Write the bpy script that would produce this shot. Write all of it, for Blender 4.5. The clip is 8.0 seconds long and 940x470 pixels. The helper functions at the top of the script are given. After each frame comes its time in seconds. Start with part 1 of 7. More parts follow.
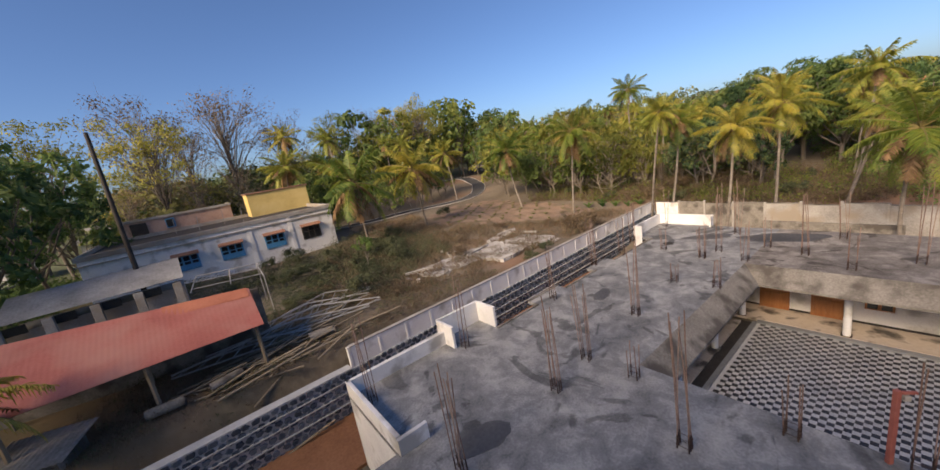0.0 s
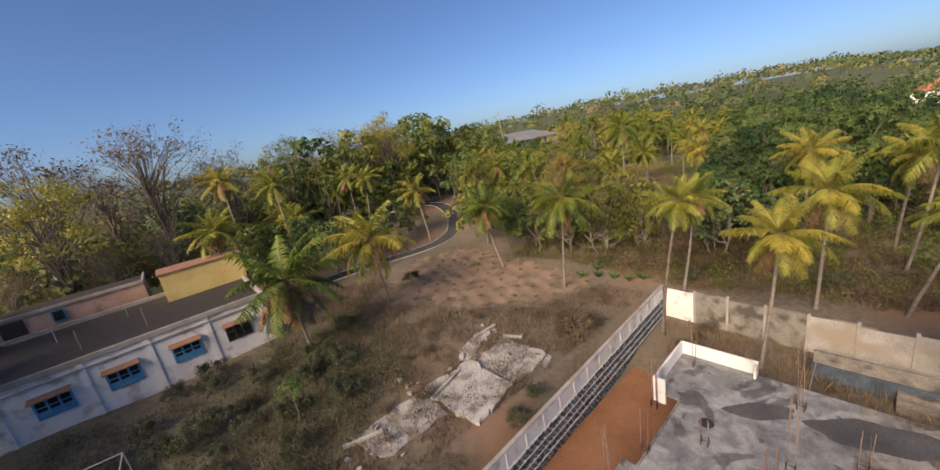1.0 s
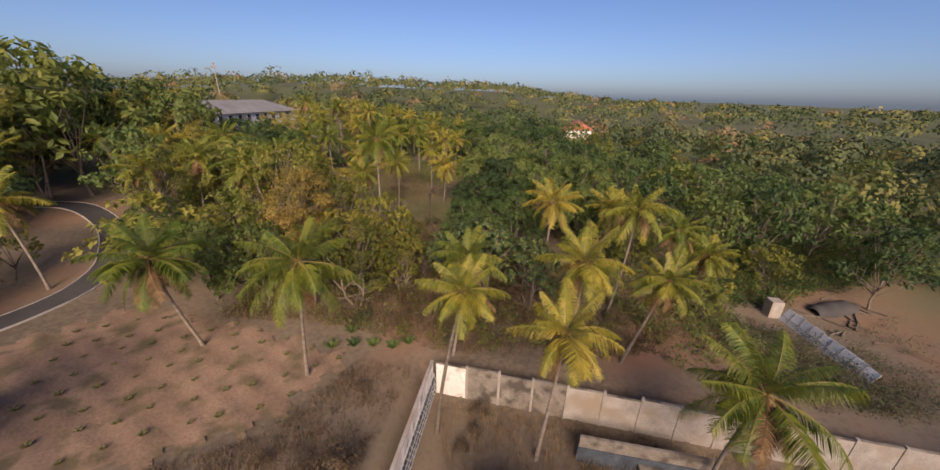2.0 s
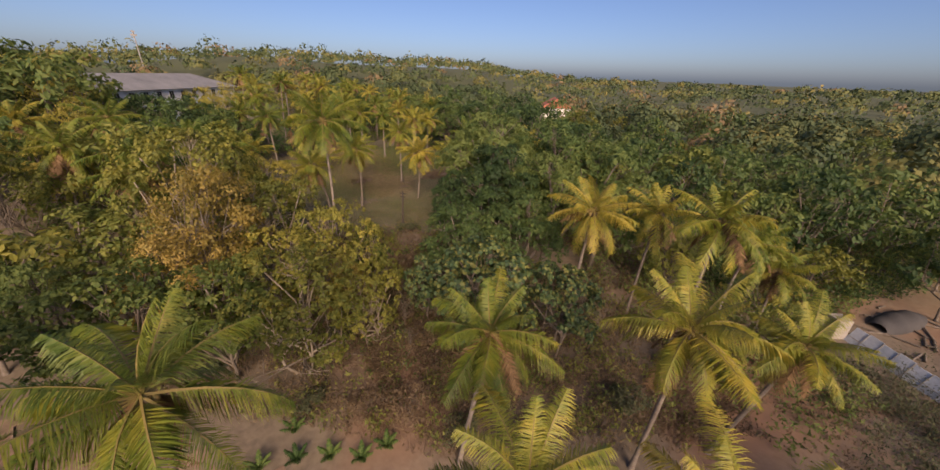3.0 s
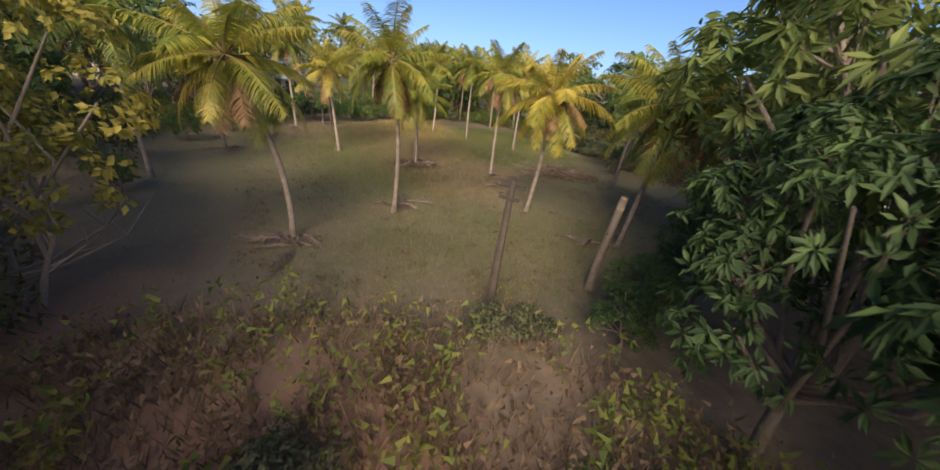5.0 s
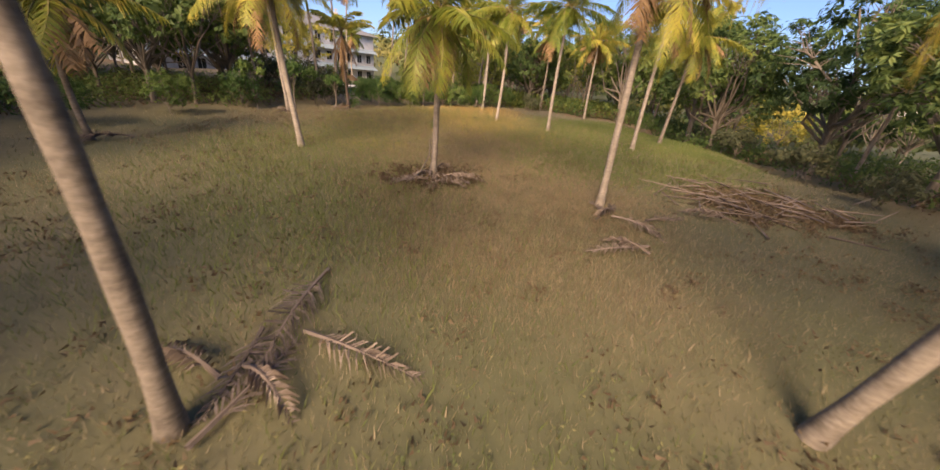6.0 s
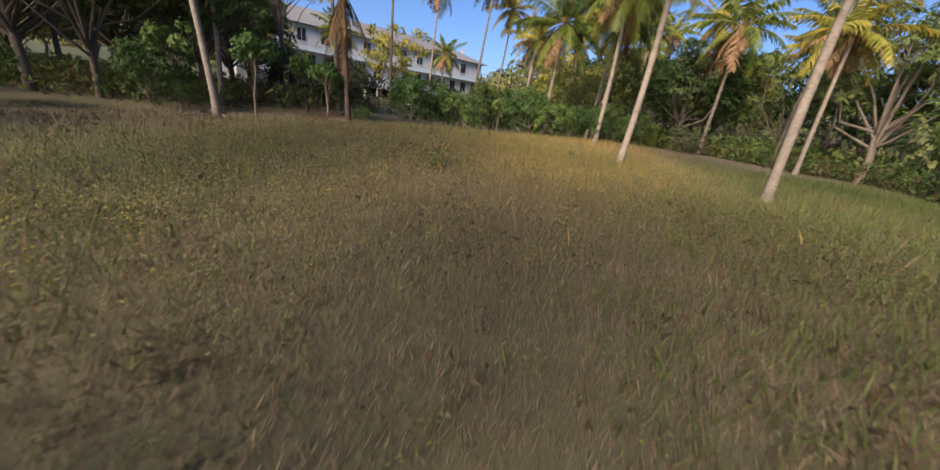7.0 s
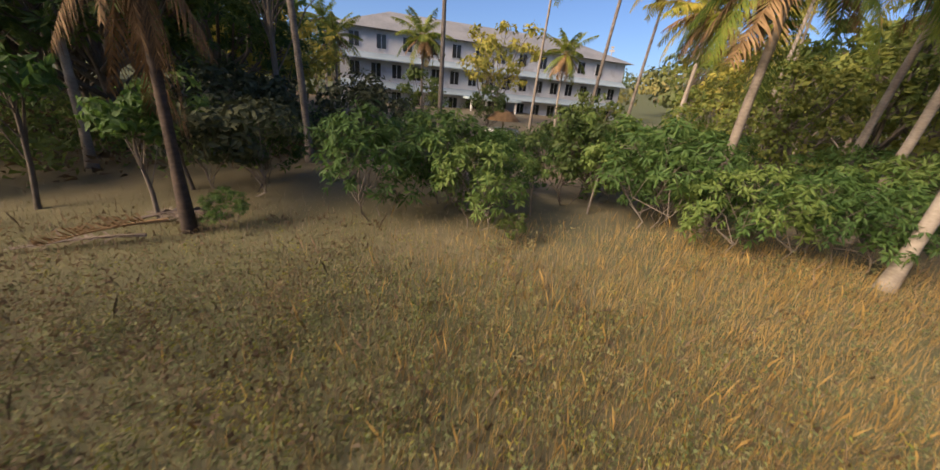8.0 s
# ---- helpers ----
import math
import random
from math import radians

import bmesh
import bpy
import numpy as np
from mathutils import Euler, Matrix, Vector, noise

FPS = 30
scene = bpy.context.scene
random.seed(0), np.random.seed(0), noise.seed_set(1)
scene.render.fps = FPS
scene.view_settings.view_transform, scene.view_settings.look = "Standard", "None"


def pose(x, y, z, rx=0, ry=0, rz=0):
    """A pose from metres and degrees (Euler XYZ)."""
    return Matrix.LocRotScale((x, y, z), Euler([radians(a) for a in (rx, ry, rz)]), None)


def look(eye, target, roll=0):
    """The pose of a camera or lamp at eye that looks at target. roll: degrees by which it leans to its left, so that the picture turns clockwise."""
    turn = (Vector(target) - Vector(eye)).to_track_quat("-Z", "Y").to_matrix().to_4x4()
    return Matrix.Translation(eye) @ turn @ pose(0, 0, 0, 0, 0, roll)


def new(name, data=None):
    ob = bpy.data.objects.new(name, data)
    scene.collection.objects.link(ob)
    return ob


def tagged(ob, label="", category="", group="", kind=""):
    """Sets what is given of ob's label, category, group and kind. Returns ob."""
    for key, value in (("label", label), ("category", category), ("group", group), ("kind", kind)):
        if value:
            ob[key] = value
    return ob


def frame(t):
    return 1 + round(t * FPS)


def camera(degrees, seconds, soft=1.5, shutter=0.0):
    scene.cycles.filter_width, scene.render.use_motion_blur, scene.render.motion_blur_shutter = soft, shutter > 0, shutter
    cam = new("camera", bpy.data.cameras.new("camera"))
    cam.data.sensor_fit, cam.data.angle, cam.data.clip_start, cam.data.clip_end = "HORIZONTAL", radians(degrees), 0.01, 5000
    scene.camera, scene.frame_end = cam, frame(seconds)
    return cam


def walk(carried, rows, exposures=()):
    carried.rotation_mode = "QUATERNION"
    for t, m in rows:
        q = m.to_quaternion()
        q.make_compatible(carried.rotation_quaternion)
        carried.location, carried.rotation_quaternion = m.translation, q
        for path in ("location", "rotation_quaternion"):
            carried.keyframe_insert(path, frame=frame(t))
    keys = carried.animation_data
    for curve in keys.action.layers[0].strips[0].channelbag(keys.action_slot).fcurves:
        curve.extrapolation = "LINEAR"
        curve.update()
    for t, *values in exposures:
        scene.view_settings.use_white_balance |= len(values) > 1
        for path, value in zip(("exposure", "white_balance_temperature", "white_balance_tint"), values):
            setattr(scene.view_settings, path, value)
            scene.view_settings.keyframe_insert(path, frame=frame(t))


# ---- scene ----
cam = camera(105.2, 8.0, soft=1.5, shutter=0.05)

# seconds, eye, yaw (to the left from +y), pitch, roll
PATH = [
    (0.0, (0.00, 0.00, 8.42), 0.44, -12.84, -9.52),
    (0.5, (0.88, 4.66, 12.33), -1.33, -13.46, -10.88),
    (1.0, (2.76, 9.46, 15.32), -2.06, -14.78, -10.12),
    (1.2, (3.57, 11.45, 16.10), -5.24, -15.10, -9.21),
    (1.4, (4.53, 13.77, 17.12), -15.70, -17.64, -6.42),
    (1.5, (5.00, 15.07, 17.58), -21.81, -18.72, -3.43),
    (1.7, (5.83, 17.33, 18.08), -33.64, -19.58, 0.54),
    (2.8, (12.20, 28.20, 17.52), -48.85, -23.60, 2.84),
    (3.0, (13.28, 29.97, 16.81), -48.26, -24.16, 1.83),
    (3.5, (16.31, 35.03, 14.45), -46.61, -24.14, 1.27),
    (4.0, (20.03, 39.99, 11.86), -43.82, -23.11, 2.14),
    (4.2, (21.81, 42.47, 10.68), -42.70, -22.75, 2.67),
    (5.3, (31.85, 56.08, 6.89), -33.22, -23.35, 6.50),
    (5.5, (33.62, 58.50, 6.54), -30.60, -24.30, 5.60),
    (5.8, (36.30, 62.60, 5.55), -26.55, -24.00, 5.10),
    (6.0, (38.23, 65.66, 4.79), -23.70, -23.61, 5.27),
    (6.2, (40.02, 68.77, 4.06), -20.75, -22.35, 5.84),
    (6.5, (42.40, 72.99, 3.20), -15.44, -20.15, 6.70),
    (7.0, (45.00, 79.84, 3.13), -6.10, -19.66, 7.45),
    (7.5, (46.77, 86.36, 4.10), 4.46, -21.05, 7.00),
    (7.7, (47.15, 88.93, 4.30), 9.25, -21.50, 6.10),
    (8.0, (47.86, 92.69, 4.68), 15.98, -21.40, 5.39),
]


def heading(eye, yaw, pitch, roll):
    a, b = radians(yaw), radians(pitch)
    ahead = Vector((-math.sin(a) * math.cos(b), math.cos(a) * math.cos(b), math.sin(b)))
    return look(eye, Vector(eye) + ahead, roll)


walk(cam, [(t, heading(e, yw, pt, rl)) for t, e, yw, pt, rl in PATH],
     exposures=[(0.0, 0.58, 6350, 17), (1.0, 0.46, 6300, 17), (1.7, 0.28, 6450, 24), (2.8, 0.23, 6650, 28), (4.2, 0.28, 6850, 28), (5.3, 0.94, 5950, 18), (6.0, 1.05, 6850, 24), (6.5, 0.78, 6000, 20), (7.0, 0.74, 5950, 19), (7.5, 0.76, 6300, 20), (8.0, 0.79, 6500, 19)])

# ---- light ----
SUN_AZ, SUN_EL = radians(219), radians(30)   # where the sun stands: azimuth from +y towards +x
world = bpy.data.worlds.new("evening_sky")
scene.world = world
world.use_nodes = True
wn = world.node_tree.nodes
sky = wn.new("ShaderNodeTexSky")
sky.sky_type, sky.sun_disc = "NISHITA", False
sky.sun_elevation, sky.sun_rotation = SUN_EL, SUN_AZ
sky.air_density, sky.dust_density, sky.ozone_density = 0.85, 1.3, 6.0
wn["Background"].inputs["Strength"].default_value = 0.095
world.node_tree.links.new(sky.outputs[0], wn["Background"].inputs[0])

sun = new("sun", bpy.data.lights.new("sun", "SUN"))
sun.data.energy, sun.data.angle, sun.data.color = 5.6, radians(36), (1.0, 0.77, 0.48)
sun_way = Vector((math.sin(SUN_AZ) * math.cos(SUN_EL), math.cos(SUN_AZ) * math.cos(SUN_EL), math.sin(SUN_EL)))
sun.matrix_world = Matrix.Translation((0, -20, 60)) @ sun_way.to_track_quat("Z", "Y").to_matrix().to_4x4()

rng = np.random.default_rng(11)


# ---- materials ----
def mat(name, colours, scale=1.0, fine=12.0, rough=0.85, bump=0.3, island=0.0, rand=0.0, metal=0.0, stretch=(1, 1, 1),
        translucent=0.0, mark=None, distance=0.02):
    """Noise at two sizes through a ramp of colours; island and rand shift it by piece and by object."""
    m = bpy.data.materials.new(name)
    m.use_nodes = True
    n, l = m.node_tree.nodes, m.node_tree.links
    b = n["Principled BSDF"]
    b.inputs["Roughness"].default_value, b.inputs["Metallic"].default_value = rough, metal
    tc, mp = n.new("ShaderNodeTexCoord"), n.new("ShaderNodeMapping")
    mp.inputs["Scale"].default_value = stretch
    l.new(tc.outputs["Object"], mp.inputs[0])
    big, small = n.new("ShaderNodeTexNoise"), n.new("ShaderNodeTexNoise")
    big.inputs["Scale"].default_value, small.inputs["Scale"].default_value = scale, scale * fine
    big.inputs["Detail"].default_value, small.inputs["Detail"].default_value = 4, 5
    for t in (big, small):
        l.new(mp.outputs[0], t.inputs[0])
    mix = n.new("ShaderNodeMix")
    mix.inputs[0].default_value = 0.42
    l.new(big.outputs[0], mix.inputs[2])
    l.new(small.outputs[0], mix.inputs[3])
    last = mix.outputs[0]
    for kind, amount in (("island", island), ("rand", rand)):
        if not amount:
            continue
        src = n.new("ShaderNodeNewGeometry").outputs["Random Per Island"] if kind == "island" else n.new("ShaderNodeObjectInfo").outputs["Random"]
        ma = n.new("ShaderNodeMath")
        ma.operation = "MULTIPLY_ADD"
        ma.inputs[1].default_value, ma.inputs[2].default_value = amount, -amount / 2
        l.new(src, ma.inputs[0])
        ad = n.new("ShaderNodeMath")
        ad.operation = "ADD"
        l.new(last, ad.inputs[0])
        l.new(ma.outputs[0], ad.inputs[1])
        last = ad.outputs[0]
    ramp = n.new("ShaderNodeValToRGB")
    els = ramp.color_ramp.elements
    for i, c in enumerate(colours):
        p = 0.3 + 0.4 * i / max(1, len(colours) - 1)
        e = els[i] if i < 2 else els.new(p)
        e.position, e.color = p, (*c, 1)
    l.new(last, ramp.inputs[0])
    col = ramp.outputs[0]
    if mark:  # wear with its own shape: colour, size, amount
        mc, ms, mamt = mark
        v = n.new("ShaderNodeTexNoise")
        v.inputs["Scale"].default_value, v.inputs["Detail"].default_value = ms, 6
        l.new(mp.outputs[0], v.inputs[0])
        r2 = n.new("ShaderNodeValToRGB")
        r2.color_ramp.elements[0].position, r2.color_ramp.elements[1].position = 0.6 - 0.25 * mamt, 0.72 - 0.2 * mamt
        l.new(v.outputs[0], r2.inputs[0])
        mx = n.new("ShaderNodeMix")
        mx.data_type = "RGBA"
        l.new(r2.outputs[0], mx.inputs[0])
        l.new(col, mx.inputs[6])
        mx.inputs[7].default_value = (*mc, 1)
        col = mx.outputs[2]
    l.new(col, b.inputs["Base Color"])
    if bump:
        bp = n.new("ShaderNodeBump")
        bp.inputs["Strength"].default_value, bp.inputs["Distance"].default_value = bump, distance
        l.new(small.outputs[0], bp.inputs["Height"])
        l.new(bp.outputs[0], b.inputs["Normal"])
    if translucent:
        tr, ms = n.new("ShaderNodeBsdfTranslucent"), n.new("ShaderNodeMixShader")
        ms.inputs[0].default_value = translucent
        l.new(col, tr.inputs[0])
        l.new(b.outputs[0], ms.inputs[1])
        l.new(tr.outputs[0], ms.inputs[2])
        l.new(ms.outputs[0], n["Material Output"].inputs[0])
    return m


M = {}


def screed(name, stops, damp):
    """Hand-trowelled cement: warped broad sweeps, fine grain and damp patches with a sharp rim."""
    m = bpy.data.materials.new(name)
    m.use_nodes = True
    n, l = m.node_tree.nodes, m.node_tree.links
    b = n["Principled BSDF"]
    b.inputs["Roughness"].default_value = 0.85
    tc = n.new("ShaderNodeTexCoord")
    sets = []
    for scale, detail, warp in ((0.38, 7, 1.6), (1.7, 6, 0.8), (14.0, 4, 0.0), (0.3, 8, 2.2)):
        t = n.new("ShaderNodeTexNoise")
        t.inputs["Scale"].default_value, t.inputs["Detail"].default_value, t.inputs["Distortion"].default_value = scale, detail, warp
        l.new(tc.outputs["Object"], t.inputs[0])
        sets.append(t)
    broad, mid, grain, wet = sets
    m1, m2 = n.new("ShaderNodeMix"), n.new("ShaderNodeMix")
    m1.inputs[0].default_value, m2.inputs[0].default_value = 0.42, 0.2
    l.new(broad.outputs[0], m1.inputs[2])
    l.new(mid.outputs[0], m1.inputs[3])
    l.new(m1.outputs[0], m2.inputs[2])
    l.new(grain.outputs[0], m2.inputs[3])
    ramp, rim = n.new("ShaderNodeValToRGB"), n.new("ShaderNodeValToRGB")
    els = ramp.color_ramp.elements
    for i, (pos, c) in enumerate(stops):
        e = els[i] if i < 2 else els.new(pos)
        e.position, e.color = pos, (*c, 1)
    l.new(m2.outputs[0], ramp.inputs[0])
    rim.color_ramp.elements[0].position, rim.color_ramp.elements[1].position = 0.585, 0.62
    l.new(wet.outputs[0], rim.inputs[0])
    mx = n.new("ShaderNodeMix")
    mx.data_type, mx.blend_type = "RGBA", "MULTIPLY"
    mx.inputs[7].default_value = (*damp, 1)
    l.new(rim.outputs[0], mx.inputs[0])
    l.new(ramp.outputs[0], mx.inputs[6])
    l.new(mx.outputs[2], b.inputs["Base Color"])
    bp = n.new("ShaderNodeBump")
    bp.inputs["Strength"].default_value, bp.inputs["Distance"].default_value = 0.7, 0.08
    l.new(m1.outputs[0], bp.inputs["Height"])
    l.new(bp.outputs[0], b.inputs["Normal"])
    return m


M["concrete_roof"] = screed("weathered_roof_screed", [(0.36, (0.1, 0.103, 0.108)), (0.44, (0.17, 0.175, 0.18)), (0.5, (0.215, 0.22, 0.225)), (0.56, (0.3, 0.305, 0.305)), (0.66, (0.4, 0.4, 0.39))], (0.5, 0.5, 0.5))
M["roof_mossy"] = screed("brown_weathered_roof_screed", [(0.36, (0.085, 0.075, 0.066)), (0.44, (0.14, 0.126, 0.114)), (0.5, (0.19, 0.175, 0.16)), (0.56, (0.27, 0.25, 0.23)), (0.66, (0.37, 0.35, 0.32))], (0.42, 0.4, 0.38))
M["concrete"] = mat("stained_concrete", [(0.12, 0.11, 0.095), (0.225, 0.21, 0.185), (0.33, 0.31, 0.28)], 0.8, 16, 0.9, 0.4, mark=((0.09, 0.08, 0.07), 0.9, 0.5))
M["plaster"] = mat("white_plaster", [(0.62, 0.62, 0.62), (0.76, 0.76, 0.76), (0.82, 0.82, 0.81)], 0.7, 18, 0.8, 0.12, mark=((0.42, 0.41, 0.39), 0.8, 0.25))
# white paint with the facade's bluish shade put into its colour
M["hall_plaster"] = mat("weathered_shaded_white_paint", [(0.43, 0.45, 0.48), (0.53, 0.55, 0.58), (0.6, 0.62, 0.65)], 0.3, 14, 0.85, 0.1, mark=((0.36, 0.36, 0.37), 0.5, 0.25))
M["ledge_blue"] = mat("grey_blue_ledge", [(0.2, 0.27, 0.33), (0.28, 0.36, 0.43)], 0.6, 8, 0.75, 0.05)
M["old_plaster"] = mat("stained_white_plaster", [(0.22, 0.21, 0.195), (0.34, 0.325, 0.305), (0.45, 0.435, 0.42)], 0.9, 14, 0.85, 0.2, mark=((0.3, 0.26, 0.21), 0.5, 0.35))
M["stone"] = mat("dark_blue_grey_rubble", [(0.035, 0.048, 0.07), (0.075, 0.1, 0.135), (0.14, 0.17, 0.215)], 1.6, 10, 0.85, 0.6, island=0.5, rand=0.5)
M["mortar"] = mat("pale_mortar", [(0.36, 0.37, 0.39), (0.52, 0.53, 0.54)], 2.0, 8, 0.9, 0.3)
M["rust"] = mat("rusty_steel", [(0.13, 0.075, 0.06), (0.23, 0.155, 0.125), (0.33, 0.25, 0.21)], 3.0, 9, 0.8, 0.3, rand=0.25)
M["rust_dark"] = mat("dark_rusty_steel", [(0.03, 0.02, 0.018), (0.07, 0.04, 0.03)], 4.0, 6, 0.8, 0.3)
M["tin_red"] = mat("red_painted_sheet", [(0.25, 0.075, 0.055), (0.33, 0.11, 0.085), (0.38, 0.15, 0.12)], 0.6, 20, 0.55, 0.1, mark=((0.36, 0.17, 0.135), 0.25, 0.3))
M["asbestos"] = mat("grey_cement_sheet", [(0.14, 0.14, 0.14), (0.26, 0.26, 0.26), (0.38, 0.38, 0.38)], 0.7, 12, 0.85, 0.2, rand=0.2)
M["pink_plaster"] = mat("stained_pink_plaster", [(0.38, 0.25, 0.2), (0.5, 0.34, 0.27), (0.56, 0.41, 0.34)], 0.7, 12, 0.88, 0.15, mark=((0.22, 0.18, 0.15), 0.6, 0.35))
M["yellow"] = mat("yellow_limewash", [(0.58, 0.42, 0.14), (0.72, 0.55, 0.2), (0.78, 0.62, 0.27)], 0.7, 12, 0.85, 0.1)
M["blue"] = mat("bright_blue_paint", [(0.06, 0.22, 0.42), (0.09, 0.3, 0.55)], 2, 8, 0.5, 0.05)
M["pale_blue"] = mat("pale_blue_paint", [(0.32, 0.43, 0.5), (0.42, 0.53, 0.6)], 1, 8, 0.7, 0.05)
# near-black for window panes, and for the shade painted into open bays
M["glass_and_gap"] = mat("dark_glass_and_gap", [(0.012, 0.014, 0.018), (0.03, 0.034, 0.04)], 1, 4, 0.12, 0.0)
M["wood_door"] = mat("orange_varnished_wood", [(0.24, 0.09, 0.03), (0.36, 0.15, 0.05), (0.44, 0.2, 0.075)], 1.2, 9, 0.45, 0.15, stretch=(1, 1, 0.2))
M["tile_pale"] = mat("pale_grey_floor_tile", [(0.33, 0.34, 0.35), (0.43, 0.44, 0.45), (0.5, 0.51, 0.51)], 0.6, 14, 0.4, 0.05, rand=0.2, island=0.2)
M["tile_black"] = mat("black_floor_tile", [(0.018, 0.018, 0.021), (0.035, 0.035, 0.04), (0.06, 0.06, 0.063)], 0.6, 14, 0.35, 0.05, rand=0.2, island=0.2)
M["tile_edge"] = mat("brown_tile_edge", [(0.22, 0.11, 0.07), (0.34, 0.19, 0.13)], 2, 8, 0.8, 0.2)
M["grey_roof"] = mat("grey_roof_sheet", [(0.13, 0.14, 0.15), (0.2, 0.21, 0.22), (0.26, 0.27, 0.28)], 0.3, 12, 0.7, 0.1)
M["asphalt"] = mat("asphalt", [(0.035, 0.037, 0.042), (0.055, 0.056, 0.06), (0.075, 0.075, 0.077)], 0.4, 40, 0.85, 0.2)
M["kerb"] = mat("worn_concrete_kerb", [(0.38, 0.37, 0.36), (0.55, 0.54, 0.53)], 1.5, 8, 0.85, 0.15)
M["beige"] = mat("beige_floor", [(0.432, 0.362, 0.288), (0.567, 0.493, 0.416)], 1.2, 8, 0.6, 0.1, mark=((0.07, 0.06, 0.05), 1.2, 0.3))
M["bark"] = mat("grey_brown_bark", [(0.08, 0.068, 0.056), (0.145, 0.125, 0.105), (0.22, 0.195, 0.17)], 1.8, 9, 0.95, 0.7, stretch=(1, 1, 0.35), rand=0.2)
M["pale_bark"] = mat("pale_grey_bark", [(0.15, 0.125, 0.1), (0.26, 0.225, 0.18), (0.36, 0.32, 0.26)], 1.8, 9, 0.95, 0.6, stretch=(1, 1, 0.35), rand=0.2)
M["palm_trunk"] = mat("ringed_palm_trunk", [(0.11, 0.095, 0.08), (0.2, 0.175, 0.15), (0.3, 0.27, 0.235)], 1.4, 7, 0.95, 0.6, stretch=(1, 1, 2.2), rand=0.25)
M["burnt_trunk"] = mat("charred_palm_trunk", [(0.02, 0.017, 0.015), (0.06, 0.045, 0.037), (0.12, 0.085, 0.065)], 1.4, 7, 0.95, 0.6, stretch=(1, 1, 2.2))
M["frond"] = mat("palm_frond_green", [(0.075, 0.135, 0.02), (0.16, 0.21, 0.03), (0.27, 0.28, 0.04), (0.43, 0.36, 0.06)], 0.55, 5, 0.55, 0, island=0.1, rand=0.3, translucent=0.35)
M["frond_dry"] = mat("dry_palm_frond", [(0.12, 0.072, 0.032), (0.2, 0.125, 0.06), (0.29, 0.19, 0.1)], 0.8, 6, 0.85, 0, island=0.3, rand=0.2, translucent=0.15)
M["frond_grey"] = mat("grey_fallen_frond", [(0.07, 0.055, 0.048), (0.14, 0.112, 0.095), (0.23, 0.19, 0.165)], 0.8, 6, 0.9, 0, island=0.3, rand=0.2)
M["rachis"] = mat("frond_rib", [(0.13, 0.11, 0.03), (0.22, 0.17, 0.06)], 1, 6, 0.7, 0)
M["nut"] = mat("coconut_husk", [(0.12, 0.11, 0.03), (0.24, 0.15, 0.05)], 2, 4, 0.6, 0.1, rand=0.3)
for key, nm, cols in (("leaf_dark", "dark_glossy_leaf", [(0.032, 0.07, 0.024), (0.08, 0.145, 0.04), (0.18, 0.24, 0.065)]),
                      ("leaf_mid", "mid_green_leaf", [(0.055, 0.095, 0.024), (0.125, 0.18, 0.04), (0.25, 0.27, 0.06)]),
                      ("leaf_olive", "olive_yellow_leaf", [(0.1, 0.125, 0.022), (0.24, 0.25, 0.045), (0.43, 0.38, 0.075)]),
                      ("leaf_bright", "bright_green_leaf", [(0.038, 0.09, 0.021), (0.08, 0.16, 0.038), (0.165, 0.24, 0.058)]),
                      ("leaf_dry", "dry_reddish_leaf", [(0.102, 0.074, 0.045), (0.175, 0.13, 0.08), (0.25, 0.19, 0.115)])):
    M[key] = mat(nm, cols, 0.3, 5, 0.68, 0, island=0.22, rand=0.35, translucent=0.45)
M["leaf_russet"] = mat("russet_brown_leaf", [(0.16, 0.14, 0.03), (0.29, 0.23, 0.05), (0.42, 0.3, 0.08)], 0.3, 5, 0.6, 0, island=0.25, rand=0.2, translucent=0.4)
M["scrub_leaf"] = mat("dull_scrub_leaf", [(0.04, 0.056, 0.028), (0.078, 0.095, 0.046), (0.135, 0.142, 0.07)], 0.3, 6, 0.75, 0, island=0.3, rand=0.2, translucent=0.25)
M["leaf_broad"] = mat("broad_blue_green_leaf", [(0.025, 0.055, 0.024), (0.05, 0.1, 0.038), (0.09, 0.145, 0.045), (0.18, 0.19, 0.05)], 0.3, 8, 0.68, 0, island=0.5, rand=0.1, translucent=0.2)
M["far_leaf"] = mat("far_wood_leaves", [(0.04, 0.068, 0.028), (0.08, 0.112, 0.04), (0.13, 0.15, 0.05), (0.22, 0.19, 0.068)], 0.05, 3, 0.8, 0, island=0.1, translucent=0.15)
M["far_leaf_dark"] = mat("far_dark_leaves", [(0.03, 0.055, 0.026), (0.055, 0.088, 0.036), (0.1, 0.125, 0.045)], 0.05, 3, 0.8, 0, island=0.2, translucent=0.15)
M["far_leaf_olive"] = mat("far_olive_leaves", [(0.09, 0.105, 0.03), (0.17, 0.17, 0.05), (0.28, 0.23, 0.08)], 0.05, 3, 0.8, 0, island=0.2, translucent=0.2)
M["far_leaf_brown"] = mat("far_brown_leaves", [(0.13, 0.1, 0.05), (0.2, 0.145, 0.075), (0.27, 0.2, 0.11)], 0.05, 3, 0.8, 0, island=0.2, translucent=0.2)
M["weed"] = mat("brown_green_weed", [(0.085, 0.12, 0.04), (0.15, 0.17, 0.065), (0.26, 0.23, 0.11)], 0.3, 8, 0.75, 0, island=0.4, translucent=0.25)
M["grass"] = mat("field_grass", [(0.1, 0.118, 0.053), (0.175, 0.167, 0.09), (0.25, 0.215, 0.134), (0.33, 0.275, 0.19)], 0.16, 12, 0.8, 0, island=0.4, translucent=0.25)
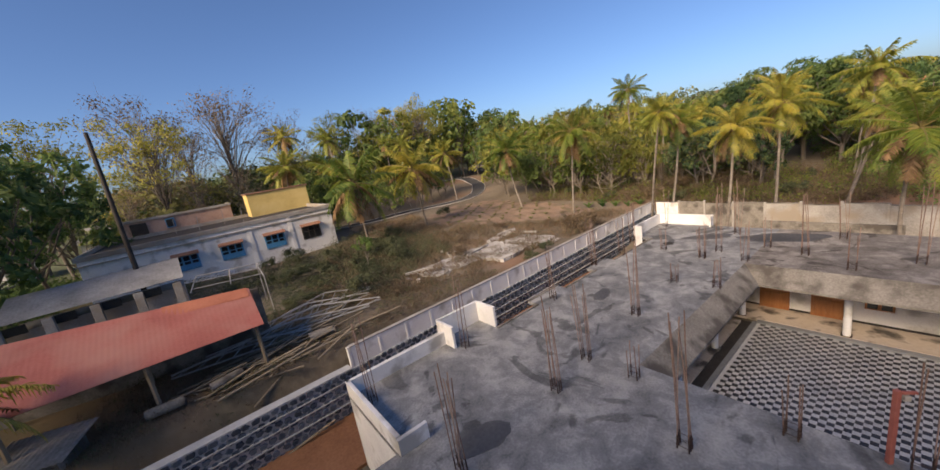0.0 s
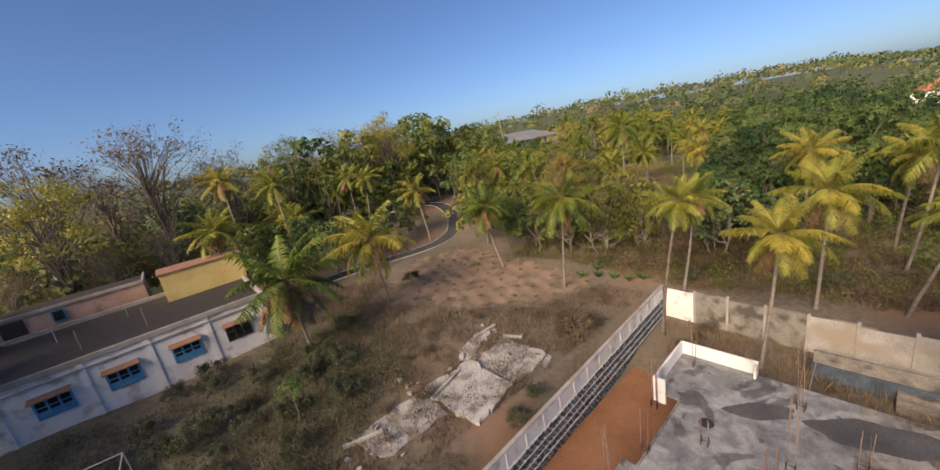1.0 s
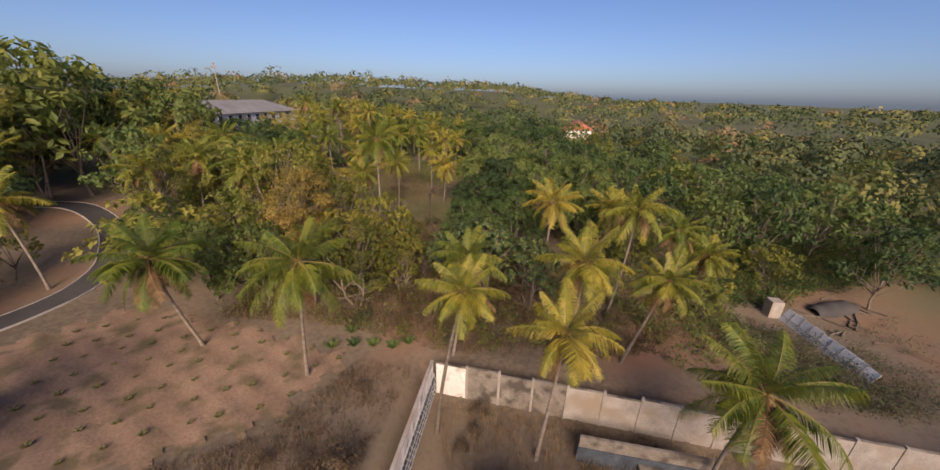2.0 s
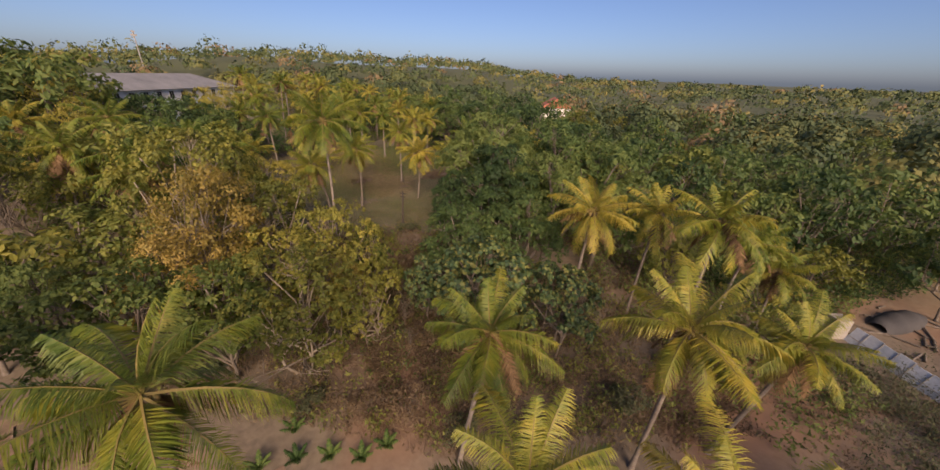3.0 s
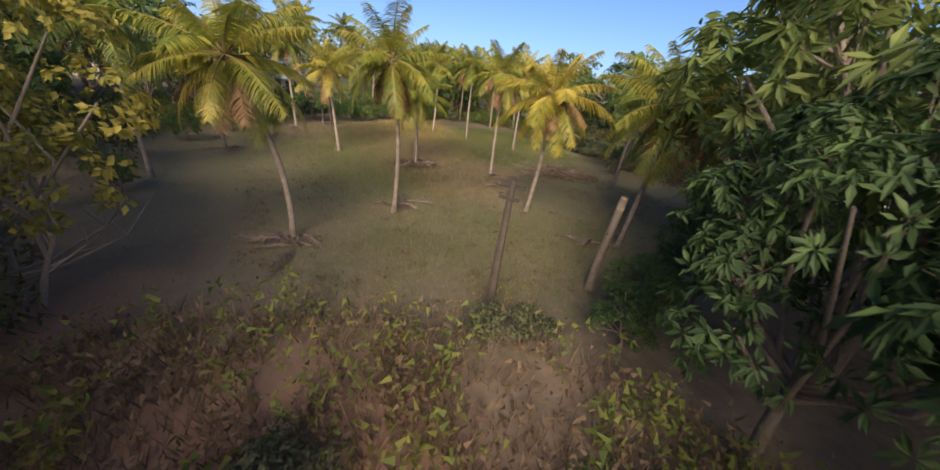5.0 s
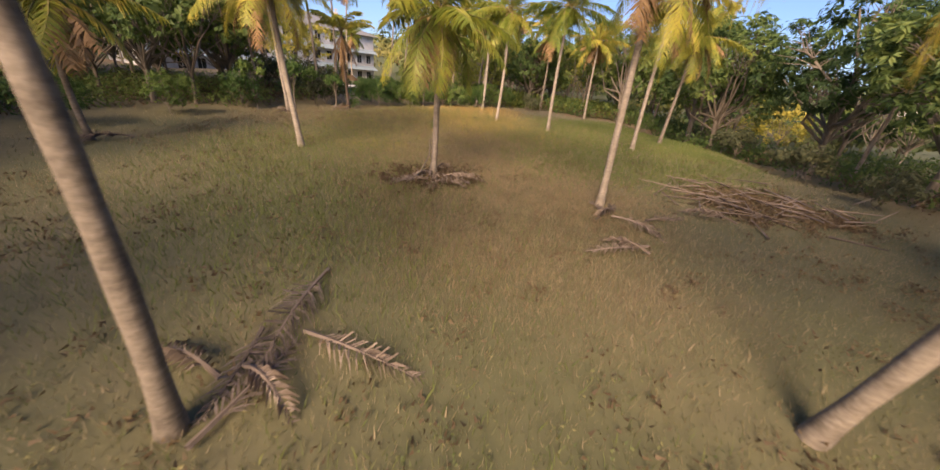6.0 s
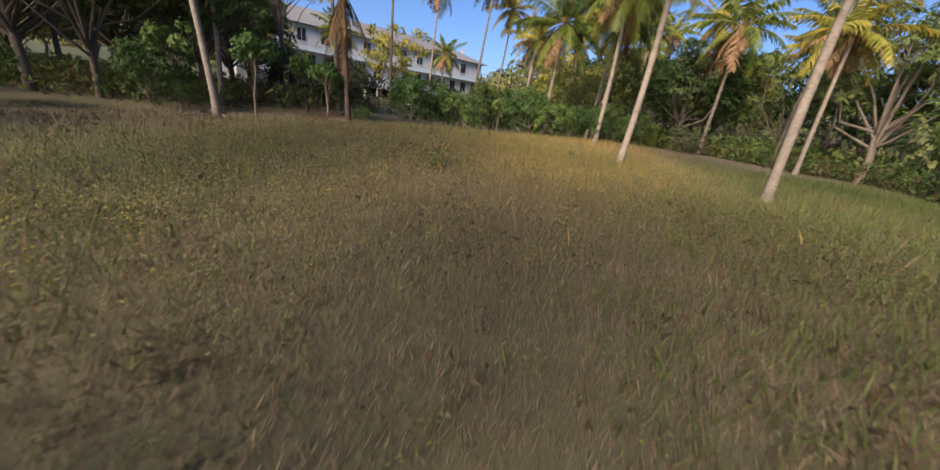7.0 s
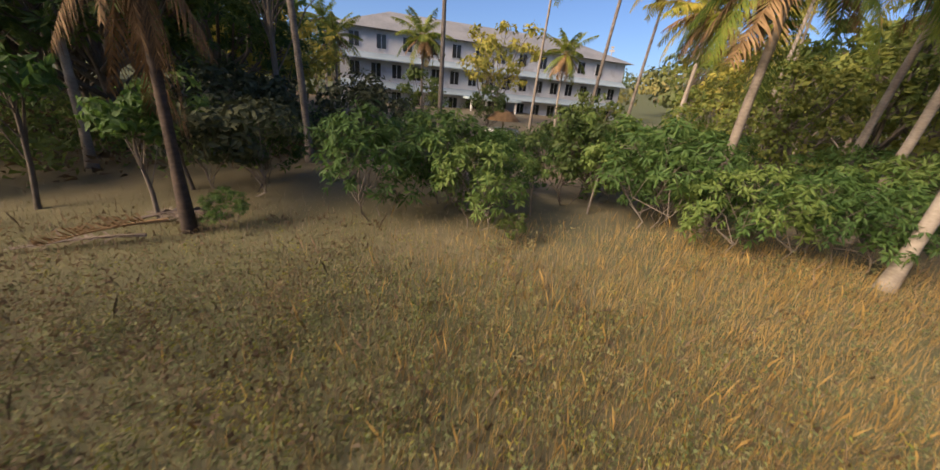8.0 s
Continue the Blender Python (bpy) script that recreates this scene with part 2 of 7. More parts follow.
M["green_grass"] = mat("fresh_green_grass", [(0.075, 0.115, 0.03), (0.12, 0.165, 0.045), (0.185, 0.205, 0.07)], 0.2, 10, 0.75, 0, island=0.3, translucent=0.3)
M["scrub_grass"] = mat("dry_scrub_grass", [(0.09, 0.07, 0.045), (0.165, 0.12, 0.08), (0.26, 0.19, 0.128)], 0.15, 9, 0.85, 0, island=0.35, translucent=0.15)
# dry grass whose gold includes the warm sunlight on one patch
M["golden"] = mat("sun_gold_dry_grass", [(0.25, 0.165, 0.05), (0.38, 0.255, 0.08), (0.48, 0.34, 0.12)], 0.3, 6, 0.8, 0, island=0.3, translucent=0.25)
M["reed"] = mat("tall_dry_reed", [(0.17, 0.115, 0.055), (0.27, 0.185, 0.09), (0.38, 0.275, 0.14)], 0.5, 6, 0.8, 0, island=0.3, translucent=0.25)
M["debris"] = mat("broken_concrete", [(0.27, 0.265, 0.255), (0.4, 0.39, 0.375), (0.52, 0.51, 0.49)], 1.0, 10, 0.95, 0.4, rand=0.2, mark=((0.2, 0.17, 0.13), 0.7, 0.3))
M["steel"] = mat("weathered_grey_steel", [(0.22, 0.22, 0.22), (0.42, 0.42, 0.42)], 2, 8, 0.7, 0.1, metal=0.2, rand=0.2)
M["bamboo"] = mat("weathered_pole_wood", [(0.18, 0.15, 0.11), (0.32, 0.27, 0.2)], 2, 8, 0.9, 0.2, rand=0.2)
# near-black for tarred things, and painted in for shaded gaps
M["dark_and_gap"] = mat("dark_tar_and_gap", [(0.02, 0.018, 0.017), (0.05, 0.045, 0.042)], 2, 8, 0.85, 0.2)
M["post_wood"] = mat("old_post_concrete", [(0.03, 0.027, 0.023), (0.07, 0.06, 0.05)], 2, 8, 0.95, 0.4)
M["clay_roof"] = mat("clay_tile_roof", [(0.27, 0.09, 0.05), (0.4, 0.15, 0.09)], 0.8, 12, 0.85, 0.3)
M["tarp"] = mat("blue_grey_sheeting", [(0.3, 0.37, 0.45), (0.45, 0.52, 0.6), (0.58, 0.64, 0.7)], 0.8, 6, 0.6, 0.15)


def ground_material():
    """Red earth and dry litter, greyer green where the grass cover is closed."""
    m = mat("earth_and_dry_grass", [(0.08, 0.067, 0.05), (0.13, 0.108, 0.081), (0.185, 0.154, 0.116), (0.145, 0.127, 0.084)], 0.09, 28, 0.95, 0.6,
            mark=((0.23, 0.14, 0.092), 0.055, 0.35), distance=0.06)
    n, l = m.node_tree.nodes, m.node_tree.links
    b = n["Principled BSDF"]
    earth = b.inputs["Base Color"].links[0].from_socket
    at, nz, rp, ma, mx = (n.new(k) for k in ("ShaderNodeAttribute", "ShaderNodeTexNoise", "ShaderNodeValToRGB", "ShaderNodeMath", "ShaderNodeMix"))
    at.attribute_name = "cover"
    nz.inputs["Scale"].default_value, nz.inputs["Detail"].default_value = 0.22, 7
    tc = n.new("ShaderNodeTexCoord")
    l.new(tc.outputs["Object"], nz.inputs[0])
    els = rp.color_ramp.elements
    els[0].position, els[0].color = 0.35, (0.09, 0.105, 0.045, 1)
    els[1].position, els[1].color = 0.66, (0.155, 0.14, 0.08, 1)
    l.new(nz.outputs[0], rp.inputs[0])
    ma.operation = "MULTIPLY"
    ma.use_clamp = True
    add = n.new("ShaderNodeMath")
    add.operation, add.inputs[1].default_value = "ADD", 0.45
    l.new(nz.outputs[0], add.inputs[0])
    l.new(at.outputs["Fac"], ma.inputs[0])
    l.new(add.outputs[0], ma.inputs[1])
    mx.data_type = "RGBA"
    l.new(ma.outputs[0], mx.inputs[0])
    l.new(earth, mx.inputs[6])
    l.new(rp.outputs[0], mx.inputs[7])
    fl, mz = n.new("ShaderNodeAttribute"), n.new("ShaderNodeMix")
    fl.attribute_name, mz.data_type = "wood", "RGBA"
    mz.inputs[7].default_value = (0.07, 0.085, 0.035, 1)
    l.new(fl.outputs["Fac"], mz.inputs[0])
    l.new(mx.outputs[2], mz.inputs[6])
    l.new(mz.outputs[2], b.inputs["Base Color"])
    return m


M["ground"] = ground_material()


# ---- mesh helpers ----
class Geo:
    """Gathers vertices and faces into one mesh."""

    def __init__(self):
        self.v, self.f, self.n = [], [], 0

    def add(self, v, f):
        v, f = np.asarray(v, float).reshape(-1, 3), np.asarray(f, int)
        self.v.append(v)
        self.f.append(f + self.n)
        self.n += len(v)
        return self

    def box(self, centre, size, turn=0.0, lean=(0, 0)):
        """An upright box, centre of its foot, turned about z; lean shifts its top."""
        sx, sy, sz = (s / 2 for s in size)
        c, s = math.cos(turn), math.sin(turn)
        v = []
        for z in (0, 1):
            for x, y in ((-sx, -sy), (sx, -sy), (sx, sy), (-sx, sy)):
                v.append((centre[0] + c * x - s * y + lean[0] * z, centre[1] + s * x + c * y + lean[1] * z, centre[2] + z * 2 * sz))
        return self.add(v, [(3, 2, 1, 0), (4, 5, 6, 7), (0, 1, 5, 4), (1, 2, 6, 5), (2, 3, 7, 6), (3, 0, 4, 7)])

    def prism(self, outline, z0, z1):
        """A flat piece with any outline (anticlockwise), as one solid."""
        n = len(outline)
        v = [(x, y, z0) for x, y in outline] + [(x, y, z1) for x, y in outline]
        off = self.n
        self.v.append(np.array(v, float))
        self.f.append(np.array([[i, (i + 1) % n, n + (i + 1) % n, n + i] for i in range(n)]) + off)
        self.f.append(np.array([list(range(n, 2 * n))]) + off)
        self.f.append(np.array([list(range(n - 1, -1, -1))]) + off)
        self.n += 2 * n
        return self

    def tube(self, pts, radii, sides=6, caps=True):
        pts = np.asarray(pts, float)
        n = len(pts)
        radii = np.broadcast_to(np.asarray(radii, float), (n,))
        d = np.gradient(pts, axis=0)
        d /= np.linalg.norm(d, axis=1)[:, None] + 1e-9
        ref = np.where(np.abs(d[:, 2:3]) < 0.9, np.array([[0, 0, 1.0]]), np.array([[1.0, 0, 0]]))
        a = np.cross(d, ref)
        a /= np.linalg.norm(a, axis=1)[:, None] + 1e-9
        b = np.cross(d, a)
        th = np.linspace(0, 2 * np.pi, sides, endpoint=False)
        ring = pts[:, None] + radii[:, None, None] * (np.cos(th)[None, :, None] * a[:, None] + np.sin(th)[None, :, None] * b[:, None])
        i = np.arange(n - 1)[:, None] * sides
        j = np.arange(sides)[None]
        k = (j + 1) % sides
        self.add(ring.reshape(-1, 3), np.stack([i + j, i + k, i + sides + k, i + sides + j], -1).reshape(-1, 4))
        return self

    def mesh(self, name, material, smooth=False):
        me = bpy.data.meshes.new(name)
        v = np.concatenate(self.v)
        counts = np.concatenate([np.full(len(f), f.shape[1]) for f in self.f])
        loops = np.concatenate([f.ravel() for f in self.f])
        starts = np.concatenate([[0], np.cumsum(counts)[:-1]])
        me.vertices.add(len(v))
        me.vertices.foreach_set("co", v.astype(np.float32).ravel())
        me.loops.add(len(loops))
        me.loops.foreach_set("vertex_index", loops.astype(np.int32))
        me.polygons.add(len(counts))
        me.polygons.foreach_set("loop_start", starts.astype(np.int32))
        me.polygons.foreach_set("loop_total", counts.astype(np.int32))
        me.polygons.foreach_set("use_smooth", np.full(len(counts), smooth))
        me.materials.append(material)
        me.update(calc_edges=True)
        me.validate()
        return me


def thing(name, label, category, at=(0, 0, 0), group="", kind=""):
    """An empty at the base of a thing, whose parts are its children."""
    ob = new(name)
    ob.location = at
    return tagged(ob, label, category, group, kind)


def part(name, geo, material, parent=None, label="", smooth=False, bevel=0.0):
    me = geo if isinstance(geo, bpy.types.Mesh) else geo.mesh(name, material, smooth)
    ob = new(name, me)
    if parent:
        ob.parent = parent
    if bevel:
        bv = ob.modifiers.new("bevel", "BEVEL")
        bv.width, bv.segments, bv.limit_method = bevel, 2, "ANGLE"
    return tagged(ob, label)


def solid(name, geo, material, label, category, kind="", group="", smooth=False, bevel=0.0):
    return tagged(part(name, geo, material, None, "", smooth, bevel), label, category, group, kind)


def sm(x, a, b):
    t = np.clip((np.asarray(x, float) - a) / (b - a), 0, 1)
    return t * t * (3 - 2 * t)


# ---- ground ----
WALL_CORNER = np.array((19.5, 37.2))
WALL_IN = np.array((0.632, -0.775))     # from the long compound wall into the compound
WALL2_IN = np.array((-0.817, -0.575))
LEVELS = np.array([(-12, 37, -0.2), (-5, 45, 0.3), (8, 50, -0.3), (12.6, 43, -0.8), (-2, 67, 0.3), (-3, 77, 1.6), (0, 92, 2.4), (-16, 41, 0.7),
                   (-14, 24, 0.0), (-30, 30, 0.8), (17, 38, -0.9), (31, 28, -0.9), (36, 33, -0.8), (27, 41, -0.6), (53, 21, -3.6), (35.2, 59.5, 1.25), (31.2, 67.5, 1.05), (36.4, 69.4, 1.0), (42, 78.3, 1.2),
                   (47, 74.8, 1.05), (43.6, 66.8, 0.95), (29.7, 85, 1.15), (54.8, 69, 1.2), (53.8, 88.8, 1.65), (37.5, 83.2, 1.35), (36.4, 94.9, 1.55), (40.6, 97.5, 1.6),
                   (38.5, 103.4, 1.8), (53.8, 101, 1.95), (62.7, 104.3, 1.85), (55.8, 82.5, 1.4), (51.7, 93.2, 1.8), (65.3, 99.3, 1.7), (62, 86, 1.45), (44.8, 61.4, 1.0),
                   (50.3, 63.9, 1.1), (47, 86, 1.6), (43, 72, 1.05), (46, 95, 1.8), (69, 78, 0.4), (75, 88, -0.6), (60, 112, 1.6),
                   (28, 150, 2.6), (60, 160, 2.6), (0, 140, 2.6), (20, 56, -0.2), (24, 48, 0.0), (-60, 60, 0.5), (90, 40, -5.0), (110, 110, -4.0)])


def ground(x, y):
    x, y = np.asarray(x, float), np.asarray(y, float)
    d2 = (x[..., None] - LEVELS[:, 0]) ** 2 + (y[..., None] - LEVELS[:, 1]) ** 2
    w = 1 / (d2 + 9) ** 1.6
    z = (w * LEVELS[:, 2]).sum(-1) / w.sum(-1)
    far = np.hypot(x - 25, y - 60)
    z = z * (1 - sm(far, 110, 260))
    az, dist = np.degrees(np.arctan2(x - 12, y - 30)), np.hypot(x - 12, y - 30)
    z = z + (14 * sm(az, -75, -45) + 11 * sm(az, 0, 20)) * (1 - sm(az, 46, 64)) * sm(dist, 150, 380) * (1 - sm(dist, 800, 1700)) - 7 * sm(x, 90, 260) * (1 - sm(y, 250, 600))
    z = z + 0.12 * np.sin(x * 0.31 + 1.3 * np.sin(y * 0.23)) * np.cos(y * 0.27) * (1 - sm(far, 90, 140))
    px, py = x - WALL_CORNER[0], y - WALL_CORNER[1]
    inside = np.minimum(px * WALL_IN[0] + py * WALL_IN[1], px * WALL2_IN[0] + py * WALL2_IN[1])
    depth = -3.0 + 0.5 * (1 - sm(px * WALL2_IN[0] + py * WALL2_IN[1], 5, 9))
    k = sm(inside, -1.35, -0.8) * (1 - sm(far, 110, 160))
    return z * (1 - k) + depth * k


def gz(x, y):
    return float(ground(np.array([x]), np.array([y]))[0])


def spaced(lo, hi, step, reach):
    core = np.arange(lo, hi + step, step)
    out = step * 1.18 ** np.arange(1, 60)
    out = np.cumsum(out)
    out = out[out < reach]
    return np.concatenate([lo - out[::-1], core, hi + out])


gx, gy = spaced(-45, 95, 0.95, 4200), spaced(-15, 125, 0.95, 4200)
XX, YY = np.meshgrid(gx, gy, indexing="ij")
ZZ = ground(XX, YY)
i, j = np.meshgrid(np.arange(len(gx) - 1), np.arange(len(gy) - 1), indexing="ij")
b0 = i * len(gy) + j
g = Geo().add(np.stack([XX, YY, ZZ], -1).reshape(-1, 3), np.stack([b0, b0 + len(gy), b0 + len(gy) + 1, b0 + 1], -1).reshape(-1, 4))
land = solid("ground", g, M["ground"], "red-brown earth with dry litter and thin grass", "ground", "structure", smooth=True)
cover = np.clip(1.25 - np.hypot((XX - 46) / 26, (YY - 82) / 25) ** 3, 0, 1) + 0.8 * sm(np.hypot(XX - 25, YY - 60), 85, 130)
cover += 0.55 * np.clip(1.1 - np.hypot((XX + 9) / 9, (YY - 34) / 13) ** 2, 0, 1)
land.data.attributes.new("cover", "FLOAT", "POINT").data.foreach_set("value", np.clip(cover, 0, 1).astype(np.float32).ravel())

wood = sm(np.hypot((XX - 25) / 1.0, (YY - 58) / 1.0), 52, 75)
land.data.attributes.new("wood", "FLOAT", "POINT").data.foreach_set("value", np.clip(wood * (1 - sm(np.hypot(XX - 28, YY - 148), 40, 25) * 0.7), 0, 1).astype(np.float32).ravel())


def strip(name, line, offset0, offset1, lift, material, label, category, height=0.0):
    """A band that follows a line over the ground, between two sideways offsets."""
    p = np.asarray(line, float)
    t = np.linspace(0, len(p) - 1, len(p) * 8)
    k = np.arange(len(p))
    q = np.stack([np.interp(t, k, p[:, 0]), np.interp(t, k, p[:, 1])], 1)
    for _ in range(12):
        q[1:-1] = (q[:-2] + 2 * q[1:-1] + q[2:]) / 4
    d = np.gradient(q, axis=0)
    d /= np.linalg.norm(d, axis=1)[:, None]
    n = np.stack([-d[:, 1], d[:, 0]], 1)
    geo = Geo()
    cols = [q + n * o for o in np.linspace(offset0, offset1, 4)]
    mid = ground(q[:, 0], q[:, 1])
    rows = [np.column_stack([c, np.maximum(mid, ground(c[:, 0], c[:, 1])) + lift + height]) for c in cols]
    rows = [np.column_stack([cols[0], rows[0][:, 2] - height - 0.3])] + rows + [np.column_stack([cols[-1], rows[-1][:, 2] - height - 0.3])]
    v = np.stack(rows, 1)
    m, w = v.shape[:2]
    a, b = np.meshgrid(np.arange(m - 1), np.arange(w - 1), indexing="ij")
    o = a * w + b
    geo.add(v.reshape(-1, 3), np.stack([o, o + 1, o + w + 1, o + w], -1).reshape(-1, 4))
    return solid(name, geo, material, label, category, "structure", smooth=False)


ROAD = [(-30, 51), (-18, 55.5), (-8.4, 60), (-3.6, 62.5), (0.2, 65.4), (2.6, 70.5), (3.0, 77), (2.2, 84), (-1, 92), (-8, 100), (-20, 108)]
strip("road", ROAD, -1.25, 1.25, 0.06, M["asphalt"], "narrow dark asphalt road curving between palms", "road")
strip("kerb", ROAD, -1.33, -1.25, 0.06, M["kerb"], "worn pale concrete edge of the road", "kerb", 0.05)
strip("kerb", ROAD, 1.25, 1.33, 0.06, M["kerb"], "worn pale concrete edge of the road", "kerb", 0.05)

# ---- the concrete house with its courtyard (own axes: x along the long wall, y across) ----
TURN = radians(37.3)
HOUSE = Matrix.Translation((-5.6, 12.0, 0)) @ Matrix.Rotation(TURN, 4, "Z")
house = thing("concrete_house", "unfinished flat-roofed concrete house round a tiled courtyard", "house")
house.matrix_world = HOUSE
FLOOR, ROOF = -2.9, 0.35


def local(x, y):
    p = HOUSE.inverted() @ Vector((x, y, 0))
    return p.x, p.y


west = [(0, -7.2), (26.4, -7.2), (26.4, 0.3), (22.3, 0.3), (22.3, -0.9), (17.2, -0.9), (17.2, -0.3), (15.1, -0.3), (15.1, -0.9), (12.1, -0.9), (12.1, -0.3),
        (9.7, -0.3), (9.7, -1.0), (6.8, -1.0), (6.8, 0.3), (4.6, 0.3), (4.6, 0.0), (0, 0)]
slabs = [west]
slabs.append([(19.2, -34), (26.4, -34), (26.4, -7.2), (19.2, -7.2)])
slabs.append([(-9, -34), (7.8, -34), (7.8, -7.2), (-9, -7.2)])
slabs.append([(-9, -7.2), (0, -7.2), (0, -4), (-9, -4)])
slabs.append([(7.8, -34), (19.2, -34), (19.2, -22), (7.8, -22)])
for k, outline in enumerate(slabs):
    part("roof_slab", Geo().prism(outline, ROOF - 0.16, ROOF), M["roof_mossy" if k == 1 else "concrete_roof"], house, "grey patched roof screed with damp stains")


def slope(p0, p1, q1, q0, z0, z1, thick=0.12):
    """A tilted slab: the edge p0-p1 at z0 and the edge q0-q1 at z1."""
    v = [(*p0, z0), (*p1, z0), (*q1, z1), (*q0, z1)]
    v += [(a, b, c - thick) for a, b, c in v]
    return Geo().add(v, [(0, 1, 2, 3), (7, 6, 5, 4), (0, 4, 5, 1), (1, 5, 6, 2), (2, 6, 7, 3), (3, 7, 4, 0)])


part("sloping_fascia", slope((7.8, -7.2), (19.2, -7.2), (18.4, -8.0), (7.8, -8.0), ROOF, -0.4), M["concrete"], house, "streaked sloping concrete fascia")
part("sloping_fascia", slope((19.2, -22), (19.2, -7.2), (18.4, -8.0), (18.4, -22), ROOF, -0.4), M["concrete"], house, "streaked sloping concrete fascia")

for nm, c, s in (("outer_wall", (2.3, -0.08), (4.6, 0.16)), ("outer_wall", (0.08, -2.05), (0.16, 4.1)), ("outer_wall", (14.5, -1.5), (20, 0.2)),
                 ("outer_wall", (26.1, -17), (0.2, 33)), ("outer_wall", (-4.4, -4.1), (8.8, 0.2)), ("outer_wall", (-8.9, -19), (0.2, 29.6))):
    top = ROOF + 0.6 if nm == "outer_wall" and s in ((4.6, 0.16), (0.16, 4.1)) else ROOF - 0.16
    part(nm, Geo().box((c[0], c[1], FLOOR), (s[0], s[1], top - FLOOR)), M["plaster"], house, bevel=0.02)
for c, s, z0, z1 in (((0.5, -4.15), (1.0, 0.14), ROOF, ROOF + 0.55), ((5.7, 0.4), (2.4, 0.14), FLOOR + 0.6, 1.35), ((4.53, -0.2), (0.14, 1.2), ROOF - 1.4, 1.35),
                     ((6.87, -0.25), (0.14, 1.3), ROOF - 1.4, 1.35), ((24.4, 0.37), (4.2, 0.14), -0.4, 1.15), ((26.47, -1.5), (0.14, 3.8), -0.4, 1.15), ((22.36, 0.05), (0.14, 0.5), -0.4, 1.15),
                     ((26.2, -3.35), (0.5, 0.12), ROOF, 1.1)):
    part("parapet", Geo().box((*c, z0), (*s, z1 - z0)), M["plaster"], house, "smooth white plastered parapet", bevel=0.025)
for c, s in (((10.9, -0.36), (2.4, 0.1)), ((8.2, -1.06), (2.9, 0.1)), ((13.6, -0.96), (3.0, 0.1)), ((19.7, -0.96), (5.0, 0.1))):
    part("roof_kerb", Geo().box((*c, ROOF), (*s, 0.07)), M["concrete"], house, bevel=0.015)
part("verandah_floor", Geo().box((20.18, -14.5, FLOOR), (1.84, 16, 0.14)), M["beige"], house, "dirty beige verandah floor")
part("verandah_floor", Geo().box((12.6, -6.4, FLOOR), (12.2, 1.6, 0.14)), M["beige"], house, "dirty beige verandah floor")
part("courtyard_kerb", Geo().box((19.11, -14.9, FLOOR), (0.3, 14.2, 0.12)), M["grey_roof"], house, "blue-grey cement edge of the verandah")
part("courtyard_kerb", Geo().box((13.4, -7.75, FLOOR), (11.1, 0.2, 0.12)), M["grey_roof"], house, "blue-grey cement edge of the verandah")
# solid black bar; its colour stands for the shade down in the drain
part("drain", Geo().box((13.4, -7.38, FLOOR - 0.05), (11.1, 0.5, 0.1)), M["dark_and_gap"], house, "black strip standing for the shaded gap of the open drain", bevel=0.01)
courtyard = part("courtyard_floor", Geo().box((13.38, -14.8, FLOOR - 0.02), (11.16, 14.4, 0.045)), M["mortar"], house, "black and white chequered floor tiles")
part("inner_wall", Geo().box((21.2, -14.5, FLOOR + 0.14), (0.2, 16.5, 2.9)), M["plaster"], house)
part("inner_wall", Geo().box((12.6, -5.5, FLOOR + 0.14), (13.5, 0.2, 2.9)), M["plaster"], house)
part("inner_wall", Geo().box((7.0, -15, FLOOR), (0.2, 14, 3.0)), M["plaster"], house)
part("inner_wall", Geo().box((14, -22.4, FLOOR), (14, 0.2, 3.0)), M["plaster"], house)
# thin black strip along the foot of the inner wall
part("skirting", Geo().box((21.09, -14.5, FLOOR + 0.14), (0.03, 16.4, 0.1)), M["dark_and_gap"], house, "black strip along the wall's foot")
for b in (-8.1, -10.25):
    d = part("door", Geo().box((21.06, b, FLOOR + 0.14), (0.07, 1.1, 2.05)), M["wood_door"], house, "orange-brown varnished double door", bevel=0.01)
    for k in (-0.27, 0.27):
        for z in (0.15, 1.1):
            part("door_panel", Geo().box((21.01, b + k, FLOOR + 0.14 + z), (0.04, 0.38, 0.8)), M["wood_door"], d, bevel=0.012)
    part("door_frame", Geo().box((21.07, b - 0.6, FLOOR + 0.14), (0.1, 0.09, 2.15)).box((21.07, b + 0.6, FLOOR + 0.14), (0.1, 0.09, 2.15)).box((21.07, b, FLOOR + 2.2), (0.1, 1.3, 0.09)), M["wood_door"], d)
for b in (-11.98, -14.9):
    w = part("ventilator", Geo().box((21.05, b, FLOOR + 0.97), (0.08, 0.96, 0.4)), M["wood_door"], house, "brown wooden ventilator window", bevel=0.01)
    for k in (-0.23, 0.23):
        part("pane", Geo().box((21.0, b + k, FLOOR + 1.03), (0.02, 0.34, 0.28)), M["glass_and_gap"], w)
for x, y in ((19.5, -7.05), (19.5, -11.1), (19.5, -15.1), (15.3, -7.05), (11.1, -7.05)):
    col = part("column", Geo().tube([(x, y, FLOOR), (x, y, ROOF - 0.16)], 0.15, 14), M["plaster"], house, "round cream verandah column", smooth=True)
    part("column_base", Geo().box((x, y, FLOOR), (0.4, 0.4, 0.14)), M["concrete"], col)
# no hole is cut: a black disc stands for the darkness inside it
solid("roof_hole_cover", Geo().tube([(12.87, 23.05, ROOF), (12.87, 23.05, ROOF + 0.03)], [0.33, 0.3], 16).tube([(12.87, 23.05, ROOF + 0.03), (12.87, 23.05, ROOF + 0.031)], [0.3, 0.01], 16),
      M["dark_and_gap"], "flat black disc standing for the dark hole in the roof", "cover")


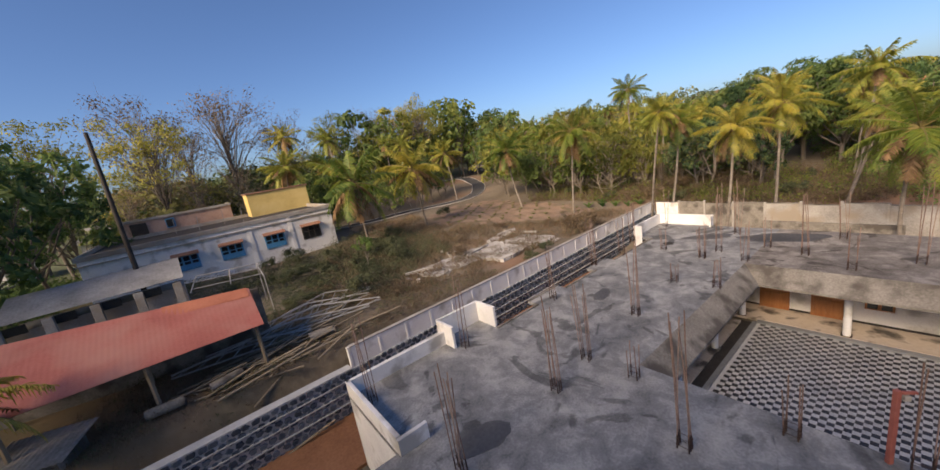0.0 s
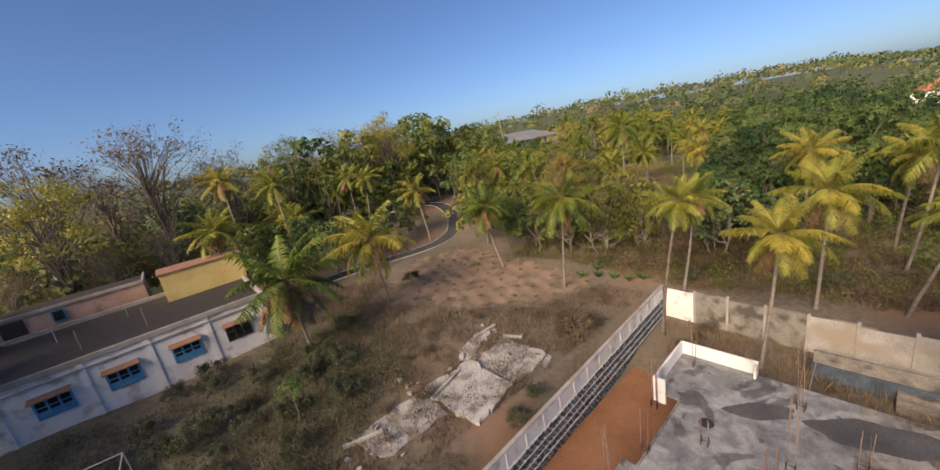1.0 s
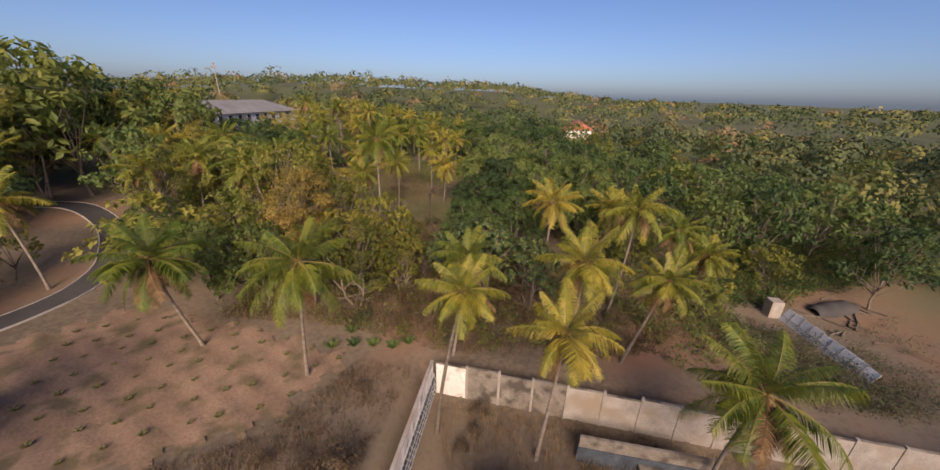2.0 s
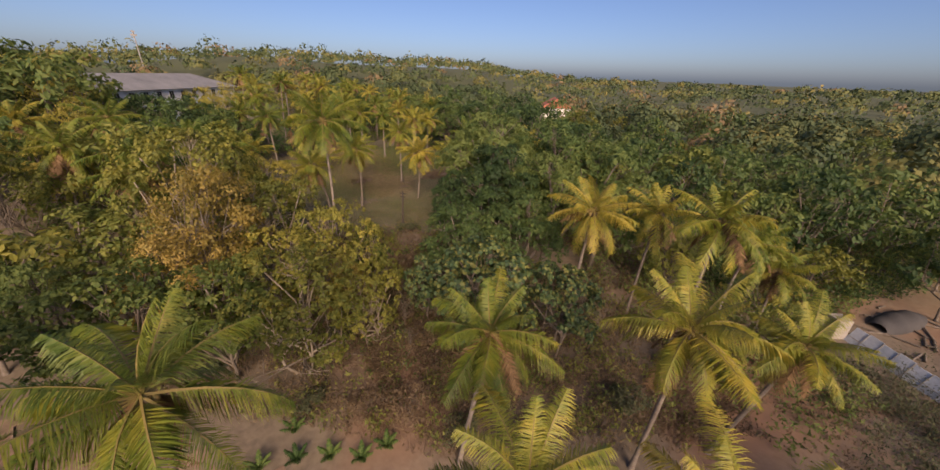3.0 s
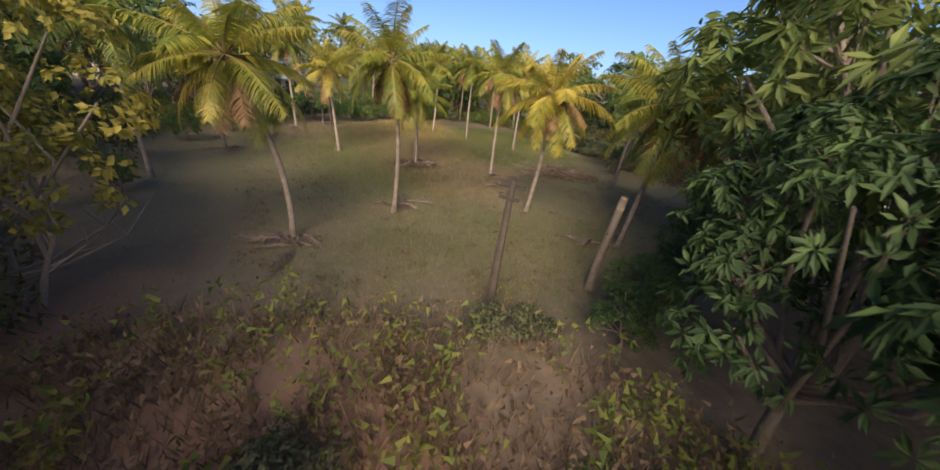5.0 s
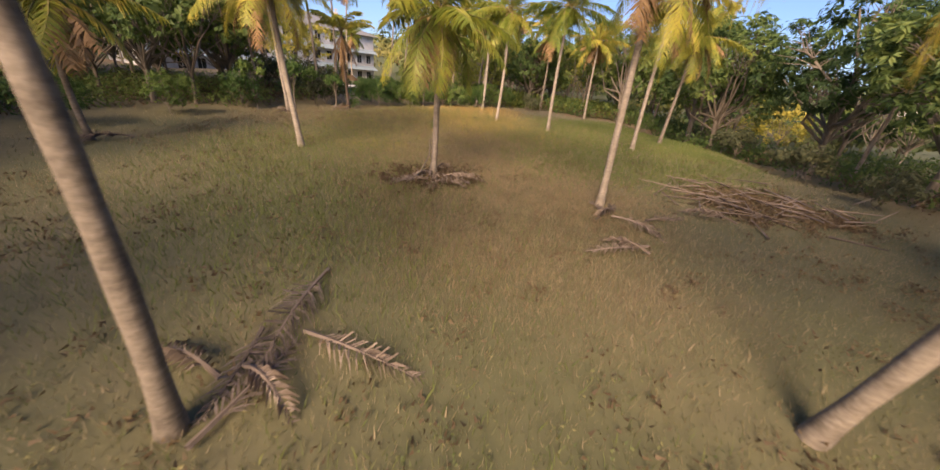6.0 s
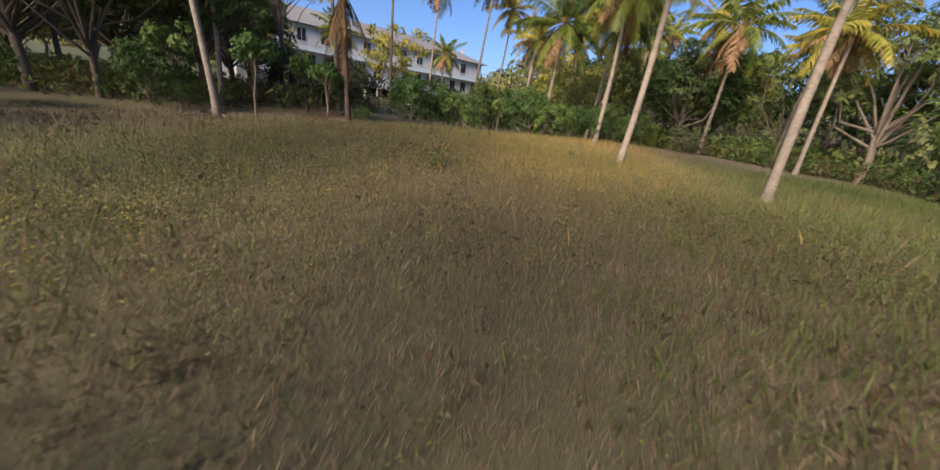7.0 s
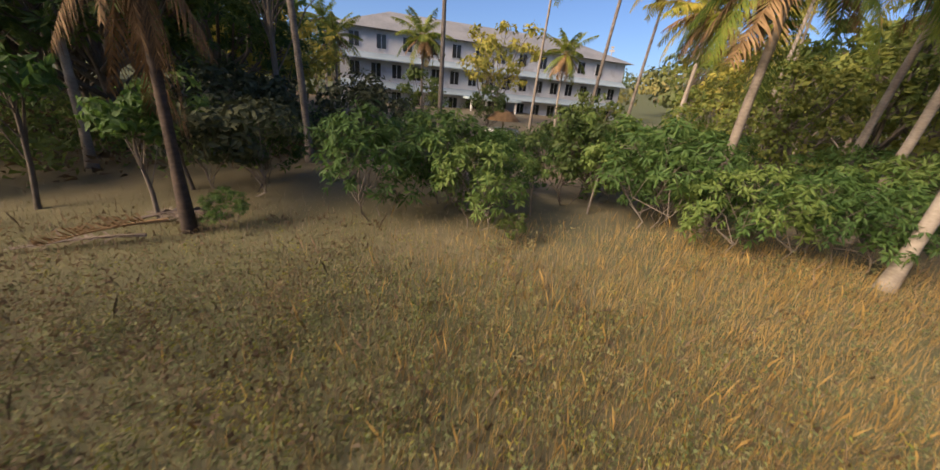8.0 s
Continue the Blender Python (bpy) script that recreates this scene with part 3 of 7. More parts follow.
M["damp"] = mat("damp_dark_screed", [(0.05, 0.05, 0.052), (0.085, 0.084, 0.085), (0.13, 0.128, 0.125)], 0.7, 12, 0.6, 0.2)
for x, y, rx, ry, turn in ((15.5, 23.1, 1.45, 0.62, -0.3), (18.6, 20.7, 2.2, 0.95, -0.55), (-0.6, 8.9, 0.95, 0.55, 0.5), (6.0, 17.0, 0.8, 0.4, 0.9)):
    q = np.random.default_rng(int(100 * abs(x)) + 7)
    wobble = q.uniform(0.75, 1.15, 26)
    wobble = (wobble + np.roll(wobble, 1)) / 2
    ring = [(rx * w * math.cos(a), ry * w * math.sin(a)) for a, w in zip(np.linspace(0, 6.283, 26, endpoint=False), wobble)]
    part("damp_patch", Geo().prism([local(x + math.cos(turn) * a - math.sin(turn) * b, y + math.sin(turn) * a + math.cos(turn) * b) for a, b in ring], ROOF, ROOF + 0.004), M["damp"], house, "dark damp patch with a sharp rim")


# ---- rebar columns ----
def rebar(x, y, height, bars, z=ROOF, spread=0.2):
    root = thing("rebar_column", "bundle of rusty starter bars standing on the roof", "rebar", (x, y, z), "rebar columns on the roof")
    root.rotation_euler = (0, 0, TURN + rng.uniform(-0.1, 0.1))
    ring = [(-1, -1), (1, -1), (1, 1), (-1, 1), (0, -1), (0, 1), (-1, 0), (1, 0)][:bars]
    for a, b in ring:
        h = height * rng.uniform(0.8, 1.04)
        lean = rng.normal(0, 0.035, 2) * height
        pts = [(a * spread * 0.5, b * spread * 0.7, -0.02), (a * spread * 0.5 + lean[0] * 0.4, b * spread * 0.7 + lean[1] * 0.4, h * 0.5),
               (a * spread * 0.5 + lean[0], b * spread * 0.7 + lean[1], h)]
        bar = part("bar", Geo().tube(pts, 0.016, 5), M["rust"], root, smooth=True)
        part("bar_foot", Geo().tube([(a * spread * 0.5, b * spread * 0.7, 0), (a * spread * 0.5 + lean[0] * 0.1, b * spread * 0.7 + lean[1] * 0.1, 0.42)], 0.021, 5), M["rust_dark"], bar, smooth=True)
    for z1 in (0.12, 0.3):
        s, t = spread * 0.58, spread * 0.8
        part("stirrup", Geo().tube([(-s, -t, z1), (s, -t, z1), (s, t, z1), (-s, t, z1), (-s, -t, z1)], 0.009, 4), M["rust_dark"], root)


for x, y, h, n in ((-1.3, 7.9, 3.3, 6), (1.9, 10.4, 3.4, 6), (3.4, 11.8, 3.1, 6), (6.5, 14.4, 3.4, 6), (4.4, 7.5, 3.8, 6), (4.5, 10.4, 1.3, 4), (9.8, 17.1, 1.1, 4),
                   (12.9, 19.6, 2.1, 6), (14.3, 18.2, 2.3, 4), (17.1, 17.7, 3.5, 4), (17.0, 15.3, 2.0, 4), (19.6, 14.8, 3.8, 4), (11.0, 15.7, 1.5, 4), (6.99, 7.35, 1.62, 6),
                   (-4.5, 11.4, 3.4, 4), (-1.1, 14.1, 3.3, 4), (7.2, 21.3, 3.0, 6), (11.2, 24.6, 3.1, 6), (8.52, 6.0, 2.7, 4), (9.4, 22.3, 2.6, 4), (14.9, 27.0, 3.4, 2),
                   (12.0, 22.0, 1.6, 4), (20.5, 19.0, 2.6, 4), (3.6, 17.4, 2.9, 4), (17.3, 22.7, 3.6, 4), (14.25, 20.15, 4.0, 4), (16.68, 19.57, 1.9, 4)):
    rebar(x, y, h, n)
post = thing("steel_post", "red-primed steel post with a short arm and a small box", "post", (8.22, 6.34, ROOF))
part("upright", Geo().box((0, 0, 0), (0.1, 0.1, 1.85)), M["tin_red"], post, bevel=0.01)
part("arm", Geo().box((0.17, -0.05, 1.76), (0.3, 0.06, 0.06), radians(-14)), M["tin_red"], post, bevel=0.01)
part("junction_box", Geo().box((0.15, -0.045, 1.6), (0.12, 0.09, 0.13), radians(-14)), M["old_plaster"], post, "small pale grey junction box", bevel=0.01)

# ---- compound wall ----
ALONG = np.array((0.775, 0.632))
WALL_TURN = math.atan2(ALONG[1], ALONG[0])
cw = thing("compound_wall", "tall compound wall, white plaster panels over dark rubble masonry", "wall", (WALL_CORNER[0], WALL_CORNER[1], 0), kind="structure")
cw.rotation_euler = (0, 0, WALL_TURN)     # x runs back from the corner as negative numbers, -y faces the house
part("plaster_panel", Geo().box((-16.9, 0.1, -0.75), (33.8, 0.16, 1.05)), M["plaster"], cw, "weathered white plaster panels", bevel=0.015)
for k in range(22):
    part("pier", Geo().box((-0.3 - 1.6 * k, 0.09, -0.75), (0.14, 0.2, 1.08)), M["plaster"], cw, bevel=0.015)
part("coping", Geo().box((-16.9, 0.1, 0.3), (33.9, 0.24, 0.05)), M["old_plaster"], cw, bevel=0.01)
part("rubble_core", Geo().box((-24, 0.14, -3.4), (48, 0.44, 2.65)), M["mortar"], cw)
part("coping", Geo().box((-41, 0.14, -0.75), (14, 0.5, 0.1)), M["mortar"], cw, bevel=0.02)
for z in (-1.2, -1.75, -2.3):
    part("band", Geo().box((-24, -0.13, z), (48, 0.1, 0.055)), M["mortar"], cw, bevel=0.01)

wall2 = np.array((0.575, -0.817))
w2 = thing("boundary_wall", "weathered white precast boundary wall with posts", "wall", (WALL_CORNER[0], WALL_CORNER[1], 0), kind="structure")
w2.rotation_euler = (0, 0, math.atan2(wall2[1], wall2[0]))
for k in range(18):
    x0, x1 = 0.2 + 2.3 * k, 2.4 + 2.3 * k
    part("panel", Geo().box(((x0 + x1) / 2, 0, -2.9), (x1 - x0, 0.09, 3.1 + 0.1 * math.sin(k * 2.3))), M["plaster" if k == 0 else "concrete" if k < 4 else "old_plaster"], w2, "clean white panel" if k == 0 else "brown-stained panel" if k < 4 else "", bevel=0.01)
    part("post", Geo().box((x1 + 0.05, 0, -2.9), (0.17, 0.2, 3.28 + 0.08 * math.sin(k * 1.7))), M["old_plaster"], w2, bevel=0.015)
    part("coping", Geo().box(((x0 + x1) / 2, 0, 0.2 + 0.1 * math.sin(k * 2.3)), (x1 - x0, 0.16, 0.05)), M["concrete"], w2)
iw = thing("garden_wall", "low grey plastered wall over loose rubble", "wall", (22.9, 27.3, 0), kind="structure")
iw.rotation_euler = (0, 0, math.atan2(-0.80, 0.6))
part("wall_body", Geo().box((3.6, 0, -1.35), (7.2, 0.22, 0.8)), M["concrete"], iw, bevel=0.02)
part("footing", Geo().box((3.6, 0, -2.7), (7.3, 0.34, 1.35)), M["stone"], iw, "dark loose rubble footing")
for k in range(3):
    part("step", Geo().box((4.6, -0.35 - 0.3 * k, -2.6), (2.4, 0.34, 0.9 - 0.28 * k)), M["concrete"], iw, bevel=0.02)

# ---- white house beside the lot ----
wh = thing("white_house", "long white flat-roofed house with blue windows", "house", (-32.0, 28.7, 0))
wh.rotation_euler = (0, 0, TURN)
part("wall", Geo().box((10.3, 6.5, -0.4), (20.6, 13, 5.3)), M["plaster"], wh, "white plaster stained below the parapet", bevel=0.03)
part("roof_slab", Geo().box((10.3, 6.5, 4.9), (20.2, 12.6, 0.06)), M["dark_and_gap"], wh, "blackened flat roof")
for c, s in (((10.3, -0.02), (20.9, 0.22)), ((10.3, 13.0), (20.9, 0.22)), ((0.0, 6.5), (0.22, 13.0)), ((20.6, 6.5), (0.22, 13.0))):
    part("parapet", Geo().box((*c, 4.9), (*s, 0.42)), M["old_plaster"], wh, "mould-streaked parapet", bevel=0.02)
part("ledge", Geo().box((10.3, -0.08, 4.45), (20.8, 0.16, 0.08)), M["old_plaster"], wh)
for x in (4.4, 8.6, 12.3, 16.1):
    part("pilaster", Geo().box((x, -0.05, 0.0), (0.35, 0.1, 4.9)), M["plaster"], wh, bevel=0.01)
for k, x in enumerate((6.8, 10.45, 14.35, 18.05)):
    frame_mat = M["blue"] if k < 3 else M["dark_and_gap"]
    w = part("window", Geo().box((x, 0.02, 2.05), (1.8, 0.12, 1.4)), M["glass_and_gap"], wh, "bright blue framed window" if k < 3 else "dark framed window")
    fr = Geo().box((x, -0.05, 2.05), (1.9, 0.1, 0.1)).box((x, -0.05, 3.37), (1.9, 0.1, 0.1)).box((x, -0.05, 2.85), (1.8, 0.08, 0.08))
    for q in (-0.9, -0.3, 0.3, 0.9):
        fr.box((x + q, -0.05, 2.05), (0.13, 0.1, 1.4))
    part("window_frame", fr, frame_mat, w, bevel=0.01)
    if k < 3:
        for q in (-0.6, 0.0, 0.6):
            part("shutter", Geo().box((x + q, -0.04, 2.17), (0.5, 0.05, 0.42)), frame_mat, w)
    part("sunshade", slope((x - 1.05, 0.0), (x + 1.05, 0.0), (x + 1.05, -0.55), (x - 1.05, -0.55), 3.75, 3.55, 0.08), M["tile_edge"], w, "brown tiled sunshade")
part("stair_room", Geo().box((17.5, 11.0, 4.9), (7.0, 3.4, 2.85)), M["yellow"], wh, "yellow washed roof room", bevel=0.02)
part("stair_room_roof", Geo().box((17.5, 11.0, 7.75), (7.3, 3.7, 0.12)), M["tile_edge"], wh)
for x, y in ((3, 4), (6.5, 8), (8.5, 3), (11, 8.5), (12.4, 3.4)):
    part("roof_pipe", Geo().tube([(x, y, 4.95), (x + 0.05, y, 6.6)], 0.03, 6), M["steel"], wh)
rh = thing("rear_house", "low pinkish plastered house behind the white house", "house", (-32.0, 28.7, 0))
rh.rotation_euler = (0, 0, TURN)
part("wall", Geo().box((7.2, 16.6, -0.4), (10.6, 5.0, 7.2)), M["pink_plaster"], rh, "stained pinkish plaster", bevel=0.03)
part("parapet", Geo().box((7.2, 14.05, 6.8), (10.8, 0.2, 0.3)).box((12.5, 16.6, 6.8), (0.2, 5.2, 0.3)), M["old_plaster"], rh, bevel=0.02)
part("roof_slab", Geo().box((7.2, 16.6, 6.8), (10.4, 4.8, 0.05)), M["dark_and_gap"], rh)
rw = part("window", Geo().box((6.1, 14.06, 5.5), (0.9, 0.1, 1.1)), M["blue"], rh, "small blue window")
part("pane", Geo().box((6.1, 14.0, 5.6), (0.7, 0.04, 0.9)), M["glass_and_gap"], rw)
# dark panel on the closed wall imitates the unlit inside of a bay
part("opening", Geo().box((3.2, 14.05, 5.2), (1.5, 0.08, 1.4)), M["dark_and_gap"], rh, "dark panel standing for the shaded inside of an open bay")


# ---- sheds beside the compound wall ----
def corrugated(a, b, c, d, count, depth=0.003):
    """A ribbed sheet between the edges a-b (high) and d-c (low)."""
    a, b, c, d = (np.array(p, float) for p in (a, b, c, d))
    u = np.linspace(0, 1, count * 4 + 1)
    rows = []
    for w in np.linspace(0, 1, 5):
        line = (a + (b - a) * u[:, None]) * (1 - w) + (d + (c - d) * u[:, None]) * w
        line[:, 2] += depth * np.sin(u * count * 2 * np.pi)
        rows.append(line)
    v = np.stack(rows, 0)
    geo = Geo()
    for off in (0, -0.02):
        p = v.copy()
        p[..., 2] += off
        m, n = p.shape[:2]
        i0, j0 = np.meshgrid(np.arange(m - 1), np.arange(n - 1), indexing="ij")
        o = i0 * n + j0
        geo.add(p.reshape(-1, 3), np.stack([o, o + 1, o + n + 1, o + n], -1).reshape(-1, 4))
    return geo


shed = thing("red_roofed_shed", "open shed with a red corrugated sheet roof", "shed", (0, 0, 0))
part("roof", corrugated((-22.6, 12.7, 4.0), (-12.4, 18.6, 3.3), (-10.4, 15.9, 2.2), (-19.5, 9.0, 2.2), 60), M["tin_red"], shed, "faded red corrugated roof", smooth=True)
part("roof_patch", corrugated((-15.6, 16.8, 3.54), (-12.5, 18.58, 3.34), (-12.0, 17.9, 3.07), (-15.1, 16.0, 3.2), 16), M["clay_roof"], shed, "paler red roof sheet", smooth=True)
for x, y, h in ((-10.9, 16.0, 2.3), (-14.0, 13.4, 2.3), (-17.2, 10.9, 2.3), (-12.6, 18.2, 3.2), (-16.5, 15.9, 3.5), (-20.5, 13.6, 3.7)):
    part("post", Geo().box((x, y, gz(x, y) - 0.1), (0.12, 0.12, h - gz(x, y))), M["bamboo"], shed)
part("back_wall", Geo().box((-17.2, 16.2, -0.2), (11.5, 0.18, 3.3), math.atan2(5.9, 10.2)), M["concrete"], shed)
gs = thing("grey_roofed_shed", "low outbuilding with a grey cement sheet roof", "shed", (0, 0, 0))
part("roof", corrugated((-28.4, 21.1, 4.4), (-21.9, 26.3, 4.4), (-19.5, 23.3, 3.5), (-26.0, 18.1, 3.5), 40), M["asbestos"], gs, smooth=True)
part("wall", Geo().box((-23.9, 22.2, -0.2), (8.0, 2.6, 3.0), math.atan2(5.2, 6.5)), M["old_plaster"], gs)
for k in range(5):
    f = k / 4
    part("pillar", Geo().box((-19.9 - 6.1 * f, 23.1 - 4.9 * f, -0.2), (0.45, 0.3, 3.45), math.atan2(5.2, 6.5)), M["old_plaster"], gs, bevel=0.02)
# dark panels between the pillars imitate the shade inside the shed
for k in range(4):
    f = (k + 0.5) / 4
    part("opening", Geo().box((-20.2 - 6.1 * f, 23.0 - 4.9 * f, 2.75), (0.85, 0.1, 0.5), math.atan2(5.2, 6.5)), M["glass_and_gap"], gs)
solid("pole", Geo().tube([(-23.6, 24.6, 1.0), (-23.5, 24.7, 13.6)], [0.17, 0.12], 10), M["dark_and_gap"], "tall dark tarred pole behind the outbuilding", "pole", smooth=True)
# an open steel frame for a lean-to roof
lf = thing("lean_to", "bare steel frame of a lean-to roof", "lean-to", (0, 0, 0))
for a, b in (((-19.0, 23.7, 3.3), (-16.2, 26.0, 3.0)), ((-18.2, 22.4, 3.2), (-15.2, 24.8, 2.9)), ((-17.4, 21.1, 3.1), (-14.4, 23.5, 2.8)), ((-19.0, 23.7, 3.3), (-16.9, 20.3, 3.1)),
             ((-17.5, 24.9, 3.15), (-15.3, 21.5, 2.95)), ((-16.2, 26.0, 3.0), (-13.9, 22.7, 2.8)), ((-16.2, 26.0, 3.0), (-16.2, 26.0, 0)), ((-13.9, 22.7, 2.8), (-13.9, 22.7, 0))):
    part("bar", Geo().tube([a, b], 0.035, 5), M["steel"], lf)


def truss(p, q, height, name="roof_truss"):
    """A welded steel truss lying on the ground."""
    p, q = np.array(p, float), np.array(q, float)
    root = thing(name, "welded steel roof truss lying on the ground", "truss", (*p, gz(*p) + 0.35), "trusses beside the shed")
    d = q - p
    L = np.linalg.norm(d)
    root.rotation_euler = (radians(rng.uniform(8, 30)), 0, math.atan2(d[1], d[0]))
    part("bottom_chord", Geo().tube([(0, 0, 0), (L, 0, 0)], 0.045, 5), M["steel"], root)
    part("top_chord", Geo().tube([(0, 0.15, 0.05), (L * 0.5, height, 0.1), (L, 0.15, 0.05)], 0.045, 5), M["steel"], root)
    n = 8
    for k in range(n):
        x0, x1 = L * (k + 0.2) / n, L * (k + 1) / n
        h = height * (1 - abs(2 * x1 / L - 1)) + 0.1
        part("web", Geo().tube([(x0, 0, 0), (x1, h, 0.06)], 0.028, 4), M["steel"], root)


for p, q, h in (((-13.6, 18.8), (-7.4, 22.6), 1.0), ((-13.0, 18.0), (-6.4, 21.4), 1.1), ((-12.4, 20.8), (-7.6, 23.6), 0.9), ((-14.5, 16.9), (-6.9, 20.6), 0.8), ((-15.2, 15.5), (-9.6, 18.4), 0.8)):
    truss(p, q, h)
for k in range(40):
    x, y = -14.8 + rng.uniform(0, 6.5), 13.2 + rng.uniform(0, 5.5)
    a = TURN + rng.normal(0, 0.25)
    L = rng.uniform(2.0, 4.5)
    z = gz(x, y)
    solid("wooden_pole", Geo().tube([(x, y, z + 0.1), (x + L * math.cos(a), y + L * math.sin(a), gz(x + L * math.cos(a), y + L * math.sin(a)) + 0.15 + rng.uniform(0, 0.4))], 0.05, 6), M["bamboo"],
          "weathered pole on the ground by the shed", "pole", group="poles beside the shed", smooth=True)
for x, y, a in ((-9.4, 17.6, 0.5), (-12.4, 14.2, 0.9), (-14.2, 12.9, 0.6)):
    solid("concrete_pipe", Geo().tube([(x, y, gz(x, y) + 0.3), (x + 1.3 * math.cos(a), y + 1.3 * math.sin(a), gz(x, y) + 0.32)], 0.22, 12).tube([(x + 1.3 * math.cos(a), y + 1.3 * math.sin(a), gz(x, y) + 0.32), (x, y, gz(x, y) + 0.3)], 0.18, 12),
          M["concrete"], "pale concrete pipe lying by the wall", "pipe", smooth=True)
pad = Geo()
cor = [HOUSE @ Vector((a, b, 0)) for a, b in ((-12, 0.05), (27.5, 0.5), (27.5, 4.0), (-12, 5.2))]
pad.prism([(p.x, p.y) for p in cor], FLOOR - 0.2, FLOOR + 0.04)
M["red_earth"] = mat("red_laterite", [(0.17, 0.075, 0.038), (0.25, 0.12, 0.06), (0.31, 0.16, 0.085)], 0.5, 18, 0.95, 0.5)
solid("earth_strip", pad, M["red_earth"], "bare red earth between the wall and the house", "earth", "structure")
solid("earth_yard", Geo().prism([(-26, 6), (-14, 4), (-9.5, 13.3), (-14.5, 13.4), (-20, 10)], gz(-16, 9) - 0.3, gz(-16, 9) + 0.06), M["red_earth"], "bare red earth beside the red shed", "earth", "structure")

# ---- broken concrete floor on the lot ----
ruin = thing("ruined_floor", "broken grey concrete floor of a demolished house", "ruin", (0, 0, 0))
for outline, z in (([(-5.6, 27.4), (-3.2, 25.2), (2.2, 26.2), (7.8, 31.6), (4.4, 36.2), (2.4, 35.8)], -0.3), ([(-5.4, 27.2), (-3.2, 25.2), (0.2, 27.6), (-1.6, 30.2)], 0.0), ([(-1.4, 30.3), (0.4, 27.8), (2.2, 26.6), (4.4, 29.0), (2.0, 32.6)], 0.12),
                   ([(2.2, 32.6), (4.6, 29.2), (7.6, 31.6), (5.0, 35.2)], 0.05), ([(-0.2, 32.2), (1.8, 32.9), (4.0, 36.2), (2.8, 36.6)], -0.02), ([(0.6, 27.4), (2.0, 26.4), (3.4, 27.6), (2.4, 28.2)], 0.2)):
    cx, cy = np.mean([p[0] for p in outline]), np.mean([p[1] for p in outline])
    zz = gz(cx, cy) + z
    fine = []
    for k in range(len(outline)):
        p, q = np.array(outline[k]), np.array(outline[(k + 1) % len(outline)])
        for f in np.linspace(0, 1, 7)[:-1]:
            fine.append(tuple(p + (q - p) * f + rng.normal(0, 0.12, 2)))
    part("slab", Geo().prism(fine, zz - 0.4, zz + 0.06), M["debris"], ruin, "cracked pale grey slab")
for k in range(34):
    c = ((-4.6, 27.5), (-2, 30.5), (0.5, 33), (3.2, 35.2), (6, 33.8), (-4.2, 26.2), (1, 29), (4, 31))[k % 8]
    x, y = c[0] + rng.normal(0, 0.8), c[1] + rng.normal(0, 0.8)
    s = rng.uniform(0.1, 0.32, 3)
    part("rubble", Geo().box((x, y, gz(x, y) - 0.05), (s[0], s[1], s[2] * 0.7 + 0.1), rng.uniform(0, 3), rng.normal(0, 0.1, 2)), M["debris"], ruin)
for x, y, a, L in ((3.5, 36.3, 0.6, 2.4), (0.2, 30.2, 0.9, 3.0), (-4.6, 26.8, 0.3, 2.2), (5.6, 34.8, -0.5, 1.6)):
    part("fallen_beam", Geo().box((x, y, gz(x, y) + 0.1), (L, 0.22, 0.22), a), M["debris"], ruin, bevel=0.03)

# ---- tilled bed on the lot ----
M["tilled"] = mat("tilled_red_earth", [(0.15, 0.105, 0.075), (0.235, 0.165, 0.12), (0.31, 0.225, 0.165)], 0.35, 16, 0.95, 0.7, mark=((0.12, 0.1, 0.06), 0.5, 0.35), distance=0.05)
BED = [(-5, 44.5), (2, 41.5), (9, 40), (15.5, 42.5), (11, 49.5), (8, 54), (4, 59.5), (-3, 58.5), (-6.5, 51)]


def in_bed(x, y):
    hit = False
    for (x0, y0), (x1, y1) in zip(BED, BED[1:] + BED[:1]):
        if (y0 > y) != (y1 > y) and x < (x1 - x0) * (y - y0) / (y1 - y0) + x0:
            hit = not hit
    return hit


bx_, by_ = np.meshgrid(np.arange(-8, 17, 0.45), np.arange(39, 61, 0.45), indexing="ij")
bo = np.array([[i_, j_] for i_ in range(bx_.shape[0] - 1) for j_ in range(bx_.shape[1] - 1) if in_bed(bx_[i_, j_] + 0.5 * math.sin(j_ * 1.7), by_[i_, j_] + 0.5 * math.sin(i_ * 1.3))])
bk = bo[:, 0] * bx_.shape[1] + bo[:, 1]
bz = ground(bx_, by_) + 0.05 + 0.05 * np.sin(bx_ * 3.3 + by_ * 1.2)
solid("tilled_bed", Geo().add(np.stack([bx_, by_, bz], -1), np.stack([bk, bk + bx_.shape[1], bk + bx_.shape[1] + 1, bk + 1], -1)), M["tilled"], "bare tilled red earth bed with furrows", "earth", "structure", smooth=True)

# ---- three-storey building past the field ----
BL, BR = np.array((16.0, 136.0)), np.array((51.6, 162.0))
bd = BR - BL
BLEN = float(np.linalg.norm(bd))
hall = thing("institution_building", "three-storey white building with blue ledges and a grey hipped roof", "building", (BL[0], BL[1], 1.0))
hall.rotation_euler = (0, 0, math.atan2(bd[1], bd[0]))
part("wall", Geo().box((BLEN / 2, 7, -1), (BLEN, 14, 11.3)), M["hall_plaster"], hall, "white rendered facade")
hip = Geo()
o, h0, h1 = 1.0, 10.3, 13.6
hip.add([(-o, -o, h0), (BLEN + o, -o, h0), (BLEN + o, 14 + o, h0), (-o, 14 + o, h0), (7, 7, h1), (BLEN - 7, 7, h1)], [(0, 1, 5, 4), (2, 3, 4, 5)])
hip.f.append(np.array([[1, 2, 5], [3, 0, 4], ]))
hip.f.append(np.array([[3, 2, 1, 0]]))
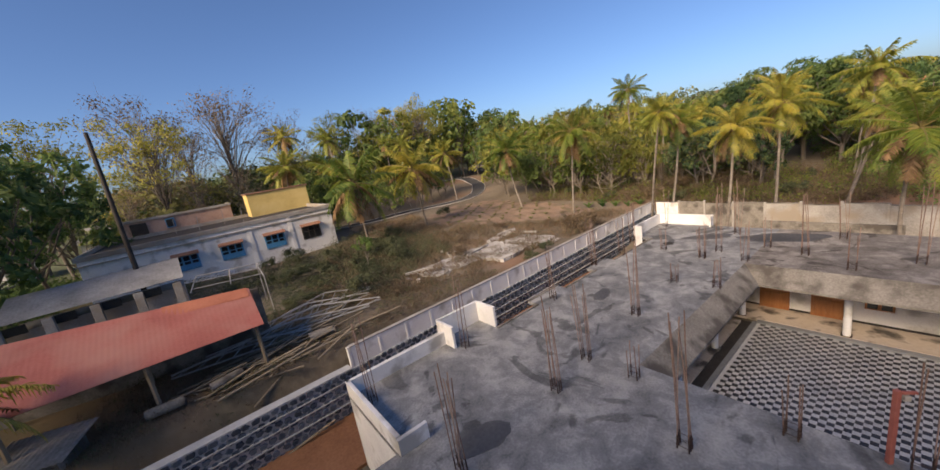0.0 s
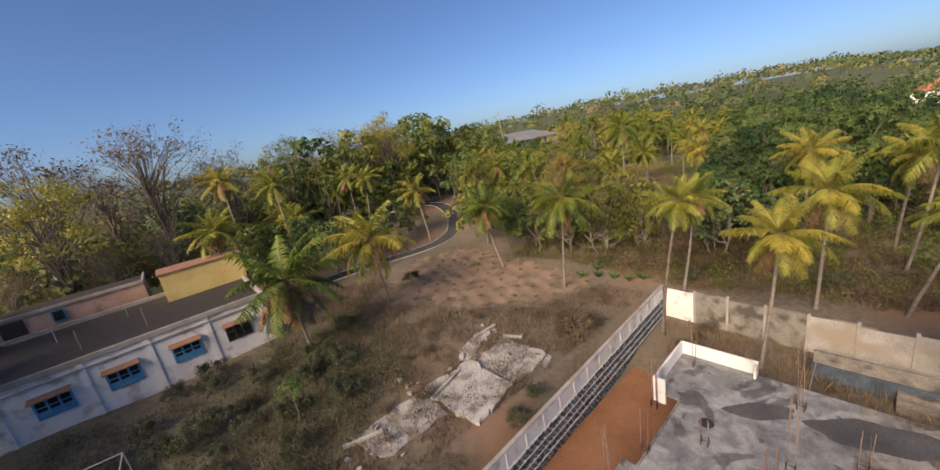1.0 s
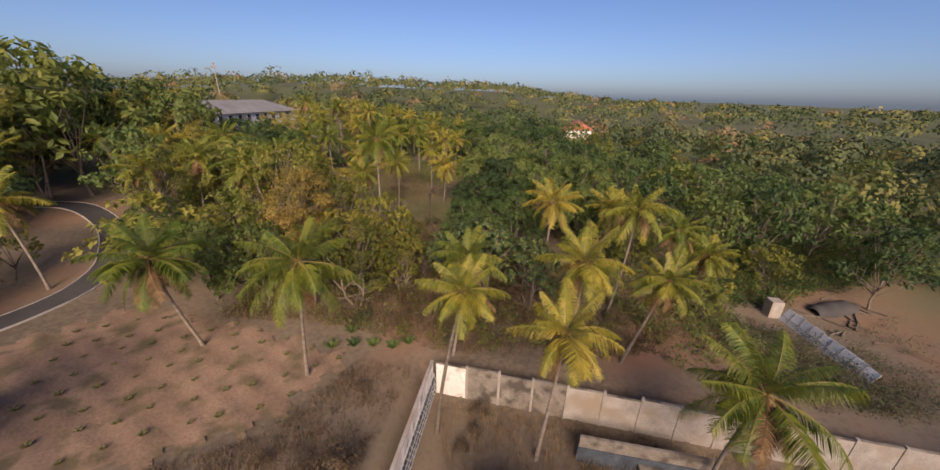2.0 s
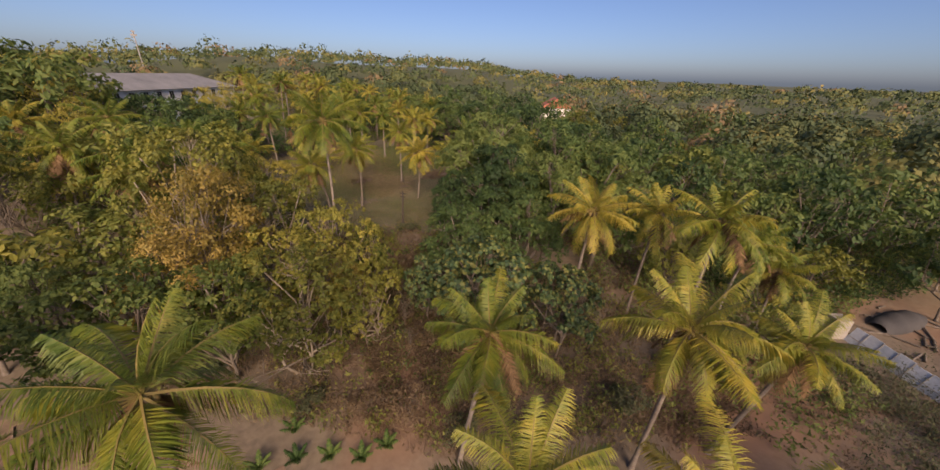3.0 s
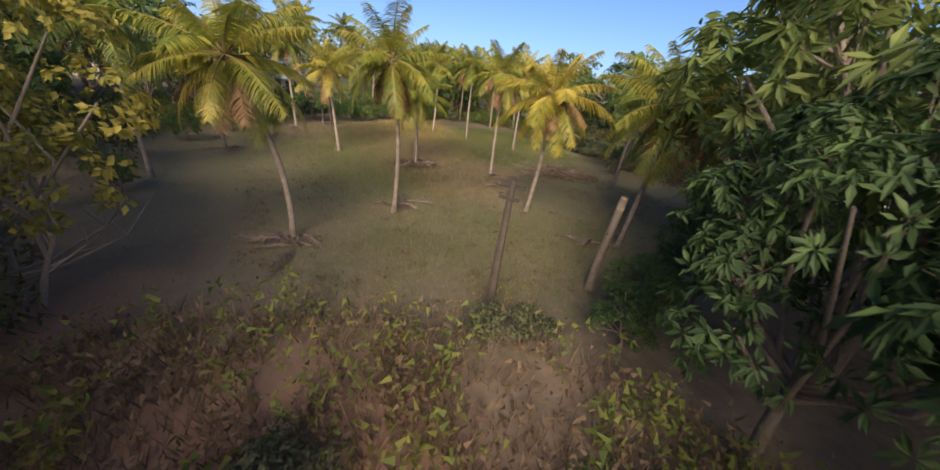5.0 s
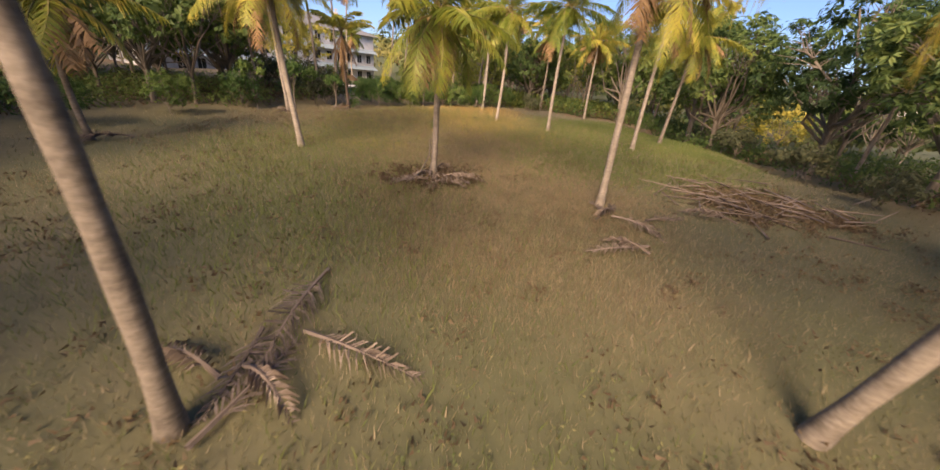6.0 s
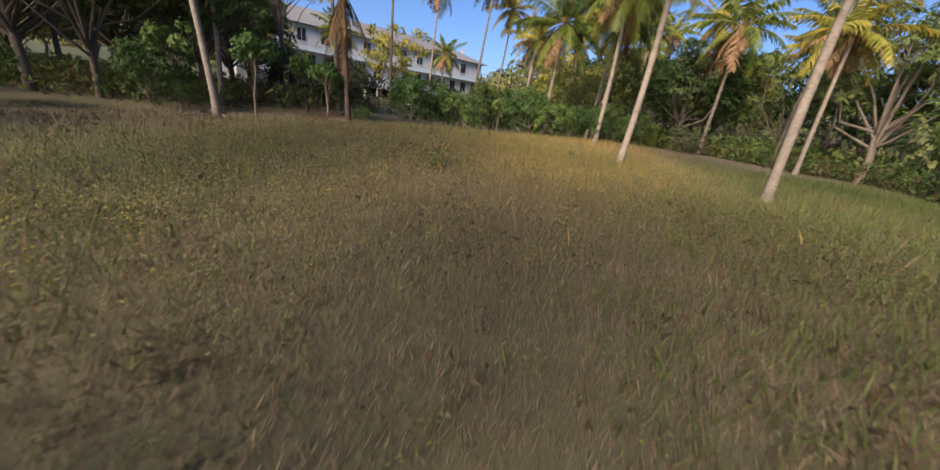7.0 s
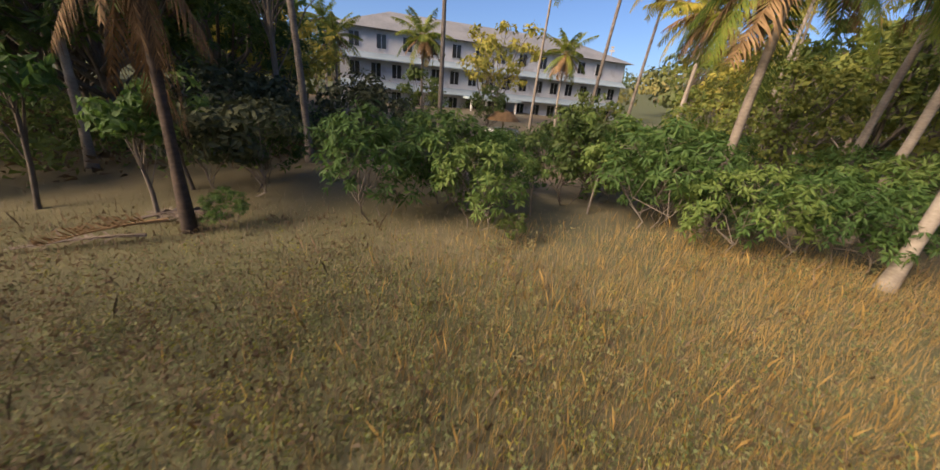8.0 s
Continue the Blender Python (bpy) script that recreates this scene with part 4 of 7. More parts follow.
part("roof", hip, M["grey_roof"], hall, "dark grey hipped roof")
for z in (3.4, 6.8):
    part("ledge", slope((0, 0), (BLEN, 0), (BLEN, -1.3), (0, -1.3), z + 0.75, z, 0.14), M["ledge_blue"], hall, "pale blue sloping sunshade")
wframe, wpane = Geo().box((0, 0, 0), (1.4, 0.14, 1.85)).mesh("window", M["hall_plaster"]), Geo().box((-0.32, -0.06, 0.1), (0.56, 0.06, 1.65)).box((0.32, -0.06, 0.1), (0.56, 0.06, 1.65)).mesh("pane", M["glass_and_gap"])
for fl, (z, step) in enumerate(((1.2, 2.7), (4.6, 2.7), (8.0, 3.4))):
    x = 1.8
    while x < BLEN - 1.5:
        if not (fl == 0 and 16.5 < x < 24.5):
            w = part("window", wframe, None, hall)
            w.location = (x, -0.02, z)
            p = part("pane", wpane, None, w)
        x += step
part("porch", Geo().box((20.5, -1.8, -0.6), (7.5, 3.6, 0.3)).box((20.5, -1.8, 3.0), (8, 3.8, 0.3)), M["pale_blue"], hall)
# dark sheet on the wall in place of the porch's shaded inside
part("porch_opening", Geo().box((20.5, -0.1, -0.3), (6.4, 0.12, 3.2)), M["glass_and_gap"], hall)
for x in (17.1, 19.3, 21.7, 23.9):
    part("porch_column", Geo().tube([(x, -3.3, -0.3), (x, -3.3, 3.0)], 0.16, 8), M["plaster"], hall)
kiosk = thing("thatched_parasol", "round brown thatched parasol over a white rail", "parasol", (42.3, 117.6, gz(42.3, 117.6)))
part("canopy", Geo().tube([(0, 0, 1.45), (0, 0, 1.62), (0, 0, 1.95), (0, 0, 2.2)], [1.12, 1.0, 0.6, 0.05], 16), M["frond_dry"], kiosk)
part("pole", Geo().tube([(0, 0, 0), (0, 0, 1.6)], 0.05, 6), M["bamboo"], kiosk)
part("rail", Geo().tube([(1.05 * math.cos(a), 1.05 * math.sin(a), 0.75) for a in np.linspace(0, 6.28, 15)], 0.16, 5), M["plaster"], kiosk)
for a in np.linspace(0, 5.5, 8):
    part("rail_post", Geo().tube([(1.05 * math.cos(a), 1.05 * math.sin(a), -0.1), (1.05 * math.cos(a), 1.05 * math.sin(a), 0.7)], 0.06, 6), M["blue"], kiosk)


# ---- houses farther off ----
def cottage(x, y, turn, w, d, h, roof, label, z=None):
    z = gz(x, y) if z is None else z
    root = thing("house", label, "house", (x, y, z))
    root.rotation_euler = (0, 0, turn)
    part("wall", Geo().box((0, 0, -1), (w, d, h + 1)), M["plaster"], root)
    rf = Geo()
    rf.add([(-w / 2 - 0.6, -d / 2 - 0.6, h), (w / 2 + 0.6, -d / 2 - 0.6, h), (w / 2 + 0.6, d / 2 + 0.6, h), (-w / 2 - 0.6, d / 2 + 0.6, h), (-w / 2 + 0.5, 0, h + d * 0.3), (w / 2 - 0.5, 0, h + d * 0.3)],
           [(0, 1, 5, 4), (2, 3, 4, 5)])
    rf.f.append(np.array([[1, 2, 5], [3, 0, 4]]))
    part("roof", rf, roof, root)
    for k in range(3):
        wn_ = part("window", Geo().box((-w / 3 + k * w / 3, -d / 2 - 0.02, h * 0.35), (w * 0.14, 0.12, h * 0.4)), M["plaster"], root)
        part("pane", Geo().box((-w / 3 + k * w / 3, -d / 2 - 0.07, h * 0.39), (w * 0.11, 0.06, h * 0.32)), M["glass_and_gap"], wn_)
    return root


cottage(127, 95, 0.6, 13, 9, 4, M["clay_roof"], "distant house with a red tiled roof", z=3.6)
cottage(-24, 112, 0.3, 11, 8, 3.4, M["grey_roof"], "white house with a grey roof behind the palms")
cottage(-62, 66, 0.7, 12, 8, 3.5, M["asbestos"], "pale house with sheet roofing among trees")
cottage(-70, 50, 0.5, 9, 8, 3.2, M["clay_roof"], "small house with a faded red roof among trees")
cottage(-52, 78, 0.4, 8, 6, 3.2, M["asbestos"], "small pale house behind the white house")
cottage(88, 62, -0.4, 9, 7, 3.0, M["asbestos"], "low house with a pale sheet roof among dark trees", z=-4)
cottage(84, 112, 0.2, 14, 8, 3.0, M["grey_roof"], "long low shed under the trees at the field edge", z=-3.0)
mast = thing("mast", "thin mast with a cluster of aerials above the trees", "mast", (51.5, 300, gz(51.5, 300)))
part("pole", Geo().tube([(0, 0, 0), (0, 0, 22)], 0.3, 6), M["steel"], mast)
part("aerial", Geo().box((0, 0, 19.5), (2.6, 0.4, 0.9)).box((0, 0, 21.2), (1.6, 0.4, 0.7)), M["steel"], mast)
fn = thing("sheet_fence", "fence of blue-grey sheeting round a yard", "fence", (54.3, 22.3, 0))
fn.rotation_euler = (0, 0, math.atan2(-6.6, -6.8))
for k in range(9):
    x = 1.1 * k + 0.5
    wx, wy = 54.3 - 0.717 * x, 22.3 - 0.696 * x
    z = gz(wx, wy)
    part("sheet", Geo().box((x, 0, z - 0.2), (1.06, 0.05, -2.2 - z + 0.2 + rng.uniform(-0.1, 0.1)), 0, (0, 0.8)), M["tarp"], fn)
    part("seam", Geo().box((x + 0.53, -0.04, z - 0.2), (0.06, 0.05, -2.15 - z + 0.2), 0, (0, 0.8)).box((x, 0.25, z + 0.5), (1.0, 0.04, 0.05)), M["steel"], fn)
solid("yard_block", Geo().box((54.5, 23.0, gz(54.5, 23) - 0.1), (1.2, 1.2, 2.0), 0.7), M["old_plaster"], "pale masonry gate pillar at the yard", "pillar", bevel=0.05)
tp = Geo()
hu, hv = np.meshgrid(np.linspace(-1, 1, 15), np.linspace(0, np.pi, 11), indexing="ij")
hr = 1 - 0.35 * np.abs(hu) ** 3 + 0.09 * np.sin(hu * 9 + 2 * hv) * np.sin(hv)
hx, hy = 60.5 + 2.5 * hu * 0.83 + 1.2 * hr * np.cos(hv) * 0.55, 18.6 - 2.5 * hu * 0.55 + 1.2 * hr * np.cos(hv) * 0.83
ho = np.arange(14)[:, None] * 11 + np.arange(10)[None]
tp.add(np.stack([hx, hy, ground(hx, hy) - 0.05 + 0.95 * hr * np.sin(hv)], -1), np.stack([ho, ho + 1, ho + 12, ho + 11], -1).reshape(-1, 4))
solid("cloth_mound", tp, M["asphalt"], "mound under a grey cloth in the yard", "mound", smooth=True)
for k in range(26):
    x, y = 57 + rng.uniform(-3, 6), 18 + rng.uniform(-3, 3)
    a, L, z = rng.uniform(0, 6.28), rng.uniform(0.8, 2.2), gz(x, y)
    solid("log", Geo().tube([(x, y, z + 0.08), (x + L * math.cos(a), y + L * math.sin(a), gz(x + L * math.cos(a), y + L * math.sin(a)) + 0.12)], [0.1, 0.07], 7), M["bark"], "cut log lying in the yard", "log", group="logs in the yard", smooth=True)
sheet = solid("roofing_sheet", corrugated((-18.3, 11.9, 0.75), (-15.6, 12.6, 0.8), (-15.0, 10.6, 0.55), (-17.6, 9.8, 0.5), 14, 0.02), M["asbestos"], "loose grey cement sheet lying on a low stack", "roofing sheet", smooth=True)
solid("low_plinth", Geo().box((-16.6, 11.2, gz(-16.6, 11.2) - 0.1), (2.0, 1.4, 0.62 - gz(-16.6, 11.2)), 0.25), M["concrete"], "low grey masonry plinth under a loose sheet", "plinth", bevel=0.03)


# ---- palms ----
LINE = [(0, 0), (2, 9), (6, 18), (12, 28), (20, 40), (27, 49), (34, 58), (39, 67), (44, 75), (47, 84), (48, 92)]


def away(x, y):
    """Distance from the middle line of the place, along which things are built finest."""
    return min(math.hypot(x - a, y - b) for a, b in LINE)

def fronds(rows, leaflets=58, seed=1, hang=0.42, wide=1.0, fold=0.55):
    """Leaf and rib geometry of many fronds. rows: azimuth, start elevation, droop, length (radians, metres)."""
    r = np.random.default_rng(seed)
    leaf, rib = Geo(), Geo()
    for az, el, droop, L in rows:
        s = np.linspace(0, 1, 12)
        ang = el - droop * s ** 1.25
        step = L / 11
        h = np.concatenate([[0], np.cumsum(np.cos(ang[:-1]) * step)])
        z = np.concatenate([[0], np.cumsum(np.sin(ang[:-1]) * step)])
        out, side = np.array([math.cos(az), math.sin(az), 0]), np.array([-math.sin(az), math.cos(az), 0])
        bend = r.normal(0, 0.12) * s ** 2 * L
        p = h[:, None] * out + z[:, None] * np.array([0, 0, 1]) + bend[:, None] * side
        rib.tube(p[::2], np.linspace(0.045, 0.008, 6), 3)
        t = np.linspace(0.16, 0.995, leaflets)
        q = np.stack([np.interp(t, s, p[:, k]) for k in range(3)], 1)
        fwd = np.stack([np.interp(t, s, np.gradient(p[:, k])) for k in range(3)], 1)
        fwd /= np.linalg.norm(fwd, axis=1)[:, None]
        size = L * 0.24 * np.clip(np.sin(np.pi * (0.12 + 0.8 * t)) ** 0.7, 0.15, 1)
        for sg in (-1, 1):
            n = len(t)
            fall = np.clip(r.normal(hang, 0.2, n), -0.3, 1.2)
            way = sg * side + fold * fwd + fall[:, None] * np.array([0, 0, -1.0]) + r.normal(0, 0.07, (n, 3))
            way /= np.linalg.norm(way, axis=1)[:, None]
            ln = size * r.uniform(0.8, 1.1, n)
            w = (0.022 + 0.012 * r.random(n)) * wide
            mid = q + way * (ln * 0.55)[:, None]
            tip = q + way * ln[:, None] + np.array([0, 0, -1.0]) * (ln * (0.12 + 0.25 * r.random(n)) * (hang > 0.2))[:, None]
            v = np.stack([q - fwd * w[:, None], q + fwd * w[:, None], mid + fwd * w[:, None] * 0.9, tip, mid - fwd * w[:, None] * 0.9], 1)
            o = np.arange(n)[:, None] * 5
            leaf.add(v.reshape(-1, 3), o + np.array([[0, 1, 2, 3, 4]]))
    return leaf, rib


CROWNS = []
for k in range(9):
    r = np.random.default_rng(40 + k)
    n = (24, 22, 25, 21, 23, 22, 20, 19, 20)[k]
    rows = []
    for f in range(n):
        u = f / n
        el = radians(80 - 126 * u + r.normal(0, 7))
        rows.append((f * 2.39996 + r.normal(0, 0.15), el, radians(34 + 40 * u + r.normal(0, 8)), r.uniform(3.0, 3.8) * (0.72 + 0.28 * min(1, u * 4))))
    lf_, rb_ = fronds(rows, 84 if k < 6 else 30, 60 + k, hang=0.55, wide=0.52 if k < 6 else 1.4)
    dl, dr_ = fronds([(r.uniform(0, 6.28), radians(-38 + r.normal(0, 14)), radians(42), r.uniform(2.2, 3.2)) for _ in range(6 + k % 4)], 36 if k < 6 else 18, 80 + k, wide=1.0 if k < 6 else 2.0)
    CROWNS.append((lf_.mesh("fronds", M["frond"]), rb_.mesh("frond_ribs", M["rachis"]), dl.mesh("dry_fronds", M["frond_dry"]), dr_.mesh("dry_ribs", M["frond_dry"])))
NUT = Geo().tube([(0, 0, -0.13), (0, 0, -0.08), (0, 0, 0), (0, 0, 0.08), (0, 0, 0.13)], [0.02, 0.085, 0.11, 0.085, 0.02], 8).mesh("coconut", M["nut"], True)
palm_count = 0


def palm(x, y, top, lean=(0.0, 0.0), size=1.0, girth=0.125, bow=0.0, base=None, nuts=3, label="coconut palm with a ringed grey trunk and yellow-green fronds", crown=None, group="coconut palms", dead_fronds=True):
    """A coconut palm from its foot to its crown's height; lean moves the crown sideways, bow bends the trunk."""
    global palm_count
    z0 = gz(x, y) - 0.15 if base is None else base
    k = crown if crown is not None else (palm_count % 6 if away(x, y) < 17 else 6 + palm_count % 3)
    palm_count += 1
    root = thing("coconut_palm", label, "palm tree", (x, y, z0), group)
    H = top - z0
    s = np.linspace(0, 1, 15)
    bx, by = rng.normal(0, 0.12, 2) * 1.0
    px = lean[0] * s ** 1.3 + (bx + bow) * np.sin(np.pi * s)
    py = lean[1] * s ** 1.3 + by * np.sin(np.pi * s)
    pts = np.stack([px, py, H * s], 1)
    rad = girth * (1.0 - 0.35 * s) + girth * 0.5 * np.exp(-s * H / 0.35)
    rad = rad * (1 + 0.05 * np.sin(np.arange(15) * 2.1))
    part("trunk", Geo().tube(pts, rad, 9), M["palm_trunk"], root, smooth=True)
    spin = rng.uniform(0, 6.28)
    for nm, me, lab in zip(("fronds", "frond_ribs", "dry_fronds", "dry_ribs"), CROWNS[k], ("", "", "brown hanging dead fronds", "")):
        if nm.startswith("dry") and not dead_fronds:
            continue
        ob = part(nm, me, None, root, lab)
        if nm in ("fronds", "dry_fronds"):
            tagged(ob, kind="stuff")
        ob.location, ob.rotation_euler, ob.scale = pts[-1], (lean[1] * -0.02, lean[0] * 0.02, spin), (size, size, size)
    for q in range(nuts):
        a = spin + q * 1.3
        nt = part("coconut", NUT, None, root)
        nt.location = pts[-1] + np.array([0.26 * math.cos(a), 0.26 * math.sin(a), -0.22 - 0.06 * (q % 2)])
    return root


# ---- broadleaf trees ----
def tree_meshes(seed, height, radius, crown_from, clumps, leaves, leaf, clump_r, leaf_mat, flat=0.8, wood=1.0, bark="bark", stems=1, twigs=2, broad=0.24, boughs=0, whorl=False):
    """The wood and the leaves of one tree: limbs run out to clumps of leaves spread unevenly over the crown, gathered on boughs with dark gaps between them where boughs are given."""
    r = np.random.default_rng(seed)
    wood_g, leaf_g = Geo(), Geo()
    centre_z = (crown_from + height) / 2
    half = (height - crown_from) / 2
    lobes = r.normal(0, 1, (5, 3))
    lobes /= np.linalg.norm(lobes, axis=1)[:, None]
    tips, hubs, faces = [], [], []
    for k in range(boughs):
        h = 1 - 1.62 * (k + 0.5) / boughs
        a = 2.4 * k + r.uniform(-0.5, 0.5)
        ring = math.sqrt(max(0.0, 1 - h * h)) * r.uniform(0.5, 0.82)
        hubs.append((np.array([ring * radius * math.cos(a), ring * radius * math.sin(a), centre_z + h * half * r.uniform(0.5, 0.85)]), radius * r.uniform(0.28, 0.46)))
    for k in range(clumps if boughs else 0):
        hub, size = hubs[k % boughs]
        d = r.normal(0, 1, 3) + 0.75 * (hub - [0, 0, centre_z]) / radius + np.array([0, 0, 0.55])
        d /= np.linalg.norm(d)
        tips.append(hub + d * size * r.uniform(0.72, 1.08) * np.array([1, 1, 0.72]))
        faces.append(d)
    for _ in range(0 if boughs else clumps):
        d = r.normal(0, 1, 3)
        d /= np.linalg.norm(d)
        if d[2] < -0.55:
            d[2] *= -0.6
        out = 0.52 + 0.48 * np.max(lobes @ d) + r.normal(0, 0.06)
        rad = r.uniform(0.45, 1.0) ** 0.5 * out
        tips.append((d[0] * radius * rad, d[1] * radius * rad, centre_z + d[2] * half * rad * flat / 0.8))
    tips = np.array(tips)
    forks = []
    for k in range(stems):
        a = 6.28 * k / stems + r.uniform(0, 1)
        off = 0.0 if stems == 1 else radius * 0.14
        foot = np.array([off * math.cos(a), off * math.sin(a), -0.15])
        up = np.array([off * 2.2 * math.cos(a) + r.normal(0, 0.12), off * 2.2 * math.sin(a) + r.normal(0, 0.12), crown_from + half * 0.35])
        mid = (foot + up) / 2 + np.array([r.normal(0, 0.15), r.normal(0, 0.15), 0])
        r0 = height * 0.019 * wood / math.sqrt(stems)
        wood_g.tube([foot, foot + (mid - foot) * 0.15 + [0, 0, 0.1], mid, up, up + np.array([r.normal(0, 0.2), r.normal(0, 0.2), half * 0.7])], [r0 * 1.7, r0 * 1.1, r0, r0 * 0.75, r0 * 0.3], 8)
        forks.append((mid, up, up + np.array([0, 0, half * 0.5])))
    w = height * 0.0036 * wood
    limbs = []
    for hub, size in hubs:
        mid, up, hi = forks[r.integers(len(forks))]
        start = mid + (up - mid) * r.uniform(0.2, 1.0)
        knee = (start + hub) / 2 + r.normal(0, 0.1 * radius, 3) + np.array([0, 0, -0.06 * radius])
        wood_g.tube([start, knee, hub], [w * 2.6, w * 2.0, w * 1.2], 6)
        limbs.append((knee, hub))
    for k, tip in enumerate(tips[::max(1, len(tips) // 90)] if boughs else ()):
        knee, hub = limbs[(k * max(1, len(tips) // 90)) % boughs]
        start = knee + (hub - knee) * r.uniform(0.4, 1.0)
        wood_g.tube([start, (start + tip) / 2 + r.normal(0, 0.12, 3), tip], [w * 0.9, w * 0.6, w * 0.2], 3)
    for k in range(10 if bark == "pale_bark" else 0):
        a, z0 = r.uniform(0, 6.28), r.uniform(0.25, 0.75) * crown_from + 0.5
        reach = radius * r.uniform(0.6, 1.05)
        line = [np.array([reach * f * math.cos(a + 0.3 * f), reach * f * math.sin(a + 0.3 * f), z0 + reach * 0.45 * f * f]) + r.normal(0, 0.12, 3) * f for f in (0.05, 0.35, 0.7, 1.0)]
        wood_g.tube(line, [w * 2.0, w * 1.6, w * 1.0, w * 0.4], 5)
        wood_g.tube([line[2], line[2] + np.array([r.normal(0, 0.5), r.normal(0, 0.5), r.uniform(0.2, 0.8)])], [w * 0.8, w * 0.25], 4)
    for tip in () if boughs else tips:
        mid, up, hi = forks[r.integers(len(forks))]
        f = r.random()
        start = mid + (up - mid) * min(1, f * 2) if f < 0.5 else up + (hi - up) * (f - 0.5) * 2
        if start[2] > tip[2] - 0.1:
            start = mid + (up - mid) * 0.3
        knee = (start + tip) / 2 + np.array([0, 0, 0.12 * np.linalg.norm(tip - start)]) + r.normal(0, 0.12, 3)
        wood_g.tube([start, knee, tip], [w * 1.5, w, w * 0.3], 4 if twigs else 3)
        for _ in range(twigs):
            wood_g.tube([knee + (tip - knee) * 0.4, tip + r.normal(0, clump_r * 0.6, 3)], [w * 0.5, w * 0.15], 3)
    n = len(tips) * leaves
    if leaves:
        c = np.repeat(tips, leaves, 0)
        sizes = np.repeat(clump_r * r.uniform(0.7, 1.3, len(tips)), leaves)
        d = r.normal(0, 1, (n, 3))
        d /= np.linalg.norm(d, axis=1)[:, None]
        p = c + d * (sizes * r.uniform(0.25, 1, n) ** 0.6)[:, None] * np.array([1, 1, 0.75])
        if whorl:
            axis = np.repeat(np.array(faces) * 0.6 + [0, 0, 0.6] + r.normal(0, 0.2, (len(tips), 3)), leaves, 0)
            axis /= np.linalg.norm(axis, axis=1)[:, None]
            way = d - axis * (np.sum(d * axis, 1) * 0.75)[:, None] + np.array([0, 0, -0.22])
            way /= np.linalg.norm(way, axis=1)[:, None]
            side = np.cross(way, axis + r.normal(0, 0.3, (n, 3)))
            side /= np.linalg.norm(side, axis=1)[:, None]
            out = np.cross(side, way)
            p = c + way * (leaf * 0.15) + axis * (sizes * r.uniform(-0.5, 0.5, n))[:, None]
        else:
            out = d + 0.35 * (p - [0, 0, centre_z]) / radius + np.array([0, 0, 0.2])
            out += r.normal(0, 0.28, (n, 3))
            out /= np.linalg.norm(out, axis=1)[:, None]
            side = np.cross(out, r.normal(0, 1, (n, 3)))
            side /= np.linalg.norm(side, axis=1)[:, None]
            way = np.cross(side, out) + np.array([0, 0, -0.25])
            way /= np.linalg.norm(way, axis=1)[:, None]
        L = leaf * r.uniform(0.65, 1.25, n)
        W = L * broad
        if broad > 0.3:
            w1, w2 = side * W[:, None], side * (W * 0.85)[:, None]
            lo, hi, end = p + way * (L * 0.25)[:, None], p + way * (L * 0.72)[:, None], p + way * L[:, None] - out * (L * 0.15)[:, None]
            leaf_g.add(np.stack([p, lo + w1, hi + w2, end, hi - w2, lo - w1], 1).reshape(-1, 3), np.arange(n * 6).reshape(n, 6))
            return wood_g.mesh("trunk", M[bark], True), leaf_g.mesh("leaves", leaf_mat)
        v = np.stack([p, p + way * (L * 0.45)[:, None] + side * W[:, None], p + way * L[:, None] - out * (L * 0.12)[:, None], p + way * (L * 0.45)[:, None] - side * W[:, None]], 1)
        leaf_g.add(v.reshape(-1, 3), np.arange(n * 4).reshape(n, 4))
    return wood_g.mesh("trunk", M[bark], True), (leaf_g.mesh("leaves", leaf_mat) if leaves else None)


KINDS = {}


def kind(name, label, category, count, **kw):
    KINDS[name] = (label, category, [tree_meshes(1000 + 17 * len(KINDS) + k, **kw) for k in range(count)])


kind("mango_tree", "broad dark green mango tree with a dense crown", "tree", 3, height=9.5, radius=4.0, crown_from=1.6, clumps=620, leaves=14, leaf=0.34, clump_r=0.2, leaf_mat=M["leaf_dark"], twigs=1, broad=0.16, boughs=16, whorl=True)
kind("large_leaved_tree", "dark blue-green tree with rosettes of large round leaves", "tree", 2, height=7.5, radius=3.0, crown_from=0.9, clumps=420, leaves=11, leaf=0.21, clump_r=0.22, leaf_mat=M["leaf_broad"], stems=3, twigs=1, broad=0.38, boughs=14, whorl=True)
kind("olive_tree", "bushy tree with yellow-olive leaves and pale branches", "tree", 3, height=7.6, radius=3.3, crown_from=0.6, clumps=620, leaves=12, leaf=0.19, clump_r=0.24, leaf_mat=M["leaf_olive"], stems=3, twigs=2, wood=0.8, bark="pale_bark", broad=0.3, boughs=18, whorl=True)
kind("russet_tree", "bushy tree with russet-brown leaves and thin branches", "tree", 1, height=7.0, radius=2.8, crown_from=1.2, clumps=80, leaves=84, leaf=0.15, clump_r=0.6, leaf_mat=M["leaf_russet"], stems=3, twigs=2, wood=0.7)
kind("green_tree", "mid-green leafy tree with large leaves", "tree", 3, height=8.0, radius=3.3, crown_from=0.8, clumps=520, leaves=12, leaf=0.25, clump_r=0.26, leaf_mat=M["leaf_mid"], stems=2, twigs=1, broad=0.3, boughs=16, whorl=True)
kind("open_tree", "tall thin tree with an airy olive crown and bare limbs", "tree", 3, height=16, radius=5.0, crown_from=5.5, clumps=60, leaves=60, leaf=0.3, clump_r=1.0, leaf_mat=M["leaf_olive"], wood=0.55, twigs=1)
